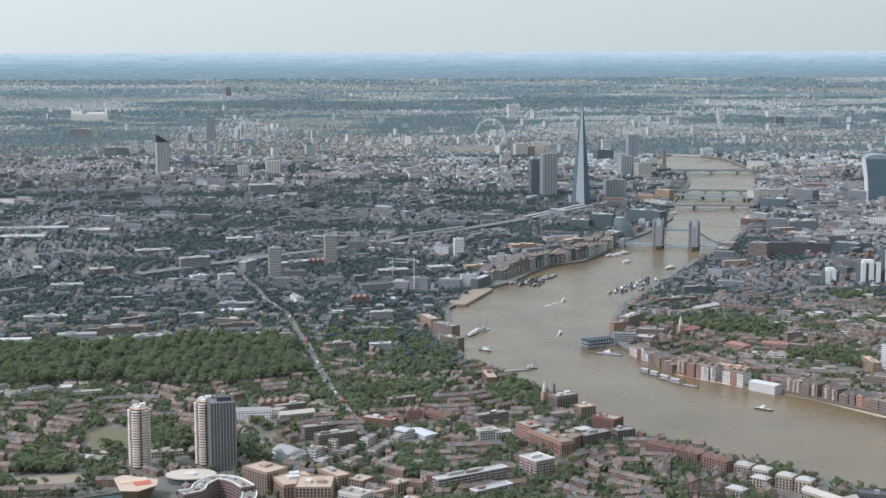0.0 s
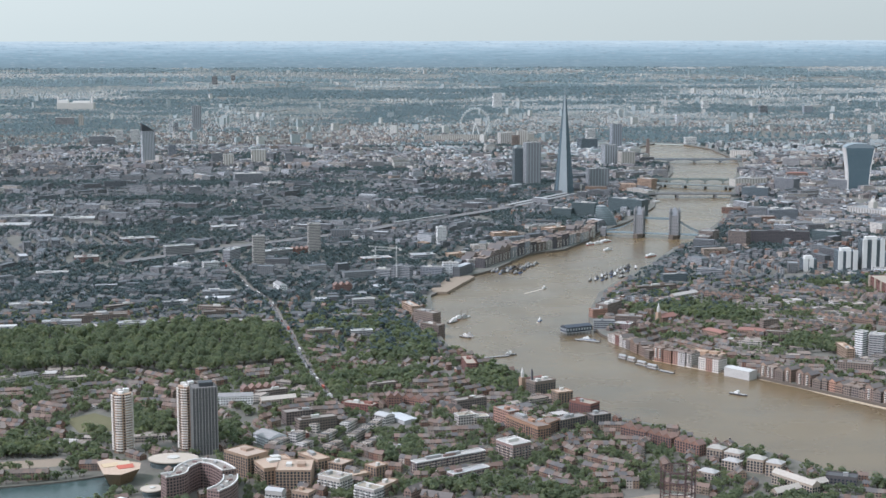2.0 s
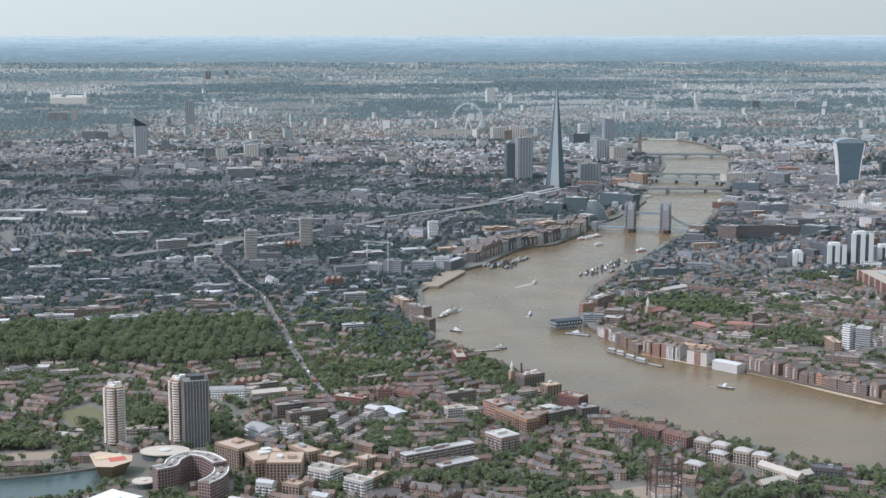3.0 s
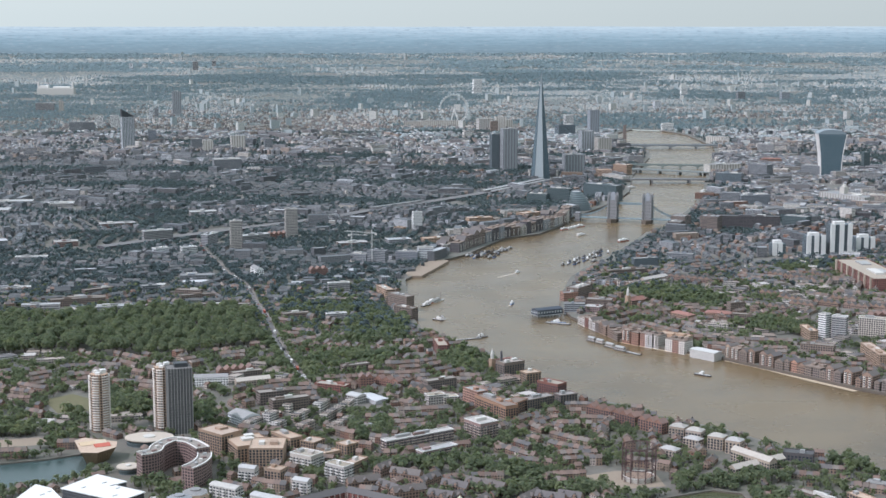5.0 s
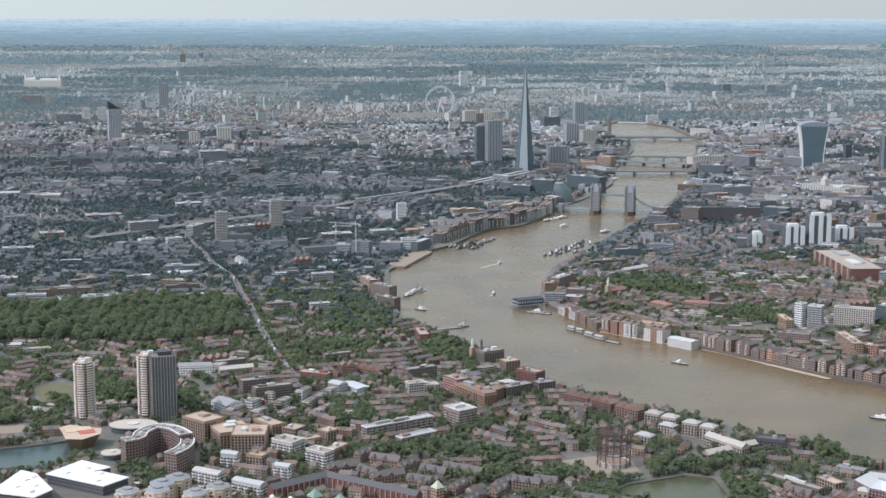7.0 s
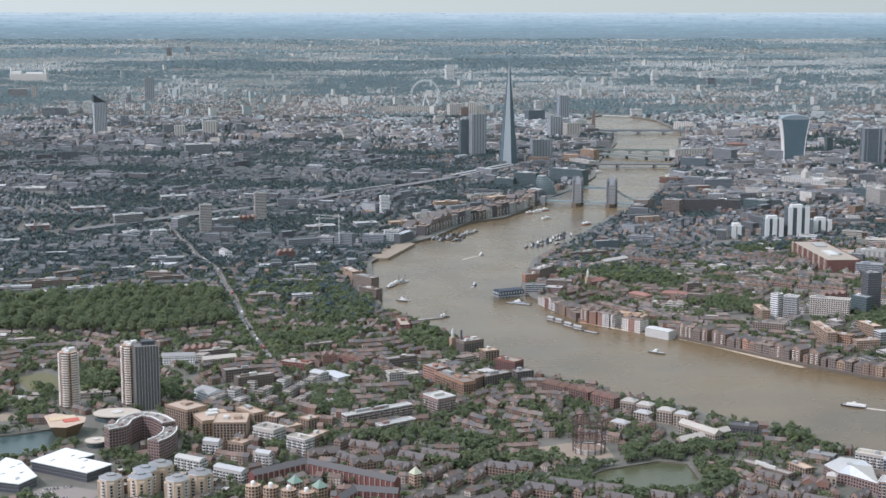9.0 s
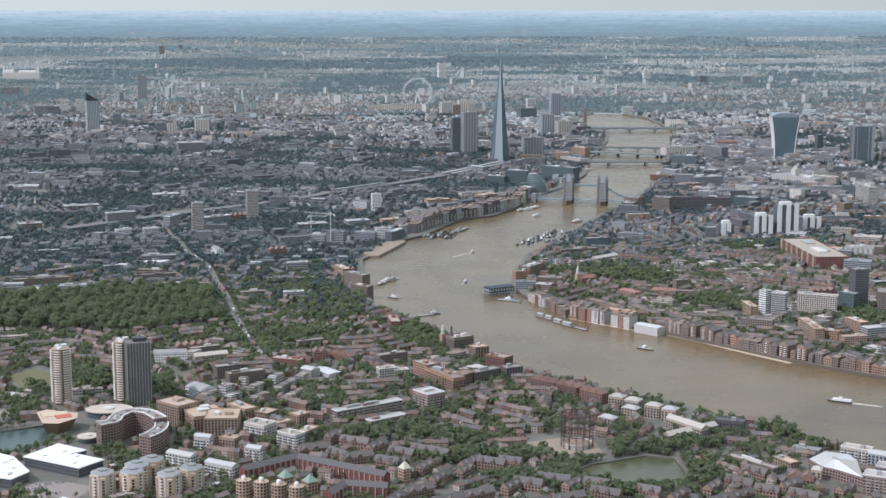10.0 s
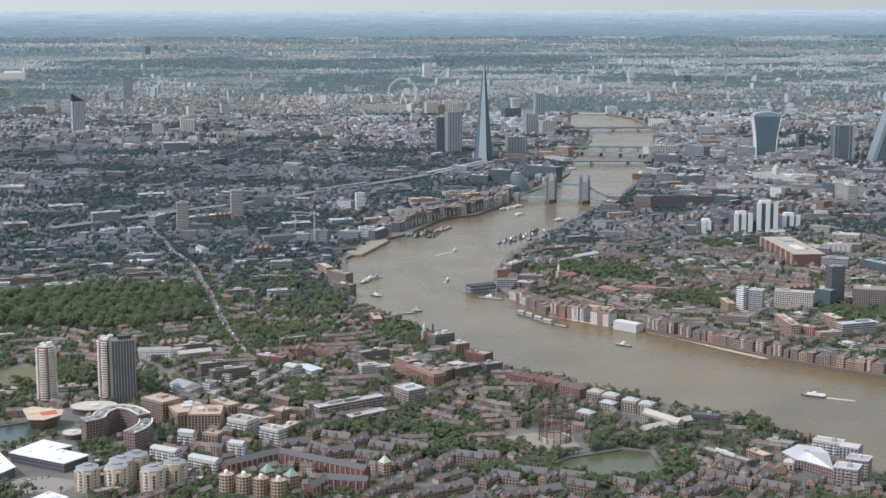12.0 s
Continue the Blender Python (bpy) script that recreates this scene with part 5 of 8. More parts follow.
def shed(x, y, outline, high, label):
    b = thing("retail_shed", x, y, LAND, label, "shed")
    o = [(p - x, q - y) for p, q in outline]
    if sum(a[0] * c[1] - c[0] * a[1] for a, c in zip(o, o[1:] + o[:1])) < 0:
        o = o[::-1]
    h = Heap()
    h.ring([(p * 0.96, q * 0.96) for p, q in o], 0, high - 1)
    part("wall", h, WALLS["dark"], b)
    h = Heap()
    h.ring(o, high - 1, high)
    h.add([(*p, high) for p in o], [tuple(range(len(o)))])
    part("roof", h, m_white, b, "broad white sheet roof")
    for i in range(6):
        h = Heap()
        a = random.Random(i).uniform(0.2, 0.7)
        p = (o[i % len(o)][0] * a, o[i % len(o)][1] * a)
        h.box(p[0], p[1], high, high + 0.5, 1.2, 5.0, -0.75)
        part("rooflight", h, m_plant, b)
    for p, q in outline:
        CLEAR.append(((p + x) / 2, (q + y) / 2, 22, 22, 0))


shed(-872, -2048, [(-918, -2049), (-890, -2004), (-856, -2030), (-867, -2041), (-833, -2065), (-854, -2093)], 11, "low retail shed with a broad white roof")
shed(-925, -2085, [(-960, -2105), (-945, -2035), (-927, -2048), (-901, -2100), (-914, -2124)], 11, "low retail shed with a broad white roof")
shed(-855, -2193, [(-872, -2197), (-856, -2172), (-834, -2191), (-853, -2215)], 8, "low retail shed with a white roof")


def brick_range(line, width, high, label):
    """A long range of red brick under a slate ridge, with bays along its front."""
    for (ax, ay), (bx, by) in zip(line[:-1], line[1:]):
        lx = math.dist((ax, ay), (bx, by))
        turn = math.atan2(by - ay, bx - ax)
        mx, my = (ax + bx) / 2, (ay + by) / 2
        CLEAR.append((mx, my, lx / 2, width / 2 + 2, turn))
        b = thing("brick_terrace", mx, my, LAND, label, "terrace", "red brick court", turn)
        h, g = Heap(), Heap()
        h.ring(oblong(0, 0, lx, width), 0, high)
        for a in (-lx / 2, lx / 2):
            tri = [(a, -width / 2, high), (a, width / 2, high), (a, 0, high + 4)]
            h.add(tri if a > 0 else tri[::-1], [(0, 1, 2)])
        part("wall", h, facade("red_court_brick", shades((0.19, 0.075, 0.062)), 3.2, 3.0, (0.3, 0.7), (0.3, 0.8), (0.06, 0.05, 0.055), "object"), b)
        ox, oy = lx / 2 + 0.3, width / 2 + 0.5
        g.add([(-ox, -oy, high - 0.2), (ox, -oy, high - 0.2), (ox, oy, high - 0.2), (-ox, oy, high - 0.2), (-ox, 0, high + 4.2), (ox, 0, high + 4.2)], [(0, 1, 5, 4), (2, 3, 4, 5)])
        part("roof", g, plain("slate", (0.10, 0.092, 0.09), 0.8, grain=2), b)
        bay = Heap()
        bay.box(0, -0.5, 0, high - 0.6, 1.1, 1.0)
        bm_ = bay.mesh("bay", plain("pale_pink_render", (0.36, 0.27, 0.24), 0.8))
        for (px, py), (dx, dy), length, tr in seen_sides(mx, my, lx, width, turn):
            if length < width + 0.1:
                continue
            n = int(length / 6.4)
            for i in range(n):
                q = (i + 0.5) * length / n
                part("bay", bm_, None, b, "pale window bay", (px + dx * q, py + dy * q, 0), tr)


brick_range([(-692, -2108), (-640, -2070)], 11, 11, "long red brick range with slate roof and pale bays")
brick_range([(-636, -2070), (-549, -2137)], 11, 11, "long red brick range with slate roof and pale bays")
brick_range([(-549, -2172), (-592, -2160)], 11, 11, "long red brick range with slate roof and pale bays")
brick_range([(-592, -2162), (-607, -2190)], 11, 11, "short red brick range closing the court")
court = tagged(filled([(-640, -2085), (-560, -2140), (-595, -2152), (-615, -2180), (-650, -2130)], (), LAND + 0.06, "court_lawn", m_lawn), "dry mown lawn inside the brick court", "lawn", kind="structure")


# the fan-shaped pale hall among the riverside flats
FAN = [(-119, -2114), (-113, -2141), (-104, -2149), (-85, -2178), (-72, -2123), (-73, -2101), (-94, -2089)]
fh = thing("riverside_hall", -96, -2125, LAND, "fan-shaped hall under pale sloping sheet roofs", "hall")
CLEAR.append((-96, -2130, 26, 44, 0))
o = [(p + 96, q + 2125) for p, q in FAN]
h = Heap()
h.ring(o, 0, 11)
part("wall", h, WALLS["slab"], fh)
for i, (a, c) in enumerate(zip(o, o[1:] + o[:1])):
    h = Heap()
    h.add([(*a, 11), (*c, 11), (c[0] * 0.12, c[1] * 0.12, 14.5), (a[0] * 0.12, a[1] * 0.12, 14.5)], [(0, 1, 2, 3)])
    part("roof_leaf", h, ROOF_MATS["whites"] if i % 3 else ROOF_MATS["glassy"], fh)
h = Heap()
h.ring([(p * 0.12, q * 0.12) for p, q in o], 13, 15.5)
h.cap([(p * 0.12, q * 0.12) for p, q in o], 15.5)
part("lantern", h, m_plant, fh)


def drum_house(x, y, r, high, label):
    b = thing("drum_house", x, y, LAND, label, "house", "round brick houses")
    CLEAR.append((x, y, r, r, 0))
    h = Heap()
    h.ring(disc(0, 0, r, 20), 0, high)
    h.cap(disc(0, 0, r, 20), high - 0.6)
    part("wall", h, WALLS["tan"], b)
    h = Heap()
    h.ring(disc(0, 0, 2.2, 12), high - 0.6, high + 2)
    drum = part("drum", h, m_trim, b)
    h = Heap()
    rings = [[(2.4 * math.cos(a) * math.cos(e), 2.4 * math.sin(a) * math.cos(e), high + 2 + 2.2 * math.sin(e)) for a in np.linspace(0, 2 * math.pi, 12, endpoint=False)] for e in (0, 0.5, 1.0, 1.5)]
    h.add(sum(rings, []), [(i * 12 + j, i * 12 + (j + 1) % 12, (i + 1) * 12 + (j + 1) % 12, (i + 1) * 12 + j) for i in range(3) for j in range(12)])
    part("dome", h, m_white, drum, "small white dome")


for x, y in ((-687, -2166), (-670, -2172), (-653, -2181), (-636, -2189)):
    drum_house(x, y, 7.5, 19, "round tan brick house with a small white dome")


def pyramid_tower(x, y, w, high, rise, label, tone):
    b = thing("corner_tower", x, y, LAND, label, "tower", "", 0.6)
    CLEAR.append((x, y, w / 2 + 1, w / 2 + 1, 0.6))
    h = Heap()
    h.ring(oblong(0, 0, w, w), 0, high)
    part("wall", h, WALLS["tan"], b)
    h = Heap()
    p = oblong(0, 0, w + 1, w + 1)
    h.add([(*q, high) for q in p] + [(0, 0, high + rise)], [(i, (i + 1) % 4, 4) for i in range(4)])
    part("roof", h, plain("copper_green_roof" if tone == "green" else "pale_lead_roof", (0.20, 0.27, 0.215) if tone == "green" else (0.44, 0.44, 0.31), 0.6, grain=1), b, "weathered green pyramid roof")


pyramid_tower(-648, -2140, 11, 13, 7, "tan corner tower with a green copper pyramid roof", "green")
pyramid_tower(-624, -2156, 11, 13, 7, "tan corner tower with a green copper pyramid roof", "green")
pyramid_tower(-531, -2127, 9, 15, 7, "cream corner tower with a yellow-green pyramid roof", "pale")

# gabled brown houses round the closes
GABLED = [(-622, -2026, 34, 0.35), (-596, -2046, 30, -0.9), (-577, -2062, 34, 0.35), (-600, -1984, 26, 0.9), (-578, -2004, 34, -0.5), (-556, -2026, 30, 0.9), (-546, -2078, 26, -0.5), (-530, -2046, 30, -0.6),
          (-536, -2080, 24, 0.5), (-500, -2048, 44, -0.6), (-462, -2086, 34, 0.9), (-497, -2136, 34, 1.0), (-470, -2110, 26, 1.0), (-441, -2094, 30, -0.5), (-421, -2088, 24, -0.5), (-510, -2100, 26, 1.0),
          (-464, -2188, 34, 0.5), (-430, -2168, 26, 0.9), (-412, -2160, 30, -0.5), (-385, -2146, 34, -0.4), (-370, -2166, 24, 0.8), (-346, -2167, 26, -0.5), (-380, -2206, 34, 0.4), (-342, -2198, 30, -0.6),
          (-410, -2215, 30, 0.4), (-300, -2190, 26, -0.6), (-275, -2205, 30, 0.9), (-235, -2180, 26, 0.9), (-205, -2170, 30, -0.8), (-215, -2210, 30, 0.6), (-180, -2140, 26, -0.9), (-240, -2225, 26, 0.6),
          (-520, -2175, 30, 0.5), (-545, -2200, 30, 1.0), (-495, -2205, 34, 0.5), (-455, -2225, 30, 0.6), (-185, -2195, 24, -0.6), (-160, -2185, 30, 0.7), (-155, -2215, 30, -0.7), (-110, -2200, 24, 0.7)]
for gx, gy, gl, ga in GABLED:
    CLEAR.append((gx, gy, gl / 2, 7, ga))
    b = thing("gabled_house", gx, gy, LAND, "brown brick house row under steep grey-brown gables", "house", "gabled closes", ga)
    r = random.Random(int(gx * 3 + gy))
    e = r.uniform(7.0, 9.5)
    h, g = Heap(), Heap()
    h.ring(oblong(0, 0, gl, 10), 0, e, shift=r.uniform(0, 9))
    for a in (-gl / 2, gl / 2):
        tri = [(a, -5, e), (a, 5, e), (a, 0, e + 4.6)]
        h.add(tri if a > 0 else tri[::-1], [(0, 1, 2)])
    part("wall", h, WALLS["brickg"], b)
    ox = gl / 2 + 0.3
    g.add([(-ox, -5.5, e - 0.4), (ox, -5.5, e - 0.4), (ox, 5.5, e - 0.4), (-ox, 5.5, e - 0.4), (-ox, 0, e + 4.8), (ox, 0, e + 4.8)], [(0, 1, 5, 4), (2, 3, 4, 5)])
    part("roof", g, ROOF_MATS["brickg"], b)
    for k in range(int(gl / 12)):
        w = Heap()
        q = -gl / 2 + 6 + 12 * k
        w.gable(0, 0, 0, 2.0, 4.2, 5.5, 4.2, math.pi / 2, 0, 1)
        part("cross_gable", w, [WALLS["brickg"], ROOF_MATS["brickg"]], b, "", (q, -3.2, e - 0.4))


# the gasholder: a low tank ringed by a tall open guide frame
gas = thing("gasholder", -341, -2016, LAND, "old gasholder, an open iron guide frame round a sunken tank", "gasholder")
CLEAR.append((-345, -2030, 34, 36, 0))
h = Heap()
h.ring(disc(0, 0, 15.5, 32), 0, 4.5)
part("tank", h, plain("faded_tank_paint", (0.46, 0.43, 0.38), 0.7), gas)
h = Heap()
h.ring(disc(0, 0, 16.0, 32), 4.2, 5.2)
h.ring(disc(0, 0, 15.2, 32)[::-1], 4.2, 5.2)
part("tank_rim", h, m_trim, gas, "white tank rim")
h = Heap()
h.cap(disc(0, 0, 15.3, 32), 3.9)
part("tank_crown", h, plain("rusty_crown_sheet", (0.27, 0.19, 0.14), 0.85, grain=3, amount=0.4), gas, "rusty brown sunken crown")
m_iron = plain("oxide_iron", (0.13, 0.085, 0.08), 0.7, 0.2)
col = Heap()
for a, q in ((-0.45, -0.35), (0.45, -0.35), (0, 0.5)):
    col.box(a, q, 0, 36, 0.3, 0.3)
for s in range(12):
    col.box(0, 0, 3 * s + 1.4, 3 * s + 1.7, 1.3, 1.1)
cm = col.mesh("column", m_iron)
for k in range(14):
    a = 2 * math.pi * k / 14
    part("column", cm, None, gas, "lattice guide column", (17.2 * math.cos(a), 17.2 * math.sin(a), 0), a)
for z in (13, 24.5, 35.5):
    h = Heap()
    for rr in (16.9, 17.5):
        h.ring(disc(0, 0, rr, 28), z, z + 0.9)
    part("girder", h, m_iron, gas)
for k in range(14):
    a0, a1 = 2 * math.pi * k / 14, 2 * math.pi * (k + 1) / 14
    for z0, z1 in ((1, 13), (14, 24), (25.5, 35)):
        h = Heap()
        for s0, s1 in ((z0, z1), (z1, z0)):
            p, q = Vector((17.2 * math.cos(a0), 17.2 * math.sin(a0), s0)), Vector((17.2 * math.cos(a1), 17.2 * math.sin(a1), s1))
            h.add([tuple(p), tuple(q), tuple(q + Vector((0, 0, 0.35))), tuple(p + Vector((0, 0, 0.35)))], [(0, 1, 2, 3)])
        part("brace", h, m_iron, gas)


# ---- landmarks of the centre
# one glass in two tones: sunlit and shaded facets are painted in
m_shard = facade("sunlit_leaning_glass", ((0.373, 0.405, 0.412),), 3.0, 3.8, (0.04, 0.96), (0.06, 0.94), (0.304, 0.34, 0.349), "object", 0.35, 0.16)
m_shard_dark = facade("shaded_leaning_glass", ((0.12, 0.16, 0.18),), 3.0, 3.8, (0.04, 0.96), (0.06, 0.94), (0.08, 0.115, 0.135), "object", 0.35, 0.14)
sh = thing("glass_spire", -106, 880, LAND, "tall tapering glass skyscraper ending in a broken tip", "skyscraper")
CLEAR.append((-106, 880, 45, 45, 0))
foot = [(31 * math.cos(a), 29 * math.sin(a)) for a in (-2.75, -2.3, -1.35, -0.5, 0.3, 1.2, 2.1, 2.85)]
tops = (278, 300, 288, 296, 282, 298, 286, 302)
for i in range(8):
    a, c = Vector(foot[i]), Vector(foot[(i + 1) % 8])
    gap = (c - a) * 0.035
    a, c = a + gap, c - gap
    t = tops[i]
    k = 1 - t / 315
    h = Heap()
    ta, tc = a * k, c * k
    h.add([(*a, 0), (*c, 0), (*tc, t), (*ta, t)], [(0, 1, 2, 3)], [[(0, 0), (24, 0), (13, t), (11, t)]])
    part("glass_facet", h, m_shard if i in (1, 4, 6) else m_shard_dark, sh, "leaning glass sheet painted as sunlit" if i in (1, 4, 6) else "leaning glass sheet painted as shaded")
h = Heap()
tapered(h, [(p * 0.93, q * 0.93) for p, q in foot], [(p * 0.06, q * 0.06) for p, q in foot], 0, 276)
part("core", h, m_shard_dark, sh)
h = Heap()
tapered(h, disc(0, 0, 2.2, 6), disc(0, 0, 0.3, 6), 270, 306)
part("spire", h, m_plant, sh, "steel spire at the tip")

st = thing("wind_turbine_tower", -1444, 1900, LAND, "residential tower with a slanted top and three turbine holes", "tower block", "", 0.35)
CLEAR.append((-1444, 1900, 30, 30, 0))
base = oblong(0, 0, 44, 26)
h = Heap()
h.ring(base, 0, 130, z1s=[139, 112, 112, 139])
part("wall", h, facade("striped_cladding", ((0.48, 0.49, 0.50),), 5.5, 3.0, (0.55, 0.95), (0.05, 0.95), (0.10, 0.11, 0.12), "object"), st)
h = Heap()
h.ring([(p * 1.01, q * 1.01) for p, q in base], 118, 130, z1s=[145, 116, 116, 145])
part("crown", h, m_dark_metal, st, "dark slanted crown")
h = Heap()
h.add([(*p, z) for p, z in zip(base, (144, 115, 115, 144))], [(0, 1, 2, 3)])
part("roof", h, m_dark_metal, st)

wheel = thing("observation_wheel", -226, 3090, LAND, "giant white riverside observation wheel on slanting legs", "wheel", "", 0.1)
CLEAR.append((-226, 3090, 70, 30, 0))
h = Heap()
for r in (57.5, 61.5):
    for y0 in (-2.5, 2.5):
        pts = [(r * math.cos(a), r * math.sin(a)) for a in np.linspace(0, 2 * math.pi, 48, endpoint=False)]
        for (a, c), (d, e) in zip(pts, pts[1:] + pts[:1]):
            h.add([(a, y0 - 1.2, c + 69), (d, y0 - 1.2, e + 69), (d, y0 + 1.2, e + 69), (a, y0 + 1.2, c + 69)], [(0, 1, 2, 3)])
            h.add([(a * 0.985, y0, c * 0.985 + 69), (d * 0.985, y0, e * 0.985 + 69), (d * 1.015, y0, e * 1.015 + 69), (a * 1.015, y0, c * 1.015 + 69)], [(0, 1, 2, 3)])
rim = part("rim", h, m_white, wheel)
cap = Heap()
cap.box(0, 0, -2.6, 2.6, 5, 8)
cm = cap.mesh("capsule", plain("capsule_glass", (0.66, 0.70, 0.70), 0.3))
for k in range(32):
    a = 2 * math.pi * k / 32
    part("capsule", cm, None, rim, "", (64 * math.cos(a), 0, 69 + 64 * math.sin(a)))
for k in range(16):
    h = Heap()
    a = 2 * math.pi * k / 16
    u = Vector((math.cos(a), 0, math.sin(a)))
    n = Vector((-math.sin(a), 0, math.cos(a))) * 0.22
    o = Vector((0, 0, 69))
    h.add([tuple(o + u * 3 - n), tuple(o + u * 57 - n), tuple(o + u * 57 + n), tuple(o + u * 3 + n)], [(0, 1, 2, 3)])
    part("spoke", h, m_plant, rim)
for s in (-1, 1):
    h = Heap()
    tapered(h, disc(s * 20, -28, 2.2, 8), disc(0, -6, 1.6, 8), 0, 70)
    part("leg", h, m_white, wheel, "slanting white leg")

# the bascule bridge
m_portland = facade("grey_portland_stone", ((0.25, 0.25, 0.25),), 4.5, 7.5, (0.4, 0.6), (0.25, 0.7), (0.07, 0.07, 0.08), "object")
m_blue_steel = plain("blue_grey_bridge_paint", (0.19, 0.24, 0.26), 0.5, 0.2, grain=3)
TS, TN = (-43.0, -30.0), (33.0, -55.0)
axis = math.atan2(TN[1] - TS[1], TN[0] - TS[0])
tb = thing("bascule_bridge", (TS[0] + TN[0]) / 2, (TS[1] + TN[1]) / 2, 0, "stone-towered bascule bridge with blue-grey chains and high walkways", "bridge", "", axis)
span = math.dist(TS, TN)
for s in (-1, 1):
    h = Heap()
    pier = [(s * span / 2 + a, q) for a, q in ((-11, -20), (0, -29), (11, -20), (11, 20), (0, 29), (-11, 20))]
    h.block(pier, -3, 9, 0, 0, 0)
    part("pier", h, m_quay, tb, "granite pier in the water")
    h = Heap()
    h.ring(oblong(s * span / 2, 0, 19, 23), 9, 52)
    stone = part("tower", h, m_portland, tb)
    for a in (-1, 1):
        for q in (-1, 1):
            h = Heap()
            cx, cy = s * span / 2 + a * 9.2, q * 11.2
            h.ring(disc(cx, cy, 2.6, 8), 9, 60)
            tapered(h, disc(cx, cy, 2.9, 8), disc(cx, cy, 0.1, 8), 60, 71)
            part("turret", h, m_portland, stone)
    h = Heap()
    tapered(h, oblong(s * span / 2, 0, 19.5, 23.5), oblong(s * span / 2, 0, 6, 1.4), 52, 70)
    part("roof", h, plain("grey_slate", (0.17, 0.18, 0.19), 0.6), stone)
    h = Heap()
    e = s * (span / 2 + 82)
    h.box((s * span / 2 + e) / 2, 0, 8, 10, 84, 18)
    part("side_span", h, m_blue_steel, tb)
    for q in (-8, 8):
        h = Heap()
        pts = [(s * (span / 2 + 7 + 75 * k / 10), 10.5 + 31 * (1 - k / 10) ** 1.9 + (3.5 * k / 10)) for k in range(11)]
        for (a, z), (c, w) in zip(pts[:-1], pts[1:]):
            h.add([(a, q, z - 1.2), (c, q, w - 1.2), (c, q, w + 1.2), (a, q, z + 1.2)], [(0, 1, 2, 3)])
            h.add([(c, q, 9.5), (c + 0.5, q, 9.5), (c + 0.5, q, w), (c, q, w)], [(0, 1, 2, 3)])
        part("chain", h, m_blue_steel, tb, "blue-grey suspension chain with hangers")
    h = Heap()
    h.block(oblong(e, 0, 12, 20), 0, 20, 0, 0, 0)
    part("abutment", h, m_portland, tb)
for q in (-6, 6):
    h = Heap()
    h.box(0, q, 42, 45.5, span - 19, 3.4)
    part("walkway", h, m_blue_steel, tb, "high-level walkway")
h = Heap()
h.box(0, 0, 8.2, 9.8, span - 19, 16)
part("bascule", h, m_blue_steel, tb)


def flat_bridge(name, a, c, wide, top, deep, piers, label, arched=False, tone=(0.17, 0.17, 0.165)):
    length = math.dist(a, c)
    turn = math.atan2(c[1] - a[1], c[0] - a[0])
    b = thing(name, (a[0] + c[0]) / 2, (a[1] + c[1]) / 2, 0, label, "bridge", "", turn)
    m = plain(name + "_stone", tone, 0.8, grain=4)
    h = Heap()
    h.box(0, 0, top - deep, top, length, wide)
    part("deck", h, m, b)
    for q in (-wide / 2, wide / 2):
        h = Heap()
        h.box(0, q, top, top + 1.2, length, 0.5)
        part("railing", h, m, b)
    for k in range(piers):
        x = -length / 2 + length * (k + 1) / (piers + 1)
        h = Heap()
        h.box(x, 0, -3, top - deep, 6, wide + 3)
        part("pier", h, m, b)
    if arched:
        step = length / (piers + 1)
        for k in range(piers + 1):
            h = Heap()
            for q in (-wide / 2, wide / 2):
                arc = [(-length / 2 + step * (k + i / 8), top - deep - 4.5 * (1 - math.sin(math.pi * i / 8))) for i in range(9)]
                for (p, z), (r, w) in zip(arc[:-1], arc[1:]):
                    h.add([(p, q, z), (r, q, w), (r, q, top - deep), (p, q, top - deep)], [(0, 1, 2, 3)])
            part("arch", h, m, b)
    return b


flat_bridge("road_bridge", (95, 792), (415, 772), 32, 12, 3.0, 2, "plain pale concrete road bridge on two piers")
flat_bridge("railway_bridge", (165, 1107), (440, 960), 26, 11, 3.0, 4, "dark green railway bridge on round piers", tone=(0.20, 0.22, 0.21))
flat_bridge("arched_bridge", (210, 1227), (475, 1174), 18, 12, 2.5, 4, "low steel bridge of five arches", True, (0.17, 0.20, 0.185))
flat_bridge("railway_bridge", (300, 1926), (760, 1902), 24, 14, 4.0, 4, "long grey railway bridge with a roofed platform", True, (0.19, 0.205, 0.21))

# the leaning glass council hall
ch = thing("council_hall", -88, 165, LAND, "leaning egg-shaped glass council hall", "hall")
CLEAR.append((-88, 170, 32, 32, 0))
rings = []
for k in range(10):
    z = 45 * k / 9
    r = 25 * (1 - 0.55 * (k / 9) ** 2.4)
    rings.append([(p[0] - 0.30 * z, p[1] + 0.1 * z, z) for p in disc(0, 0, r, 24)])
for k in range(9):
    h = Heap()
    h.add(rings[k] + rings[k + 1], [(i, (i + 1) % 24, 24 + (i + 1) % 24, 24 + i) for i in range(24)], [[(0, 0.6), (3, 0.6), (3, 4.2), (0, 4.2)]] * 24)
    part("glass_storey", h, WALLS["glass"], ch)
h = Heap()
h.add(rings[9], [tuple(range(24))])
part("roof", h, m_plant, ch)

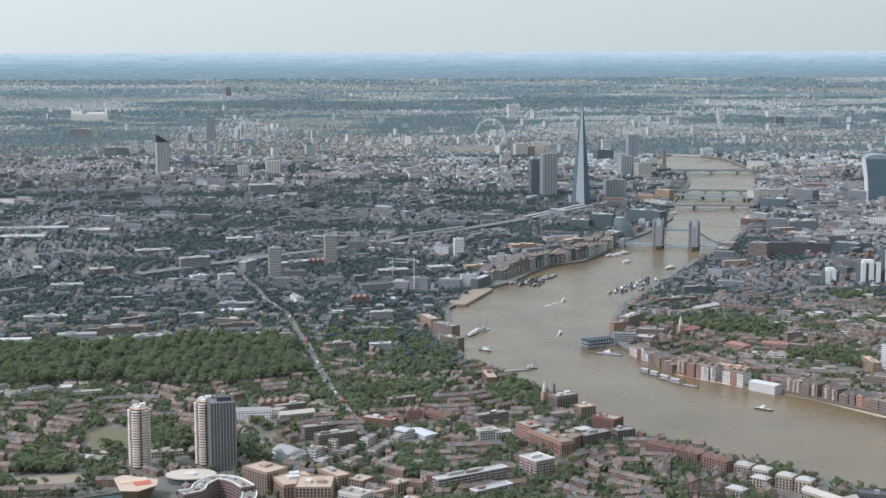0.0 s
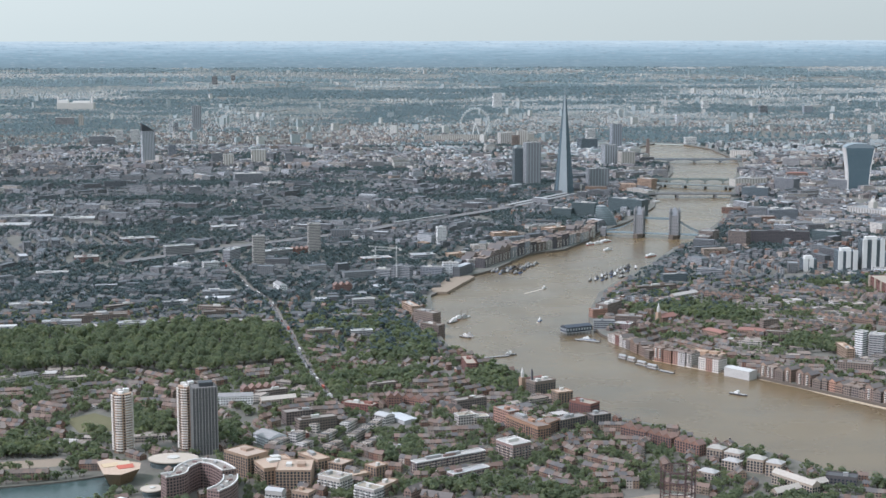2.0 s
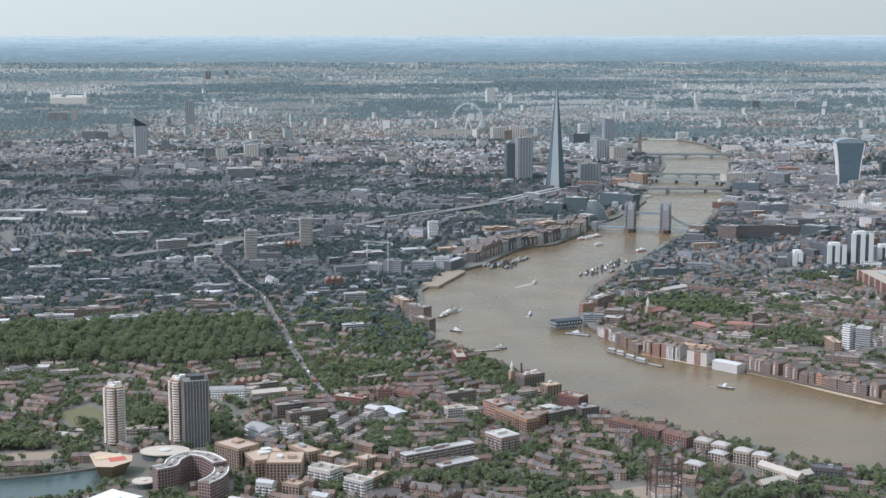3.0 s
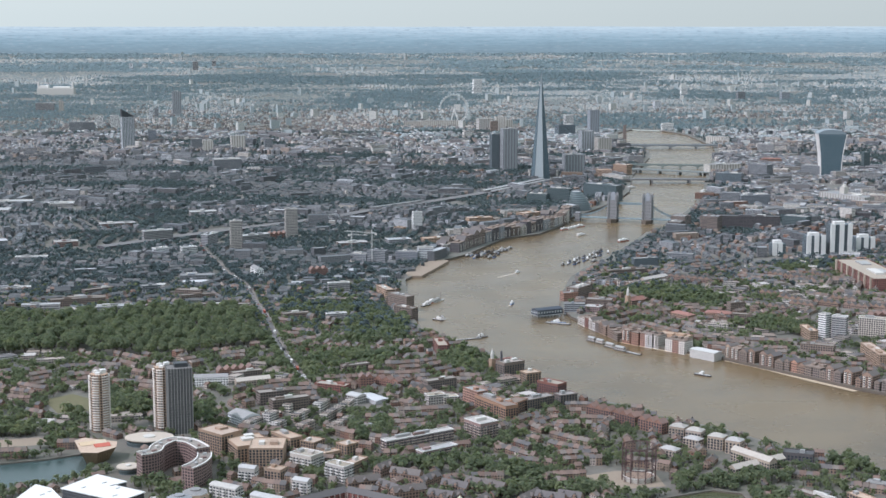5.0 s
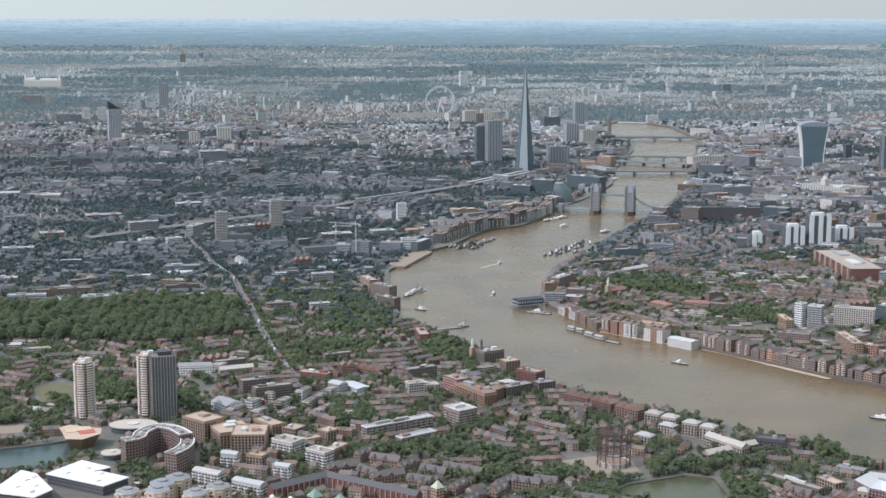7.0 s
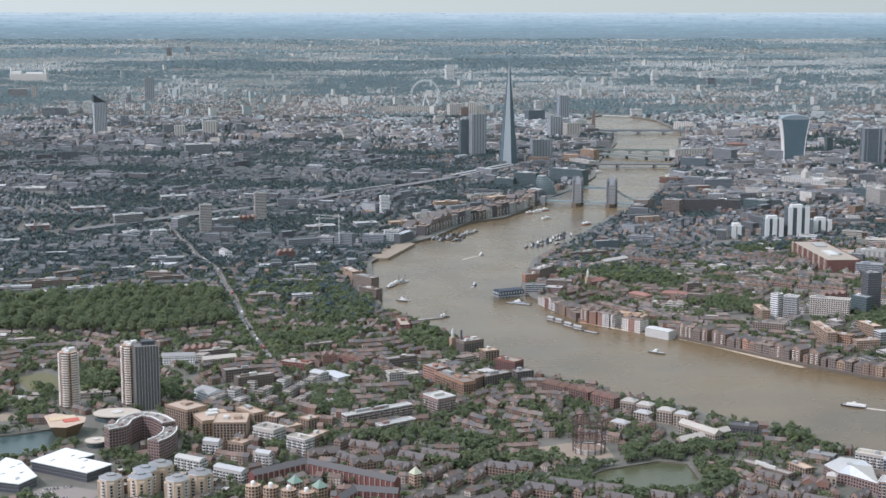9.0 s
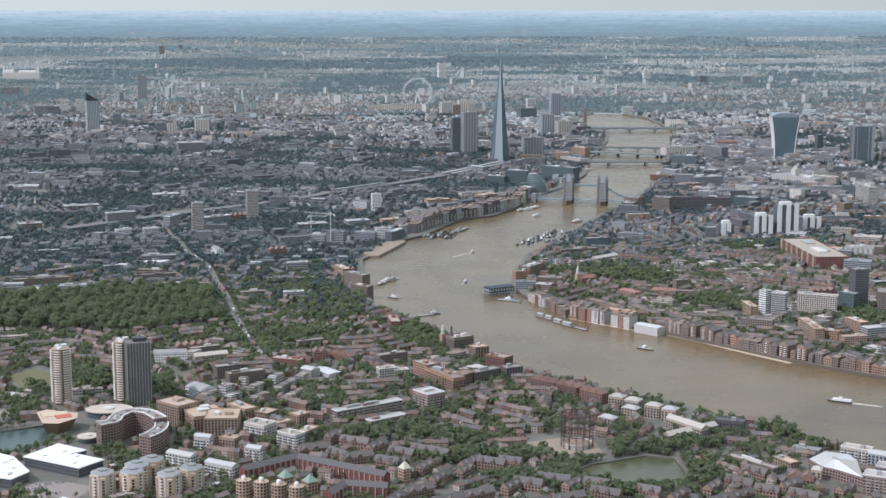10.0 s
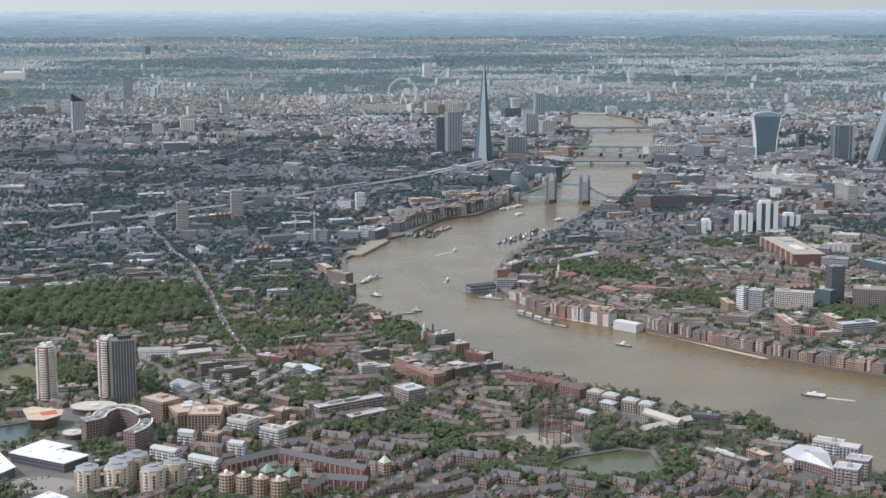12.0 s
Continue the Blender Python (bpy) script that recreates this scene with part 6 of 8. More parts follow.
# the top-heavy city tower
wt = thing("top_heavy_tower", 742, 870, LAND, "glass tower that widens upwards under a rounded top garden", "skyscraper", "", -0.12)
CLEAR.append((742, 870, 45, 30, 0))
m_blue_glass = facade("blue_green_curtain_wall", ((0.18, 0.225, 0.24),), 1.6, 4.0, (0.05, 0.95), (0.08, 0.95), (0.08, 0.12, 0.14), "object", 0.4, 0.12)
levels = [(0, 29.0), (35, 29.5), (70, 32), (105, 37), (128, 41)]
for (z0, w0), (z1, w1) in zip(levels[:-1], levels[1:]):
    h = Heap()
    tapered(h, oblong(0, 0, 2 * w0, 40 + 0.1 * z0), oblong(0, 0, 2 * w1, 40 + 0.1 * z1), z0, z1)
    part("wall", h, m_blue_glass, wt)
for s in (-1, 1):
    h = Heap()
    for (z0, w0), (z1, w1) in zip(levels[:-1], levels[1:]):
        tapered(h, oblong(s * w0, 0, 2.4, 41 + 0.1 * z0), oblong(s * w1, 0, 2.4, 41 + 0.1 * z1), z0, z1)
    part("side_rib", h, m_trim, wt, "pale louvred side")
h = Heap()
arc = [(41 * math.cos(a), 128 + 13 * math.sin(a)) for a in np.linspace(math.pi, 0, 13)]
for q in (-26, 26):
    h.add([(p, q, z) for p, z in arc], [tuple(range(13)) if q > 0 else tuple(range(12, -1, -1))])
h.add([(p, q, z) for q in (-26.5, 26.5) for p, z in arc], [(i, i + 1, i + 14, i + 13) for i in range(12)])
part("top_garden", h, plain("pale_glass_hood", (0.20, 0.24, 0.26), 0.4), wt, "rounded glazed hood")

wd = thing("wedge_tower", 1066, 760, LAND, "tall wedge-shaped glass tower with one sloping face", "skyscraper")
CLEAR.append((1066, 760, 60, 40, 0))
lo, hi = oblong(0, 0, 84, 50), [(28, -25), (42, -25), (42, 25), (28, 25)]
h = Heap()
tapered(h, lo, hi, 0, 222)
h.add([(*p, 222) for p in hi], [(0, 1, 2, 3)])
part("wall", h, WALLS["darkglass"], wd)
for q in (-26, 26):
    h = Heap()
    h.add([(-43, q, 0), (-31, q, 0), (36, q, 222), (27, q, 222)], [(0, 1, 2, 3)] if q < 0 else [(3, 2, 1, 0)])
    part("edge_frame", h, plain("grey_frame", (0.24, 0.26, 0.27), 0.5), wd, "grey sloping edge frame")
h = Heap()
tapered(h, [(-43.2, -25), (-42.5, -25), (-42.5, 25), (-43.2, 25)], [(26.8, -25), (27.5, -25), (27.5, 25), (26.8, 25)], 0, 222)
part("sloping_face", h, plain("sloping_glass", (0.17, 0.20, 0.215), 0.3), wd)

dk = building("office_tower", 950, 789, 58, 34, -0.05, 106, "darkglass", "dark glass city tower between pale corner piers", "tower")
for a in (-29, -17, 17, 29):
    h = Heap()
    h.box(a, -17.4, 0, 108, 7 if abs(a) > 20 else 2, 1.2)
    part("corner_pier", h, SOLID["grey2"], dk)
CLEAR.append((950, 789, 34, 22, 0))

# white slab towers north of the docks: dark sides between tall white end walls
for x, y, w, high, n in ((198, -560, 30, 26, 2), (270, -562, 40, 41, 2), (322, -555, 46, 62, 2), (385, -515, 40, 30, 2)):
    b = thing("slab_tower", x, y, LAND, "dark glass office slab between tall white end walls", "office tower", "white slab towers", 0.1)
    CLEAR.append((x, y, w / 2 + 5, 22, 0))
    h = Heap()
    h.ring(oblong(0, 0, w - 4, 26), 0, high - 2)
    h.cap(oblong(0, 0, w - 4, 26), high - 2.5)
    part("wall", h, WALLS["darkglass"], b)
    for k, a in enumerate((-w / 2 + 5, 1, w / 2 - 5)[: 3 if w > 36 else 2]):
        h = Heap()
        h.box(a if k else -w / 2 + 5, -13.6, 0, high, 9, 3)
        part("end_wall", h, m_white, b, "tall blank white wall")
    h = Heap()
    h.box(0, 3, high - 2.5, high + 3, w * 0.5, 12)
    part("roof_plant", h, m_trim, b)


def spire_church(x, y, high, label, turn=0.5):
    b = thing("church", x, y, LAND, label, "church", "", turn)
    CLEAR.append((x, y, 18, 10, turn))
    h, g = Heap(), Heap()
    h.ring(oblong(6, 0, 28, 13), 0, 10)
    for a in (-8, 20):
        tri = [(a, -6.5, 10), (a, 6.5, 10), (a, 0, 15)]
        h.add(tri if a > 0 else tri[::-1], [(0, 1, 2)])
    part("nave", h, WALLS["brickg"], b)
    g.add([(-8, -7, 9.7), (20, -7, 9.7), (20, 7, 9.7), (-8, 7, 9.7), (-8, 0, 15.2), (20, 0, 15.2)], [(0, 1, 5, 4), (2, 3, 4, 5)])
    part("roof", g, ROOF_MATS["redroof"], b)
    h = Heap()
    h.ring(oblong(-11, 0, 6.5, 6.5), 0, high * 0.55)
    h.cap(oblong(-11, 0, 6.5, 6.5), high * 0.55)
    tower = part("tower", h, SOLID["tan"], b)
    h = Heap()
    h.ring(disc(-11, 0, 2.4, 8), high * 0.55, high * 0.72)
    tapered(h, disc(-11, 0, 2.6, 8), disc(-11, 0, 0.1, 8), high * 0.72, high)
    part("spire", h, m_concrete, tower, "pale stone spire")


spire_church(-181, -1078, 33, "brick church with a pale stone spire among trees")
spire_church(-440, -1520, 30, "old riverside church with a slim pale spire")


# ---- cranes
def tower_crane(x, y, high, jib, turn, label):
    b = thing("tower_crane", x, y, LAND, label, "crane", "", turn)
    m = plain("crane_paint", (0.50, 0.50, 0.47), 0.5)
    h = Heap()
    for a in (-0.9, 0.9):
        for q in (-0.9, 0.9):
            h.box(a, q, 0, high, 0.24, 0.24)
    for k in range(int(high / 3)):
        h.box(0, 0, 3 * k + 1.3, 3 * k + 1.6, 2.0, 2.0)
    part("mast", h, m, b)
    h = Heap()
    for q, z in ((-0.8, high), (0.8, high), (0, high + 1.8)):
        h.box(jib * 0.36, q, z, z + 0.26, jib, 0.26)
    for k in range(int(jib / 3)):
        h.box(-jib * 0.14 + 3 * k, 0, high, high + 1.9, 0.25, 1.6)
    arm = part("jib", h, m, b, "long lattice jib")
    h = Heap()
    h.box(-jib * 0.12, 0, high - 3, high, 4, 2.4)
    part("counterweight", h, m_concrete, arm)
    h = Heap()
    tapered(h, oblong(0, 0, 1.8, 1.8), oblong(0, 0, 0.3, 0.3), high, high + 8)
    part("cat_head", h, m, b)


tower_crane(-604, -640, 60, 72, 2.6, "tall pale tower crane over a building site")
tower_crane(-644, -475, 34, 40, -0.4, "low pale tower crane over a building site")
tower_crane(-1330, 2000, 60, 60, 0.8, "far pale tower crane above a site")
tower_crane(735, 912, 150, 50, 0.6, "pale city crane beside the tall tower")
tower_crane(765, 915, 152, 50, 2.4, "pale city crane beside the tall tower")


# ---- boats and landing stages
m_hull = plain("dark_hull_paint", (0.06, 0.06, 0.065), 0.5)
m_deck = plain("grey_deck", (0.34, 0.33, 0.31), 0.8)
m_blue = plain("blue_boat_paint", (0.08, 0.16, 0.34), 0.45)
m_red = plain("faded_red_paint", (0.36, 0.10, 0.07), 0.6)


def boat(name, x, y, length, turn, label, hull=None, cabin=0.45, tall=3.0, upper=None, wake=0.0):
    b = thing(name, x, y, 0, label, "boat", "boats on the river", turn)
    w = length * (0.22 if length < 40 else 0.17)
    plan = [(-length / 2, -w / 2), (length * 0.28, -w / 2), (length / 2, 0), (length * 0.28, w / 2), (-length / 2, w / 2)]
    h = Heap()
    tapered(h, [(p * 0.94, q * 0.8) for p, q in plan], plan, -0.6, 1.8)
    part("hull", h, hull or m_hull, b)
    h = Heap()
    h.cap(plan, 1.7)
    part("deck", h, m_deck, b)
    if cabin:
        h = Heap()
        h.ring(oblong(-length * 0.12, 0, length * cabin, w * 0.72), 1.7, 1.7 + tall)
        h.cap(oblong(-length * 0.12, 0, length * cabin, w * 0.72), 1.7 + tall)
        cabin_part = part("cabin", h, upper or m_white, b)
        h = Heap()
        h.box(-length * 0.05, 0, 1.7 + tall, 3.6 + tall, length * 0.14, w * 0.5)
        part("wheelhouse", h, upper or m_white, cabin_part)
    if name == "moored_vessel":
        h = Heap()
        h.box(length * 0.2, 0, 1.7, 9.0 + length * 0.2, 0.4, 0.4)
        part("mast", h, m_bark, b)
    if wake:
        h = Heap()
        pts = [(-length / 2 - wake * t, (w * 0.5 + wake * 0.05 * t) * (1 - t * 0.6)) for t in np.linspace(0, 1, 8)]
        for (a, q), (c, r) in zip(pts[:-1], pts[1:]):
            h.add([(a, -q, 0.05), (c, -r, 0.05), (c, r, 0.05), (a, q, 0.05)], [(3, 2, 1, 0)])
        part("wake", h, plain("foam", (0.42, 0.37, 0.30), 0.8, grain=3, amount=0.6), b, "white foam trail on the water")
    return b


boat("river_ferry", 4, -1843, 30, 2.6, "white passenger ferry under way with a foam trail", m_hull, 0.75, 2.4, m_trim, wake=36)
boat("river_launch", -334, -721, 16, 0.9, "fast white launch with a foam trail", m_white, 0.4, 2.0, wake=60)
boat("river_launch", -375, -1033, 17, 1.2, "blue and white passenger launch", m_blue, 0.6, 2.6, wake=14)
boat("cargo_barge", -171, -1553, 26, -0.75, "low dark motor barge with a small wheelhouse", m_hull, 0.2, 2.2)
for x, y, n, turn, hull in ((-508, -1017, 34, 0.9, m_red), (-496, -1002, 36, 0.9, m_white), (-517, -1040, 26, 0.9, m_hull), (-505, -1012, 30, 0.9, m_hull), (-505, -1162, 22, 2.4, m_hull), (-498, -1155, 18, 2.4, m_white)):
    boat("moored_vessel", x, y, n, turn, "moored working vessel with low upperworks", hull, 0.4, 3.0, m_deck if hull is m_white else m_trim)
for i, (x, y) in enumerate(((-412, -523), (-394, -536), (-376, -488), (-358, -464), (-337, -440), (-320, -428), (-361, -538), (-384, -508), (-366, -505), (-345, -470), (-400, -545), (-350, -500), (-330, -455), (-375, -525), (-405, -515), (-386, -522), (-368, -480), (-352, -484), (-392, -500), (-340, -462), (-370, -545), (-383, -490))):
    boat("house_boat", x, y, 20 + (i * 7) % 14, 0.9 + 0.15 * (i % 4), "moored houseboat barge with a low cabin", (m_hull, m_bark, m_blue, m_hull)[i % 4], 0.6, 2.4, (m_deck, m_hull, m_plant, m_bark, m_deck)[i % 5])
for i, (x, y) in enumerate(((-238, -638), (-222, -612), (-210, -592), (-199, -571), (-185, -552), (-172, -536), (-158, -505), (-140, -476), (-128, -490), (-172, -600), (-190, -590), (-160, -540), (-204, -612), (-214, -628), (-182, -572), (-165, -552), (-148, -520), (-228, -630), (-150, -492))):
    boat("moored_vessel", x, y, 16 + (i * 5) % 12, 1.0 + 0.2 * (i % 3), "small moored craft at a landing stage", (m_hull, m_blue, m_hull)[i % 3], 0.5, 2.4, (m_deck, m_hull, m_white)[i % 3])
for i, (x, y) in enumerate(((-171, -154), (-152, -140), (-131, -110), (-146, -245), (-69, -334), (304, 566), (292, 522), (125, 668))):
    boat("pleasure_boat", x, y, 26 + (i * 5) % 12, 0.7, "white pleasure boat at its pier", m_white if i % 2 else m_red, 0.7, 3.0)


def pontoon(name, x, y, length, wide, turn, label, roofed=0.0):
    b = thing(name, x, y, 0, label, "landing stage", "landing stages", turn)
    h = Heap()
    h.box(0, 0, -0.5, 1.2, length, wide)
    part("float", h, m_hull, b)
    h = Heap()
    h.box(0, 0, 1.2, 1.5, length - 0.6, wide - 0.6)
    part("deck", h, m_deck, b)
    if roofed:
        h = Heap()
        h.ring(oblong(0, 0, length * roofed, wide * 0.7), 1.5, 5.2)
        hut = part("cabin", h, WALLS["white"], b)
        h = Heap()
        h.gable(0, 0, 5.2, 5.25, 6.8, length * roofed, wide * 0.75, 0, 0, 0)
        part("roof", h, m_plant, hut)
    for a in (-length / 2, length / 2):
        h = Heap()
        h.ring(disc(a, wide / 2 + 0.5, 0.5, 8), -2, 6)
        h.cap(disc(a, wide / 2 + 0.5, 0.5, 8), 6)
        part("pile", h, m_bark, b)


pontoon("landing_stage", -286, -1328, 16, 7, -0.9, "floating police stage with white cabins", 0.8)
pontoon("landing_stage", -276, -1345, 16, 7, -0.9, "floating police stage with white cabins", 0.8)
pontoon("landing_stage", -266, -1372, 22, 7, -1.0, "floating police stage with white cabins", 0.7)
pontoon("landing_stage", -255, -1394, 20, 7, -0.9, "floating police stage with white cabins", 0.8)
pontoon("landing_stage", -240, -1417, 26, 5, -0.95, "bare floating stage on piles")
pontoon("landing_stage", -320, -1200, 40, 6, -0.5, "bare floating stage with small boats")
pontoon("landing_stage", -468, -1310, 44, 4, 0.35, "bare jetty reaching into the river")
boat("moored_vessel", -445, -1295, 18, 0.2, "white workboat at the jetty end", m_hull, 0.4, 3.0)
boat("moored_vessel", -318, -1192, 24, -0.4, "blue police launch at a stage", m_blue, 0.4, 2.4)

# the timber jetty below the wharves and a mooring dolphin off the south bank
ja, jc = (150, -1796), (300, -1918)
jl, jt = math.dist(ja, jc), math.atan2(jc[1] - ja[1], jc[0] - ja[0])
jy = thing("timber_jetty", (ja[0] + jc[0]) / 2, (ja[1] + jc[1]) / 2, 0, "long dark timber jetty on piles below the wharves", "jetty", "", jt)
h = Heap()
h.box(0, 0, 3.6, 4.3, jl, 6)
part("deck", h, m_bark, jy)
for k in range(int(jl / 8)):
    h = Heap()
    h.box(-jl / 2 + 4 + 8 * k, -2.6, -2, 3.6, 0.9, 0.9)
    part("pile", h, m_hull, jy)
md = thing("mooring_dolphin", -108, -1965, 0, "dark timber mooring dolphin standing in the river", "dolphin")
for k in range(5):
    h = Heap()
    tapered(h, disc(3.0 * math.cos(k * 1.256), 3.0 * math.sin(k * 1.256), 0.7, 6), disc(2.0 * math.cos(k * 1.256), 2.0 * math.sin(k * 1.256), 0.6, 6), -2, 6.0)
    part("pile", h, m_hull, md)
h = Heap()
h.box(0, 0, 5.6, 6.6, 6, 6)
part("cap", h, m_bark, md)

# the blue boatyard hall on piles
pb = thing("boatyard_hall", -330, -1142, 0, "dark blue boatyard hall standing on piles in the river", "boathouse", "", 0.42)
h = Heap()
h.ring(oblong(0, 0, 46, 20), 5, 13)
part("wall", h, facade("blue_grey_boards", ((0.045, 0.055, 0.07),), 5.0, 8.0, (0.25, 0.75), (0.3, 0.75), (0.46, 0.48, 0.48), "object"), pb)
h = Heap()
h.gable(0, 0, 12.9, 13, 15.5, 46, 20, 0, 0, 0)
part("roof", h, plain("blue_grey_sheet", (0.055, 0.065, 0.08), 0.85), pb)
h = Heap()
h.box(0, 0, 4.2, 5, 48, 22)
part("deck", h, m_deck, pb)
for i in range(8):
    for q in (-9, 9):
        h = Heap()
        h.box(-21 + 6 * i, q, -2, 4.2, 0.8, 0.8)
        part("pile", h, m_bark, pb)

# the sandy building quay and the shingle foreshore
h = Heap()
quay = [(-545, -706), (-506, -620), (-468, -587), (-455, -605), (-515, -775), (-540, -775)]
h.ring(quay[::-1], -1, 4.6)
h.cap(quay[::-1], 4.6)
for f in h.faces[-1:]:
    f.reverse()
piece("building_quay", h, [m_bare], "bare sandy building plot behind a dark river wall", "quay", kind="structure")
h = Heap()
for line, w in (([(-120, -1466), (-84, -1512), (-36, -1590), (4, -1648)], 9), ([(-245, -1342), (-190, -1404), (-150, -1440)], 6)):
    left, right = ribbon(line, w)
    strip_top(h, left, right, 0.35)
piece("foreshore", h, [m_sand], "narrow strip of pale shingle at low water", "beach", kind="structure")

# railway viaduct towards the terminus, with pale train roofs
RAIL = [(-1150, -420), (-950, -220), (-703, 7), (-601, 141), (-468, 285), (-330, 450), (-189, 647), (-95, 800)]
left, right = ribbon(smooth(RAIL, 4), 30)
h = Heap()
strip_walls(h, left, right, LAND, 10.5)
strip_top(h, left, right, 10.4, 1)
piece("railway_viaduct", h, [WALLS["darkb"], m_road], "long brown brick railway viaduct", "viaduct", kind="structure")
for a, c, w in (((-600, 150), (-470, 292), 7), ((-700, 16), (-682, 36), 7), ((-300, 500), (-110, 790), 14), ((-280, 485), (-90, 770), 10)):
    lx, turn = math.dist(a, c), math.atan2(c[1] - a[1], c[0] - a[0])
    b = thing("platform_canopy", (a[0] + c[0]) / 2, (a[1] + c[1]) / 2, 10.4, "long pale platform canopy on the viaduct", "canopy", "", turn)
    h = Heap()
    h.box(0, 0, 4.2, 5.0, lx, w)
    part("roof", h, m_plant, b)
    for k in range(int(lx / 14)):
        h = Heap()
        h.box(-lx / 2 + 7 + 14 * k, 0, 0, 4.2, 0.5, 0.5)
        part("post", h, m_dark_metal, b)

# long sheds and depots further off
for x, y, lx, ly, turn in ((-1531, 345, 165, 34, 0.12), (-1380, 300, 84, 40, 0.1), (-1520, 180, 104, 44, 0.06), (-1260, -560, 60, 18, 0.1), (-1140, -1060, 60, 12, 0.1), (-1225, -900, 70, 14, 0.15)):
    CLEAR.append((x, y, lx / 2, ly / 2, turn))
    building("depot_shed", x, y, lx, ly, turn, 9, "slabw", "long low depot with a pale roof", "shed")
ps = thing("power_station", -2435, 5700, LAND, "far pale brick power station wrapped in white sheeting", "power station")
CLEAR.append((-2435, 5700, 130, 60, 0))
h = Heap()
h.box(0, 0, 0, 42, 215, 70)
part("turbine_hall", h, m_concrete, ps)
for a in (-70, 10, 60):
    h = Heap()
    h.box(a, 0, 42, 52 + 6 * (a < 0), 50, 50)
    part("boiler_house", h, m_trim, ps)
for a in (-100, 100):
    h = Heap()
    h.ring(disc(a, -20, 6, 14), 0, 78)
    part("chimney", h, m_trim, ps)
tc = thing("gallery_chimney", 364, 2188, LAND, "square brown brick chimney of a riverside gallery", "chimney")
h = Heap()
tapered(h, oblong(0, 0, 13, 13), oblong(0, 0, 10, 10), 0, 62)
h.cap(oblong(0, 0, 10, 10), 62)
part("shaft", h, SOLID["brownb"], tc)
for x, y, lx, ly, high, tone in ((-290, 2990, 170, 30, 26, "stone"), (-400, 3010, 90, 26, 22, "stone"), (-60, 2700, 40, 40, 60, "stone"), (-90, 2650, 30, 30, 46, "brownb")):
    CLEAR.append((x, y, lx / 2, ly / 2, 0))
    building("county_hall", x, y, lx, ly, 0.05, high, tone, "long pale stone hall by the far river bend", "hall")


# ---- the row of old wharves along the north shore: narrow fronts with loggias
profile = [(0.0, 0.0)]
for k in range(5):
    z = 0.1 + 2.9 * k
    profile += [(-0.2, z), (-1.65, z), (-1.65, z + 1.0), (-0.2, z + 1.0)]
profile += [(-0.2, 13.6), (0.0, 13.6)]
n_p = len(profile)
loggia = Heap()
loggia.add([(-1.45, q, z) for q, z in profile] + [(1.45, q, z) for q, z in profile],
           [(i, i + n_p, (i + 1) % n_p + n_p, (i + 1) % n_p) for i in range(n_p)] + [tuple(range(n_p)), tuple(range(2 * n_p - 1, n_p - 1, -1))])
LOGGIA = loggia.mesh("loggia", m_cream)
glazing = Heap()
glazing.box(0, -0.24, 0.15, 13.5, 2.5, 0.3)
GLAZING = glazing.mesh("glazing", m_pane)
SHORE = [(-118, -1462), (-82, -1510), (-30, -1580), (9, -1636), (80, -1713), (130, -1760), (320, -1915)]


def wharf(x, y, w, turn, high, style, kind):
    deep = 20
    b = thing("wharf_building", x, y, LAND, {"gable": "brown brick wharf front with a steep gable and loggias", "flat": "brick wharf building with a flat roof and loggias"}[kind], "warehouse", "old wharves along the river", turn)
    CLEAR.append((x, y, w / 2, deep / 2 + 1, turn))
    h, g = Heap(), Heap()
    h.ring(oblong(0, 0, w, deep), -6.4, high, shift=rng_w.uniform(0, 9))
    if kind == "gable":
        for yy, order in ((-deep / 2, (0, 1, 2)), (deep / 2, (1, 0, 2))):
            h.add([(-w / 2, yy, high), (w / 2, yy, high), (0, yy, high + w * 0.32)], [order])
        oy = deep / 2 + 0.3
        g.add([(-w / 2 - 0.2, -oy, high - 0.1), (0, -oy, high + w * 0.32 + 0.1), (0, oy, high + w * 0.32 + 0.1), (-w / 2 - 0.2, oy, high - 0.1), (w / 2 + 0.2, oy, high - 0.1), (w / 2 + 0.2, -oy, high - 0.1)], [(3, 2, 1, 0), (1, 2, 4, 5)])
    else:
        g.box(0, 0, high, high + 0.6, w + 0.4, deep + 0.4)
        g.box(w * 0.1, 2, high + 0.6, high + 3.2, w * 0.5, 7)
    part("wall", h, WALLS[style], b)
    part("roof", g, ROOF_MATS["brickg" if kind == "gable" else "orange"], b)
    for a in ((-0.25, 0.25) if w > 13 else (0.0,)) if high > 15 and rng_w.random() < 0.75 else ():
        stack = part("loggia", LOGGIA, None, b, "stack of pale balconies", (a * w, -deep / 2, 2.0))
        part("glazing", GLAZING, None, stack)


rng_w = random.Random(21)
MIXED = ("brickg", "brownb", "pinkb", "brickg", "brickg", "tan", "brownb")
LOW, TALL = (8, 9, 10, 11, 12), (10, 11, 13, 14, 16, 17)
ROWS = [(a, c, TALL, MIXED if c[0] < 120 else ("tan", "brickg", "tan", "orange"), ("gable", "gable", "flat")) for a, c in zip(SHORE[:-1], SHORE[1:])]
ROWS += [((-284, -1200), (-262, -1270), LOW, ("redwall", "whiteb", "brownb", "brickg"), ("flat", "gable")), ((-262, -1272), (-243, -1338), LOW, ("brownb", "brickg"), ("flat", "gable")),
         ((-241, -1341), (-190, -1397), (15, 16, 16), ("pinkb", "pinkb", "whiteb"), ("flat",)), ((-189, -1399), (-166, -1424), (14, 15), ("whiteb", "pinkb"), ("flat",))]
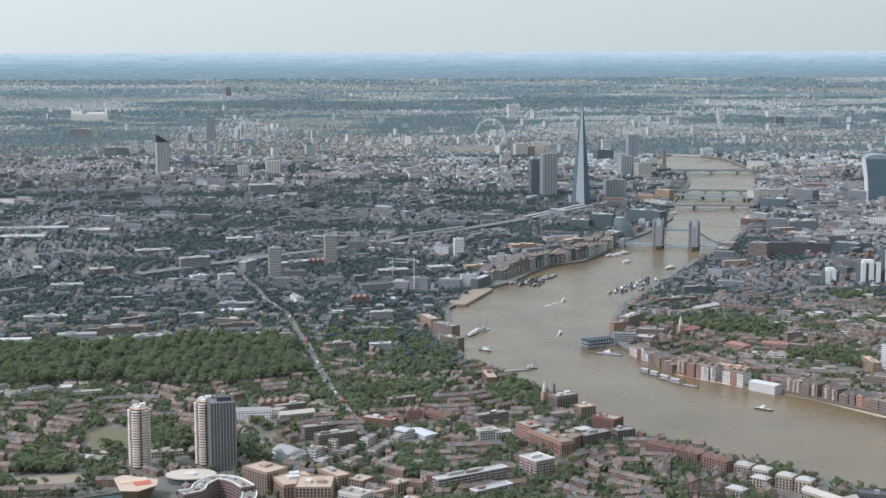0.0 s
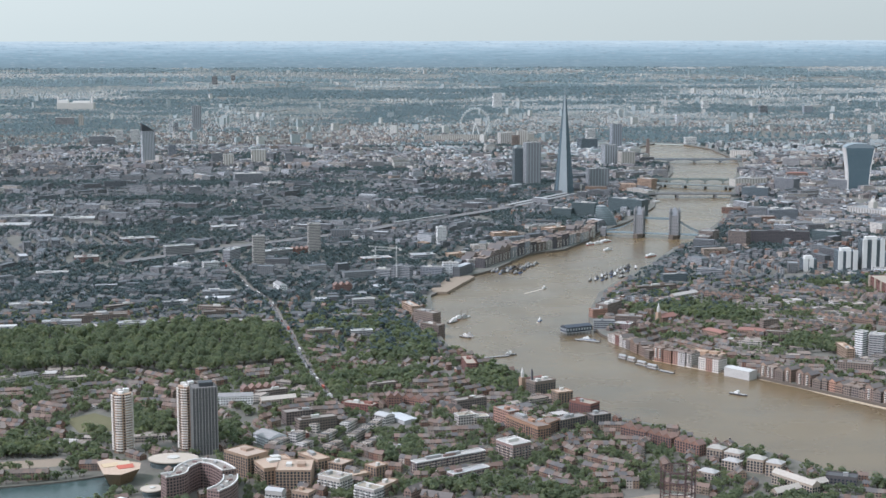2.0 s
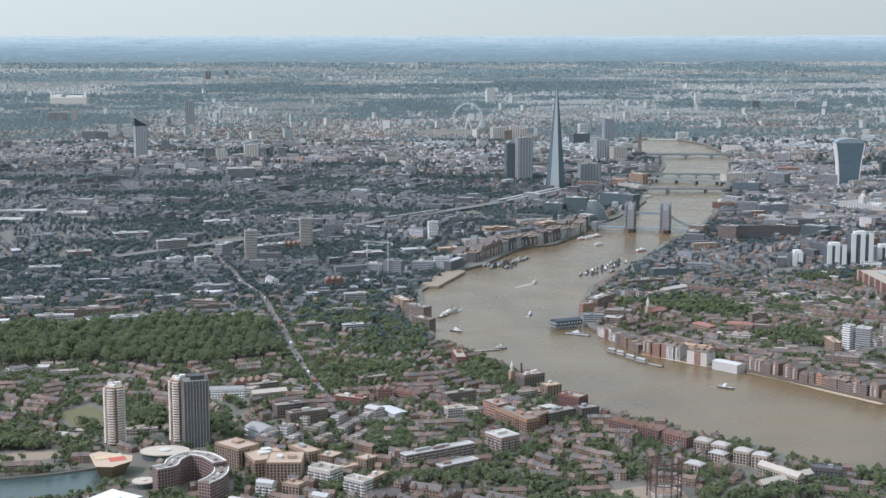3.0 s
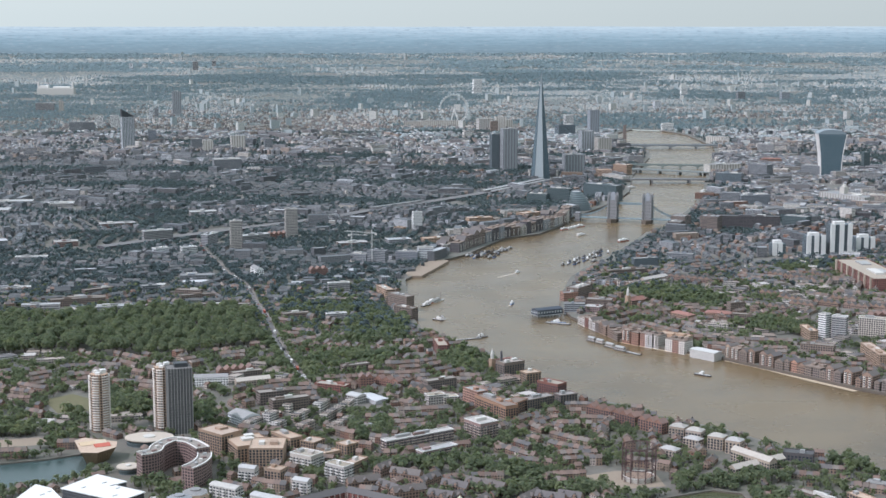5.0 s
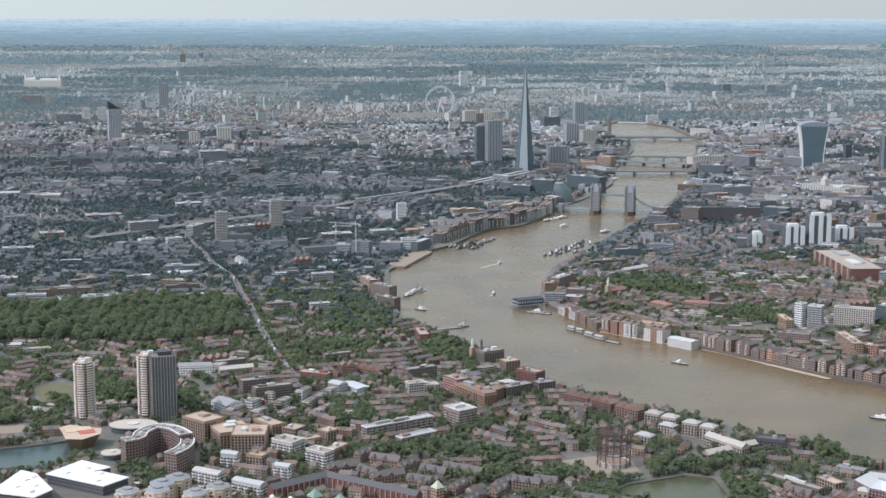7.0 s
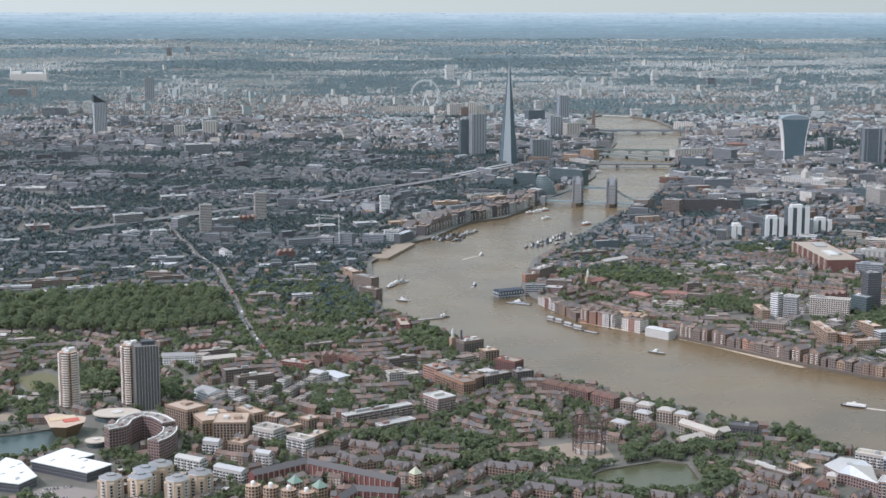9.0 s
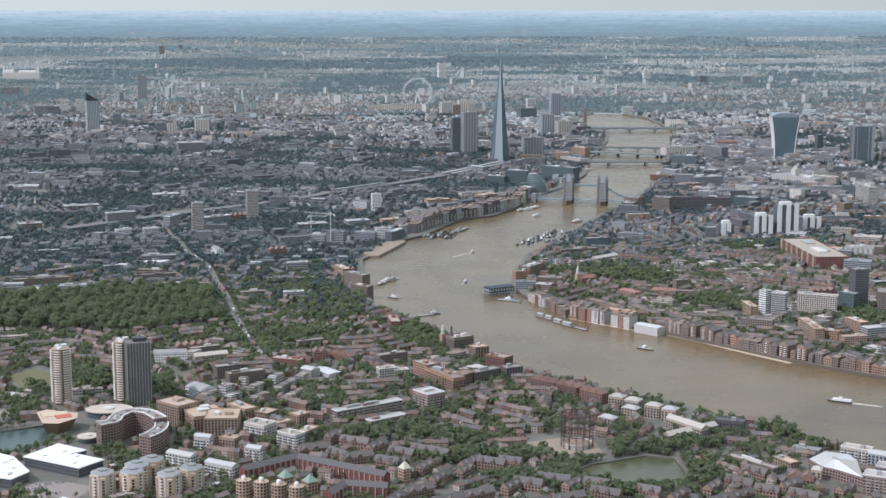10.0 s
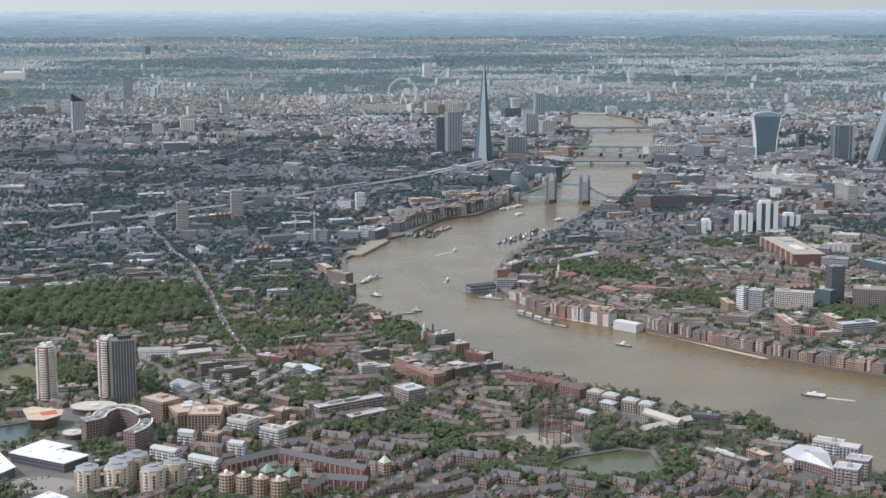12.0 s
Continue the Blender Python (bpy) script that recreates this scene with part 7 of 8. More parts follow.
# the old spice wharves of the south bank, in two rows
BUTLER = [(-432, -500), (-398, -425), (-352, -345), (-322, -296), (-258, -232), (-196, -140), (-160, -60), (-128, 50)]
for off, hs in ((2, (17, 19, 22, 24, 26)), (36, (13, 16, 18, 20))):
    row = [(x - off * 0.85, y + off * 0.5) for x, y in BUTLER]
    ROWS += [(a, c, hs, ("brownb", "darkb", "grey2", "darkb", "brownb", "stone", "darkst"), ("flat", "flat", "gable")) for a, c in zip(row[:-1], row[1:])]
for (ax, ay), (bx, by), heights, tones, shapes in ROWS:
    length, turn = math.dist((ax, ay), (bx, by)), math.atan2(by - ay, bx - ax)
    at = 0.0
    while at < length - 9:
        w = min(rng_w.uniform(18, 36) if max(heights) > 17 else rng_w.uniform(8, 15), length - at)
        q = (at + w / 2) / length
        nx, ny = -math.sin(turn), math.cos(turn)
        high = rng_w.choice(heights)
        back = rng_w.choice((4.5, 4.5, 5.5, 6.5))
        wharf(ax + (bx - ax) * q + nx * back, ay + (by - ay) * q + ny * back, w - 0.1, turn, high, rng_w.choice(tones), rng_w.choice(shapes))
        at += w + rng_w.choice((0, 0, 0, 2.5))

# open ground: the dock's lawn and bare plots
for name, outline, m, words in (("lawn", [(-1015, -1655), (-985, -1625), (-950, -1660), (-945, -1710), (-985, -1720)], m_lawn, "dry mown lawn among trees"),
                                ("bare_plot", [(-1060, -1840), (-985, -1825), (-965, -1842), (-985, -1858), (-1060, -1870)], m_bare, "bare sandy plot beside the dock"),
                                ("gas_yard", [(-395, -2000), (-360, -1985), (-320, -1992), (-318, -2040), (-380, -2050)], m_bare, "bare yard round the gasholder"),
                                ("churchyard_lawn", [(-117, -905), (-27, -900), (-37, -930), (-113, -935)], m_lawn, "pale dry lawn behind a belt of trees"),
                                ("car_park", [(-905, -2105), (-870, -2100), (-835, -2120), (-850, -2165), (-900, -2150)], m_paving, "tarred car park between sheds")):
    tagged(filled(outline, (), LAND + 0.06, name, m), words, "ground", kind="structure")
    cx, cy = sum(p[0] for p in outline) / len(outline), sum(p[1] for p in outline) / len(outline)
    CLEAR.append((cx, cy, max(p[0] for p in outline) - cx - 4, max(p[1] for p in outline) - cy - 4, 0))

LANE = [(-514, -2112), (-520, -2155), (-525, -2197)]
# pale piers along the printing works
for k in range(7):
    b = thing("wall_pier", 281 - 31.6, -872 - 96 + 32 * k, LAND, "tall pale concrete pier against a red wall", "pier", "piers of the printing works", 0.0)
    h = Heap()
    h.box(0, 0, 0, 24.5, 2.6, 4.2)
    part("shaft", h, SOLID["paleg"], b)

# ---- the city's mass of houses and trees
rng = random.Random(7)
ROAD = [(-690, -1600), (-712, -1508), (-730, -1420), (-750, -1304), (-772, -1152), (-797, -1031), (-825, -868), (-865, -747), (-898, -616), (-944, -433), (-1000, -200)]
PARK = [(-1420, -1169), (-1171, -1145), (-1043, -1122), (-914, -1098), (-823, -1092), (-790, -1174), (-768, -1362), (-813, -1397), (-913, -1421), (-1035, -1392), (-1110, -1410), (-1320, -1429)]
GROVES = [[(-520, -2036), (-420, -2030), (-365, -2040), (-300, -2035), (-200, -2005), (-170, -2050), (-236, -2046), (-275, -2045), (-340, -2070), (-420, -2075), (-520, -2066)],
          [(-440, -2122), (-362, -2112), (-358, -2140), (-300, -2164), (-252, -2164), (-238, -2100), (-212, -2096), (-212, -2160), (-260, -2185), (-330, -2186), (-440, -2150)],
          [(-640, -1960), (-530, -1940), (-440, -1985), (-440, -2020), (-560, -1980), (-640, -1985)], [(171, -1334), (294, -1314), (237, -1466), (149, -1454)],
          [(-1060, -1890), (-960, -1870), (-935, -1850), (-945, -1800), (-1060, -1740)], [(-882, -2012), (-830, -2004), (-800, -2042), (-822, -2056), (-860, -2026)],
          [(-905, -2135), (-880, -2125), (-868, -2185), (-905, -2205)], [(-647, -1204), (-603, -1105), (-556, -1164), (-550, -1290), (-604, -1378), (-646, -1329)],
          [(-520, -1440), (-480, -1400), (-450, -1489), (-460, -1539), (-514, -1530)], [(-220, -959), (-142, -927), (-50, -950), (-14, -1052), (-30, -1096), (-82, -1092), (-119, -1080), (-150, -1050), (-215, -998)],
          [(-60, -1240), (0, -1200), (60, -1260), (30, -1330), (-40, -1310)], [(-760, -1480), (-680, -1440), (-600, -1400), (-560, -1420), (-600, -1520), (-700, -1540)],
          [(-1000, -1640), (-950, -1600), (-890, -1660), (-870, -1740), (-940, -1760), (-990, -1720)], [(-130, -1965), (-105, -1955), (-85, -2010), (-120, -2030)],
          [(150, -780), (330, -740), (420, -640), (300, -660), (150, -700)], [(-760, -1040), (-640, -1010), (-600, -1080), (-660, -1180), (-750, -1150)],
          [(-860, -1720), (-800, -1700), (-790, -1780), (-810, -1790)], [(-640, -1800), (-590, -1780), (-580, -1850), (-630, -1860)]]


def free(points, reach=0.0, woods=True):
    p = np.asarray(points, float)
    ok = ~inside(p, RIVER) & ~inside(p, DOCK) & ~inside(p, POND) & ~inside(p, PARK)
    ok &= ~near_line(p, DOCK + DOCK[:1], reach * 2.2) & ~near_line(p, POND + POND[:1], reach * 2.2)
    for g in GROVES if woods else ():
        ok &= ~inside(p, g)
    ok &= ~near_line(p, SOUTH_BANK, 8 + reach) & ~near_line(p, NORTH_BANK, 8 + reach) & ~near_line(p, ROAD, 5 + reach) & ~near_line(p, LANE, 3 + reach)
    for cx, cy, hx, hy, turn in CLEAR:
        c, s = math.cos(turn), math.sin(turn)
        dx, dy = p[:, 0] - cx, p[:, 1] - cy
        ok &= ~((abs(dx * c + dy * s) < hx + reach) & (abs(dy * c - dx * s) < hy + reach))
    return ok & ~near_line(p, RAIL, 18 + reach)


def in_view(x, y, margin=150):
    """The wedge of land that the walk looks over."""
    d = y + 3650
    return abs(x + 640 - 0.063 * d) < 0.335 * d + margin


def rows_of(y0, y1, district, lot, street, seed):
    """Plots along parallel streets, district by district: x, y, angle, district number, kind."""
    r = random.Random(seed)
    out = []
    k = 0
    for gy in np.arange(y0, y1, district):
        w = 0.4 * (gy + 3650) + 300
        for gx in np.arange(-640 - w, -640 + w, district):
            k += 1
            cx, cy = gx + r.uniform(0.2, 0.8) * district, gy + r.uniform(0.2, 0.8) * district
            ang = r.choice((0.1, 0.35, -0.3, 0.75, -0.7, 1.2, -1.1)) + r.uniform(-0.15, 0.15)
            c, s = math.cos(ang), math.sin(ang)
            kind = r.random()
            half = district * 0.62
            bend = r.uniform(-0.6, 0.6) / district
            a = -half
            while a < half:
                bb = -half
                while bb < half:
                    aa = a + bend * bb * bb
                    x, y = cx + bb * c - aa * s, cy + bb * s + aa * c
                    if abs(x - gx - district / 2) < half and abs(y - gy - district / 2) < half and y0 <= y < y1 and in_view(x, y):
                        out.append((x, y, ang + math.atan(2 * bend * bb), k, kind))
                    bb += lot
                a += street * r.uniform(0.85, 1.3)
    return out


def thin(items, size):
    """Leaves one item in each cell."""
    seen, out = set(), []
    for it in items:
        key = (round(it[0] / size), round(it[1] / size))
        if key not in seen:
            seen.add(key)
            out.append(it)
    return out


def leaf_mesh(name, trees, count, mat, seed=1, nb=6, spread=0.42, girth=(0.36, 0.6)):
    """Crowns of loose leaf clumps round several boughs; trees: rows of x, y, z, radius, height, clump size."""
    g = np.random.default_rng(seed)
    t = np.asarray(trees, float)
    n = len(t)
    bough = np.stack([g.normal(0, spread, (n, nb)) * t[:, 3:4], g.normal(0, spread, (n, nb)) * t[:, 3:4], g.uniform(0.2, 0.75, (n, nb)) * t[:, 4:5], g.uniform(*girth, (n, nb)) * t[:, 3:4]], -1)
    pick = g.integers(0, nb, (n, count))
    b = np.take_along_axis(bough, pick[..., None].repeat(4, -1), 1)
    u = g.uniform(-0.5, 1, (n, count))
    v = g.uniform(0, 2 * np.pi, (n, count))
    q = np.sqrt(1 - u * u)
    out = np.stack([q * np.cos(v), q * np.sin(v), u], -1)
    k = b[..., 3:4] * g.uniform(0.75, 1.1, (n, count, 1))
    mid = t[:, None, :3] + b[..., :3] + out * k * np.array([1, 1, 0.85])
    norm = out + g.normal(0, 0.16, out.shape) + np.array([0, 0, 0.55])
    a = np.cross(g.normal(0, 1, out.shape), norm)
    a /= np.linalg.norm(a, axis=-1, keepdims=True) + 1e-9
    d = np.cross(norm, a)
    d /= np.linalg.norm(d, axis=-1, keepdims=True) + 1e-9
    size = t[:, None, 5:6]
    a, d = a * size * g.uniform(0.6, 1.2, (n, count, 1)), d * size * g.uniform(0.6, 1.2, (n, count, 1))
    verts = np.stack([mid - a, mid - d * 0.8, mid + a * 0.9, mid + d], 2).reshape(-1, 3) * U
    me = bpy.data.meshes.new(name)
    m = len(verts)
    me.vertices.add(m)
    me.vertices.foreach_set("co", verts.astype(np.float32).ravel())
    me.loops.add(m)
    me.loops.foreach_set("vertex_index", np.arange(m, dtype=np.int32))
    me.polygons.add(m // 4)
    me.polygons.foreach_set("loop_start", np.arange(0, m, 4, dtype=np.int32))
    me.update(calc_edges=True)
    me.materials.append(mat)
    return me


def trunks(name, trees):
    h = Heap()
    for x, y, z, r, tall, size in trees:
        top = z + tall * 0.5
        w = r * 0.06
        for dx, dy, k in ((0, 0, 1.0), (r * 0.4, r * 0.2, 0.6), (-r * 0.3, -r * 0.3, 0.6)):
            lo, hi = disc(x + dx * 0.1, y + dy * 0.1, w * k, 4), disc(x + dx, y + dy, w * 0.35 * k, 4)
            h.add([(*p, z - tall * 0.45) for p in lo] + [(*p, top) for p in hi], [(i, (i + 1) % 4, 4 + (i + 1) % 4, 4 + i) for i in range(4)])
    return h.mesh(name, m_bark)


def woods(name, trees, count, mat, label, seed, *shape):
    tagged(new(name, leaf_mesh(name, trees, count, mat, seed, *shape)), label, "trees", kind="stuff")


# close quarter: terraces and low flats
close = thin(rows_of(-2280, -650, 115, 6.6, 25.0, 3), 6.0)
ok = free([(p[0], p[1]) for p in close], 6)
close = [p for p, o in zip(close, ok) if o]
close.sort(key=lambda p: p[1])
yards, gardens, nearest = [], [], []


def cloud_shade(x, y):
    """Share of colours darkened to paint in cloud shade there, 0 to 1."""
    if x < -350:
        return min(1.0, max(0.0, (y + 1350) / 550))
    return min(0.8, max(0.0, (y + 1050) / 550)) * (1.0 if x < 150 else 0.85 if y > -720 else 0.3)


h = Heap()
for x, y, ang, k, kind in close:
    leafy = -0.04 if x < -330 and y > -1480 else 0.07 if x < -330 or y < -1650 else 0.16
    if noise.noise((x / 34.0, y / 34.0, 1.0)) > leafy or rng.random() < 0.11:
        yards.append((x, y))
        continue
    if rng.random() < (0.65 if x < -330 or y < -1650 else 0.3):
        gardens.append((x - 10 * math.sin(ang), y + 10 * math.cos(ang)))
    # slate picks the wall and roof colours with cloud shade painted in
    slate = rng.random() < cloud_shade(x, y)
    brick = 4 if slate else 1 if x > 60 and k % 2 else 0
    if kind < 0.75:
        if len(nearest) < 230:
            nearest.append((x, y, ang, k))
            continue
        eaves = LAND + (5.4 if k % 3 else 8.2) + rng.uniform(-0.3, 0.3)
        h.gable(x, y, LAND, eaves, eaves + rng.uniform(2.4, 3.4), 6.7, 9.0, ang, brick, 5 if slate else 2, shift=rng.uniform(0, 40))
        if rng.random() < 0.5:
            h.box(x + 2.6 * math.cos(ang), y + 2.6 * math.sin(ang), eaves + 1.2, eaves + 4.2, 0.9, 1.6, ang, brick)
    elif kind < 0.82:
        top = LAND + 8 + 3 * (k % 2) + rng.choice((0, 0, 0.4))
        h.block(oblong(x, y, 6.7, 11, ang), LAND, top, 4 if slate else 1 if k % 3 == 0 or x > 60 else 0, 6 if slate else 3, shift=rng.uniform(0, 40))
    elif rng.random() < 0.25:
        h.block(oblong(x, y, rng.uniform(14, 30), rng.uniform(12, 22), ang), LAND, LAND + rng.uniform(5, 9), 4 if slate else 1, 6 if slate else 3)
piece("terraced_houses", h, [m_brick, m_pale, m_tile, m_flat, m_mid_wall, m_mid_tile, m_mid_roof], "brick terraces and low flats under tiled and flat roofs", "houses", kind="stuff")

# the nearest houses, each a thing of its own
models = []
for storeys in (2, 2, 3):
    for rise in (2.6, 3.4):
        e = 2.75 * storeys
        h, g, c = Heap(), Heap(), Heap()
        h.ring(oblong(0, 0, 6.7, 9), 0, e)
        for a in (-3.35, 3.35):
            tri = [(a, -4.5, e), (a, 4.5, e), (a, 0, e + rise)]
            h.add(tri if a > 0 else tri[::-1], [(0, 1, 2)])
        g.add([(-3.5, -5, e - 0.25), (3.5, -5, e - 0.25), (3.5, 5, e - 0.25), (-3.5, 5, e - 0.25), (-3.5, 0, e + rise + 0.1), (3.5, 0, e + rise + 0.1)], [(0, 1, 5, 4), (2, 3, 4, 5)])
        c.box(2.6, 1.0, e + rise * 0.4, e + rise + 1.3, 0.9, 1.5)
        models.append((h.mesh("wall", m_brick_house), g.mesh("roof", m_tile_house), c.mesh("chimney", m_brick_house)))
for x, y, ang, k in nearest:
    b = thing("terraced_house", x, y, LAND, "small brick terraced house under a pitched tile roof", "house", "terraced houses near the ponds", ang)
    for name, me in zip(("wall", "roof", "chimney"), models[(k * 5 + int(x) % 2) % 6]):
        part(name, me, None, b)

# middle distance
middle = thin(rows_of(-650, 2700, 230, 9.5, 27.0, 5), 8.6)
ok = free([(p[0], p[1]) for p in middle], 9)
middle = [p for p, o in zip(middle, ok) if o]
h = Heap()
for x, y, ang, k, kind in middle:
    green = 0.9 * noise.noise((x / 420.0, y / 210.0, 5.0)) + 0.45 * noise.noise((x / 120.0, y / 90.0, 9.0))
    if rng.random() < 0.46 + 1.3 * max(-0.35, green) + (0.2 if x < -300 and y < 500 else 0.14 if x < -300 and y < 1300 else -0.02 if y > 1200 else 0):
        yards.append((x, y))
        continue
    lx, ly = rng.uniform(7.5, 12), rng.uniform(7, 10.5)
    top = LAND + rng.uniform(5.5, 10) * (1.5 if kind > 0.75 else 1.0) * (1.2 if y > 1900 else 1.4 if y > 1500 or (x > -50 and y > 200) else 1.15 if x > 0 else 1.0)
    if rng.random() < 0.035:
        top += rng.uniform(3, 13)
        lx, ly = rng.uniform(18, 52), rng.uniform(11, 16)
    late = 550 * min(1.0, max(0.0, (-350 - x) / 500))  # the south side keeps its cloud-shaded colours further out
    # sunny picks the paler colours that paint in sunlight
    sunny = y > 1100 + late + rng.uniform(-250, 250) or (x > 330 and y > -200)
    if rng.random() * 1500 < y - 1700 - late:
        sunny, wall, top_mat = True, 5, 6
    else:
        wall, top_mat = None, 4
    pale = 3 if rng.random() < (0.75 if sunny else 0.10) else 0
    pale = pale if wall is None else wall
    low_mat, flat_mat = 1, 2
    if not sunny and rng.random() > cloud_shade(x, y):
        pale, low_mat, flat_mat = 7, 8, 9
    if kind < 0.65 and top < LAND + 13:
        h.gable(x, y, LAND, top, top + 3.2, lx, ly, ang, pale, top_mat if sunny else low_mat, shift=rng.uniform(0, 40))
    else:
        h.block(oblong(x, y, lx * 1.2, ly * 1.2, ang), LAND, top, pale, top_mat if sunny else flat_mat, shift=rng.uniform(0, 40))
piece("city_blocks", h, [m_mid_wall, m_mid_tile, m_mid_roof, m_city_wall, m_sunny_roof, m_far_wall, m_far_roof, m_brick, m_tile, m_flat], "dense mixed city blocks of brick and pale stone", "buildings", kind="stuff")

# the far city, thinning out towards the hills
h = Heap()
groves = []
for y0, y1, district, lot, street in ((2700, 6000, 380, 15, 36), (6000, 10000, 700, 28, 66), (10000, 15500, 1200, 52, 120)):
    far = thin(rows_of(y0, y1, district, lot, street, int(y0)), lot * 0.85)
    ok = free([(p[0], p[1]) for p in far], 10)
    for (x, y, ang, k, kind), o in zip(far, ok):
        if not o:
            continue
        d = y + 3650
        green = 0.75 * noise.noise((x / d * 9, math.log(d) * 15, 2.0)) + 0.55 * noise.noise((x / d * 30, math.log(d) * 45, 7.0)) + 0.8 * noise.noise((x / 1500, y / 2300, 4.0))
        if rng.random() < 0.5 + 2.3 * green:
            groves.append((x, y, lot))
            continue
        lx, ly = lot * rng.uniform(0.35, 0.9), lot * rng.uniform(0.25, 0.5)
        top = LAND + rng.uniform(6, 12)
        if rng.random() < 0.008:
            top += rng.uniform(8, 36)
            lx, ly = rng.uniform(16, 34), rng.uniform(14, 20)
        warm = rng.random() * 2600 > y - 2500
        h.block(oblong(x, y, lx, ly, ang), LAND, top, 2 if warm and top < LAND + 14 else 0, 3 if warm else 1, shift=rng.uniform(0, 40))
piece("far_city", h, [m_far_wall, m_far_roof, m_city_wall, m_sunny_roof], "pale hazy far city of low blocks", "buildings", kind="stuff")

# ---- trees of streets, yards, parks and far groves
spots = []
for x, y in yards:
    if y < -650:
        for _ in range(3):
            r = rng.uniform(2.6, 5.2)
            spots.append((x + rng.uniform(-8, 8), y + rng.uniform(-8, 8), r, rng.uniform(6, 12)))
for x, y in gardens:
    spots.append((x + rng.uniform(-3, 3), y + rng.uniform(-2, 2), rng.uniform(2.0, 3.6), rng.uniform(4.5, 8)))
for (ax, ay), (bx, by) in zip(smooth(ROAD, 6)[:-1], smooth(ROAD, 6)[1:]):
    for side in (-8.5, 8.5, -12, 12, -16, 16):
        d = math.hypot(bx - ax, by - ay)
        spots.append((ax - (by - ay) / d * side, ay + (bx - ax) / d * side, rng.uniform(3.5, 6), rng.uniform(8, 12)))
for pool, out in ((POND, 7.0), (POND, 12.0), (DOCK, 8.0)):
    for (ax, ay), (bx, by) in zip(pool, pool[1:] + pool[:1]):
        d = math.hypot(bx - ax, by - ay)
        for k in range(int(d / 6)):
            q = (k + rng.random()) * 6 / d
            nx, ny = (by - ay) / d, -(bx - ax) / d
            for side in (-1, 1):
                spots.append((ax + (bx - ax) * q + nx * out * side, ay + (by - ay) * q + ny * out * side, rng.uniform(3.2, 5.5), rng.uniform(6, 11)))
for count, x0, x1, y0, y1 in ((430, -560, -100, -2230, -2010), (190, -1000, -560, -2230, -1850), (200, -620, -180, -1990, -1720)):
    for _ in range(count):
        spots.append((rng.uniform(x0, x1), rng.uniform(y0, y1), rng.uniform(2.4, 4.4), rng.uniform(5, 9)))
for _ in range(26):
    spots.append((rng.uniform(-915, -838), rng.uniform(-2160, -2098), rng.uniform(2, 3.4), rng.uniform(4, 7)))
for g in GROVES:
    xs, ys = [p[0] for p in g], [p[1] for p in g]
    area = (max(xs) - min(xs)) * (max(ys) - min(ys))
    pts = [(rng.uniform(min(xs), max(xs)), rng.uniform(min(ys), max(ys))) for _ in range(int(area / 70))]
    for (x, y), o in zip(pts, inside(pts, g)):
        if o:
            spots.append((x, y, rng.uniform(4.5, 7.8), rng.uniform(9, 16)))
ok = free([s[:2] for s in spots], 1.5, False)
spots = sorted((s for s, o in zip(spots, ok) if o), key=lambda s: s[1])
close_trees = [(x, y, LAND + t * 0.3, r, t * 0.7, 0.26 * r + 0.2) for x, y, r, t in spots]
fore, aft = [t for t in close_trees[300:] if t[1] < -1550], [(*t[:5], t[5] * 1.4) for t in close_trees[300:] if t[1] >= -1550]
# these trees get the leaf colour with cloud shade painted in
in_shade = [rng.random() < cloud_shade(t[0], t[1]) for t in aft]
woods("street_trees", fore, 56, m_leaf, "leafy plane and lime trees between the houses", 2, 4, 0.32, (0.45, 0.7))
woods("town_edge_trees", [t for t, d in zip(aft, in_shade) if d], 26, m_mid_leaf, "leafy trees among the roofs, shade and haze in their colour", 8, 3, 0.28, (0.5, 0.75))
woods("shore_trees", [t for t, d in zip(aft, in_shade) if not d], 26, m_leaf, "leafy trees between the houses along the river", 6, 3, 0.28, (0.5, 0.75))
tagged(new("street_tree_trunks", trunks("street_tree_trunks", fore)), "brown trunks and limbs of the street trees", "tree trunks", kind="stuff")

# the nearest trees, each a thing of its own
kinds = []
for i in range(8):
    row = [(0, 0, 3.6, 5.0 + 0.35 * (i % 4), 8.5 + 0.5 * (i % 3), 1.35)]
    kinds.append((leaf_mesh("crown", row, 150, m_leaf_tree, 40 + i), trunks("trunk", row)))
for i, (x, y, r, t) in enumerate(spots[:300]):
    b = thing("broadleaf_tree", x, y, LAND, "full leafed broadleaf tree with an uneven crown", "tree", "trees near the ponds", rng.uniform(0, 6.28))
    b.scale = (r / 5.5, r / 5.5, t / 12.5)
    crown, trunk = kinds[i % 8]
    part("crown", crown, None, b)
    part("trunk", trunk, None, b)

mid_trees = [(x + rng.uniform(-5, 5), y + rng.uniform(-5, 5), LAND + 2, rng.uniform(4, 7), rng.uniform(6, 11), 2.5) for x, y in yards if y >= -650 for _ in range(2)]
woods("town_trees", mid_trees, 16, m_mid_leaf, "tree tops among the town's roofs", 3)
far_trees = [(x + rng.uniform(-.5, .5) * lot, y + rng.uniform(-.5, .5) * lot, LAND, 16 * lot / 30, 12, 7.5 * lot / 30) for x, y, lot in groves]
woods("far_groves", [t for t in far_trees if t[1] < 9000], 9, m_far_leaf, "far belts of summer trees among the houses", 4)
# the furthest groves take the leaf colour with more haze painted in
woods("distant_groves", [t for t in far_trees if t[1] >= 9000], 9, m_distant_leaf, "woods at the edge of the town, blue haze in their colour", 7)
pts = [(x + rng.uniform(-4.5, 4.5), y + rng.uniform(-4.5, 4.5)) for x in range(-1420, -760, 18) for y in range(-1440, -1070, 18) if rng.random() < 0.95]
park = []
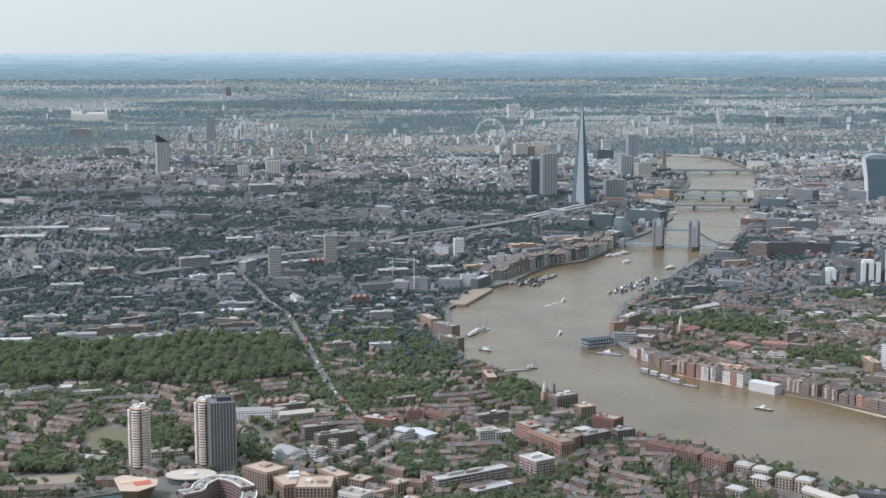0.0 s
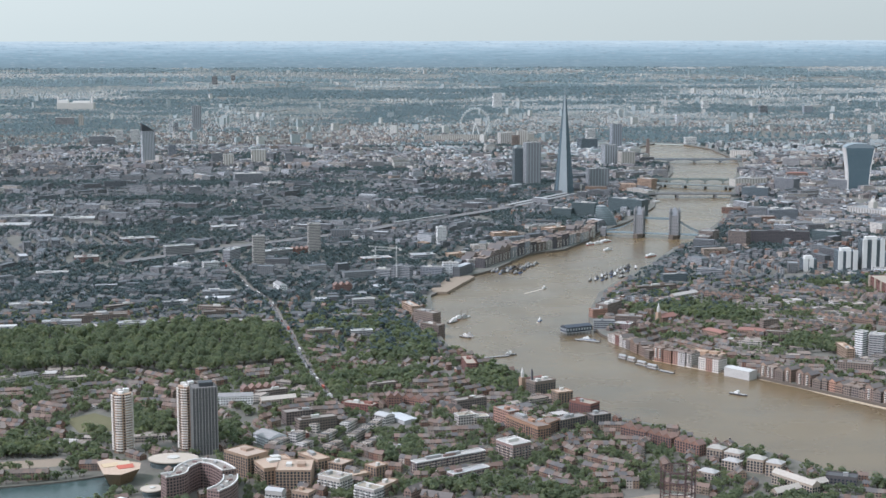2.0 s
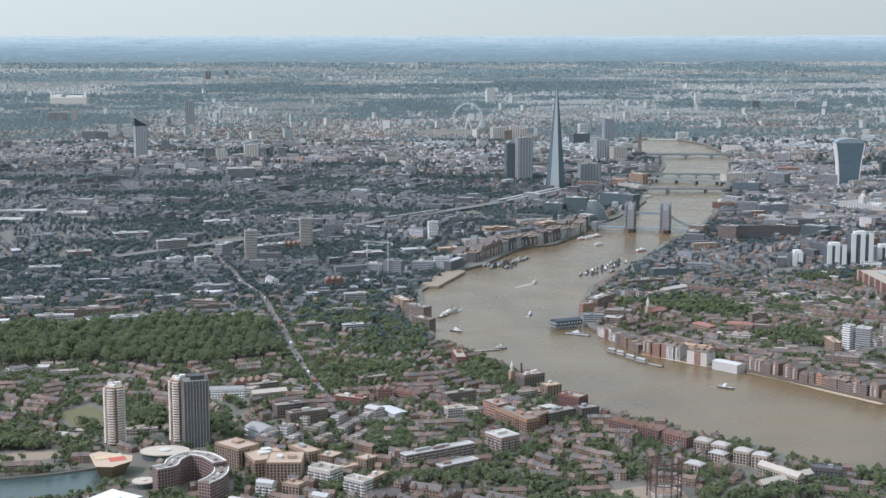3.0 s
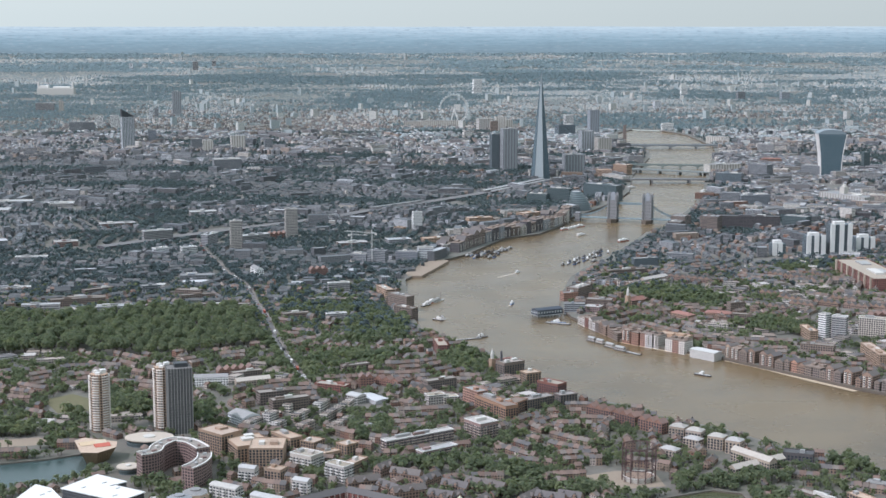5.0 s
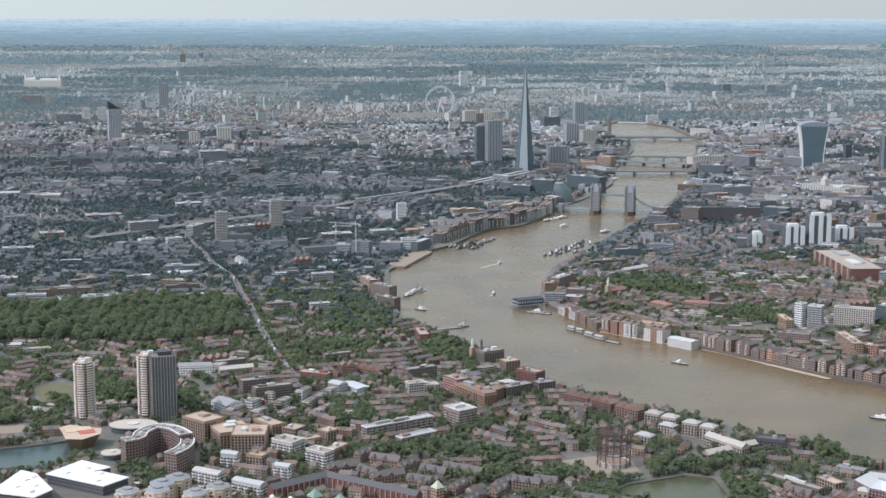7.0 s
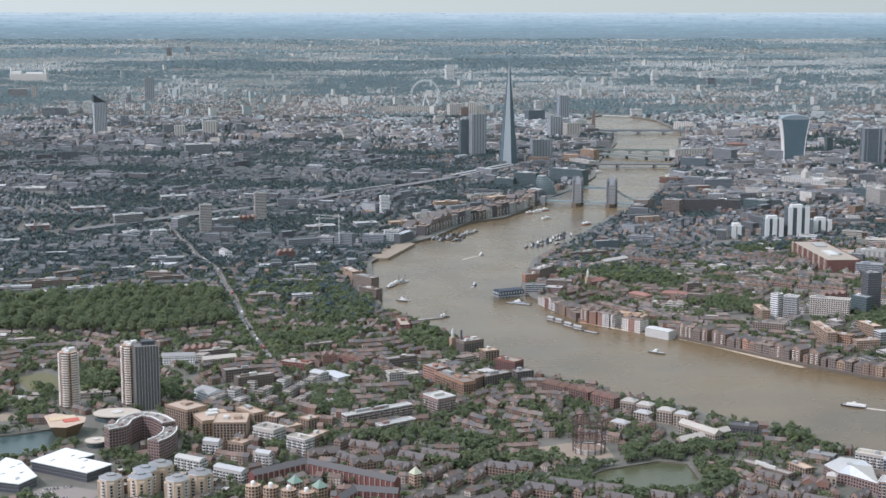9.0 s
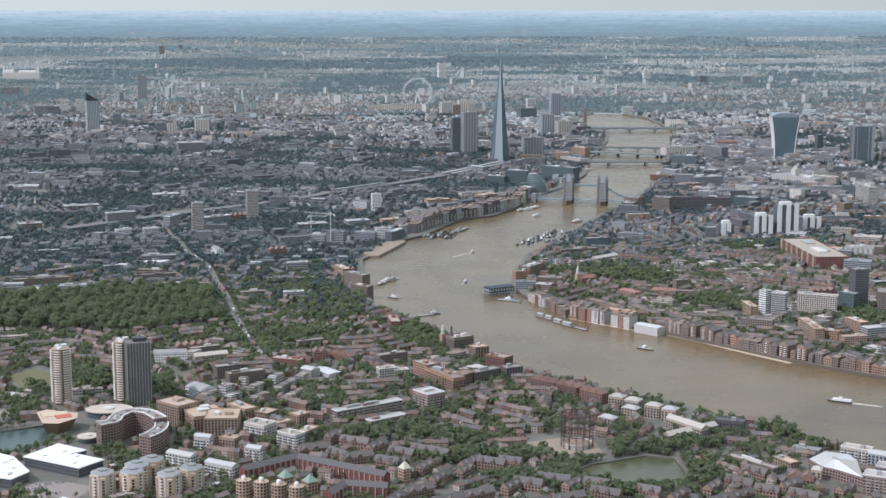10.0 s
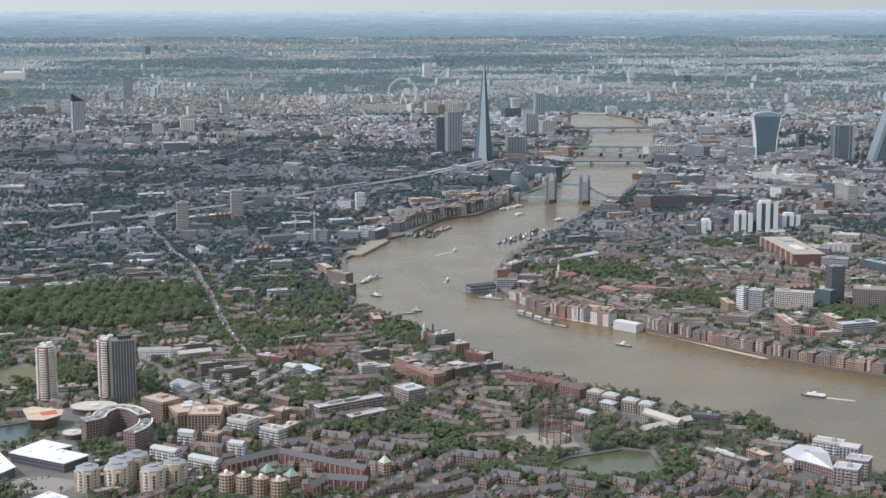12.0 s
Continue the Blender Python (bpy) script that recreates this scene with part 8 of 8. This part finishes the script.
for (x, y), o in zip(pts, inside(pts, PARK)):
    if o:
        r, t = rng.uniform(8.5, 13), rng.uniform(15, 25)
        park.append((x, y, LAND + t * 0.3, r, t * 0.7, 1.7))
woods("park_trees", park, 300, m_leaf, "dense full-grown broadleaf trees of a city park", 5, 3, 0.26, (0.55, 0.8))
tagged(new("park_tree_trunks", trunks("park_tree_trunks", park)), "brown trunks under the park's crowns", "tree trunks", kind="stuff")

# a pale lane between the closes
left, right = ribbon(smooth(LANE, 4), 7)
h = Heap()
strip_top(h, right, left, LAND + 0.05)
piece("road", h, [m_paving], "pale narrow lane between brick closes", "road", kind="structure")

# the main road with its traffic
left, right = ribbon(smooth(ROAD, 4), 9)
h = Heap()
strip_top(h, right, left, LAND + 0.05)
piece("road", h, [m_road], "straight grey main road between trees and houses", "road", kind="structure")
for side in (-1, 1):
    h = Heap()
    l2, r2 = ribbon(smooth(ROAD, 4), 12)
    a, c = (left, l2) if side > 0 else (r2, right)
    strip_walls(h, a, c, LAND, LAND + 0.15)
    strip_top(h, c, a, LAND + 0.15)
    piece("pavement", h, [m_paving], "pale paved footway along the main road", "pavement", kind="structure")


def vehicle(x, y, turn, bus, tone):
    n, w, t = (11, 2.5, 4.3) if bus else (4.4, 1.8, 1.5)
    b = thing("bus" if bus else "car", x, y, LAND + 0.05, "red double-deck bus on the main road" if bus else "small car standing on the tarmac", "bus" if bus else "car", "cars and buses", turn)
    h = Heap()
    h.box(0, 0, 0.35, t if bus else 0.95, n, w)
    cab = Heap()
    cab.box(-0.2, 0, t - 1.0 if bus else 0.95, t + 0.1 if bus else t, n * (0.99 if bus else 0.5), w * (1.01 if bus else 0.88))
    part("glazing" if bus else "cabin", cab, m_pane if not bus else tone, b)
    for a in (-0.32, 0.32):
        for q in (-0.45, 0.45):
            ring = [(a * n + 0.35 * math.cos(k), q * w, 0.35 + 0.35 * math.sin(k)) for k in np.linspace(0, 6.28, 8, endpoint=False)]
            h.add(ring, [tuple(range(8))], mat=1)
    part("body", h, [tone, m_hull], b)


line = smooth(ROAD, 4)
paints = [m_white, m_white, m_plant, m_hull, m_deck, m_red, m_trim]
for i, (a, c) in enumerate(zip(line[:-1], line[1:])):
    turn = math.atan2(c[1] - a[1], c[0] - a[0])
    for s in range(4):
        f = rng.random()
        side = rng.choice((-2.3, 2.3))
        vehicle(a[0] + (c[0] - a[0]) * f - math.sin(turn) * side, a[1] + (c[1] - a[1]) * f + math.cos(turn) * side, turn, rng.random() < 0.15, rng.choice(paints))

# cars parked in rows by the sheds and in the closes
for x0, y0, dx, dy, count in ((-893, -2112, 3.1, 1.0, 9), (-898, -2126, 3.1, 1.0, 9), (-884, -2143, 3.0, 0.8, 8), (-560, -2150, 2.6, -1.2, 6), (-520, -2170, 2.8, -0.8, 6), (-700, -1902, 1.0, 3.0, 6)):
    for k in range(count):
        if rng.random() < 0.75:
            vehicle(x0 + dx * k, y0 + dy * k, math.atan2(dx, -dy), False, rng.choice(paints))
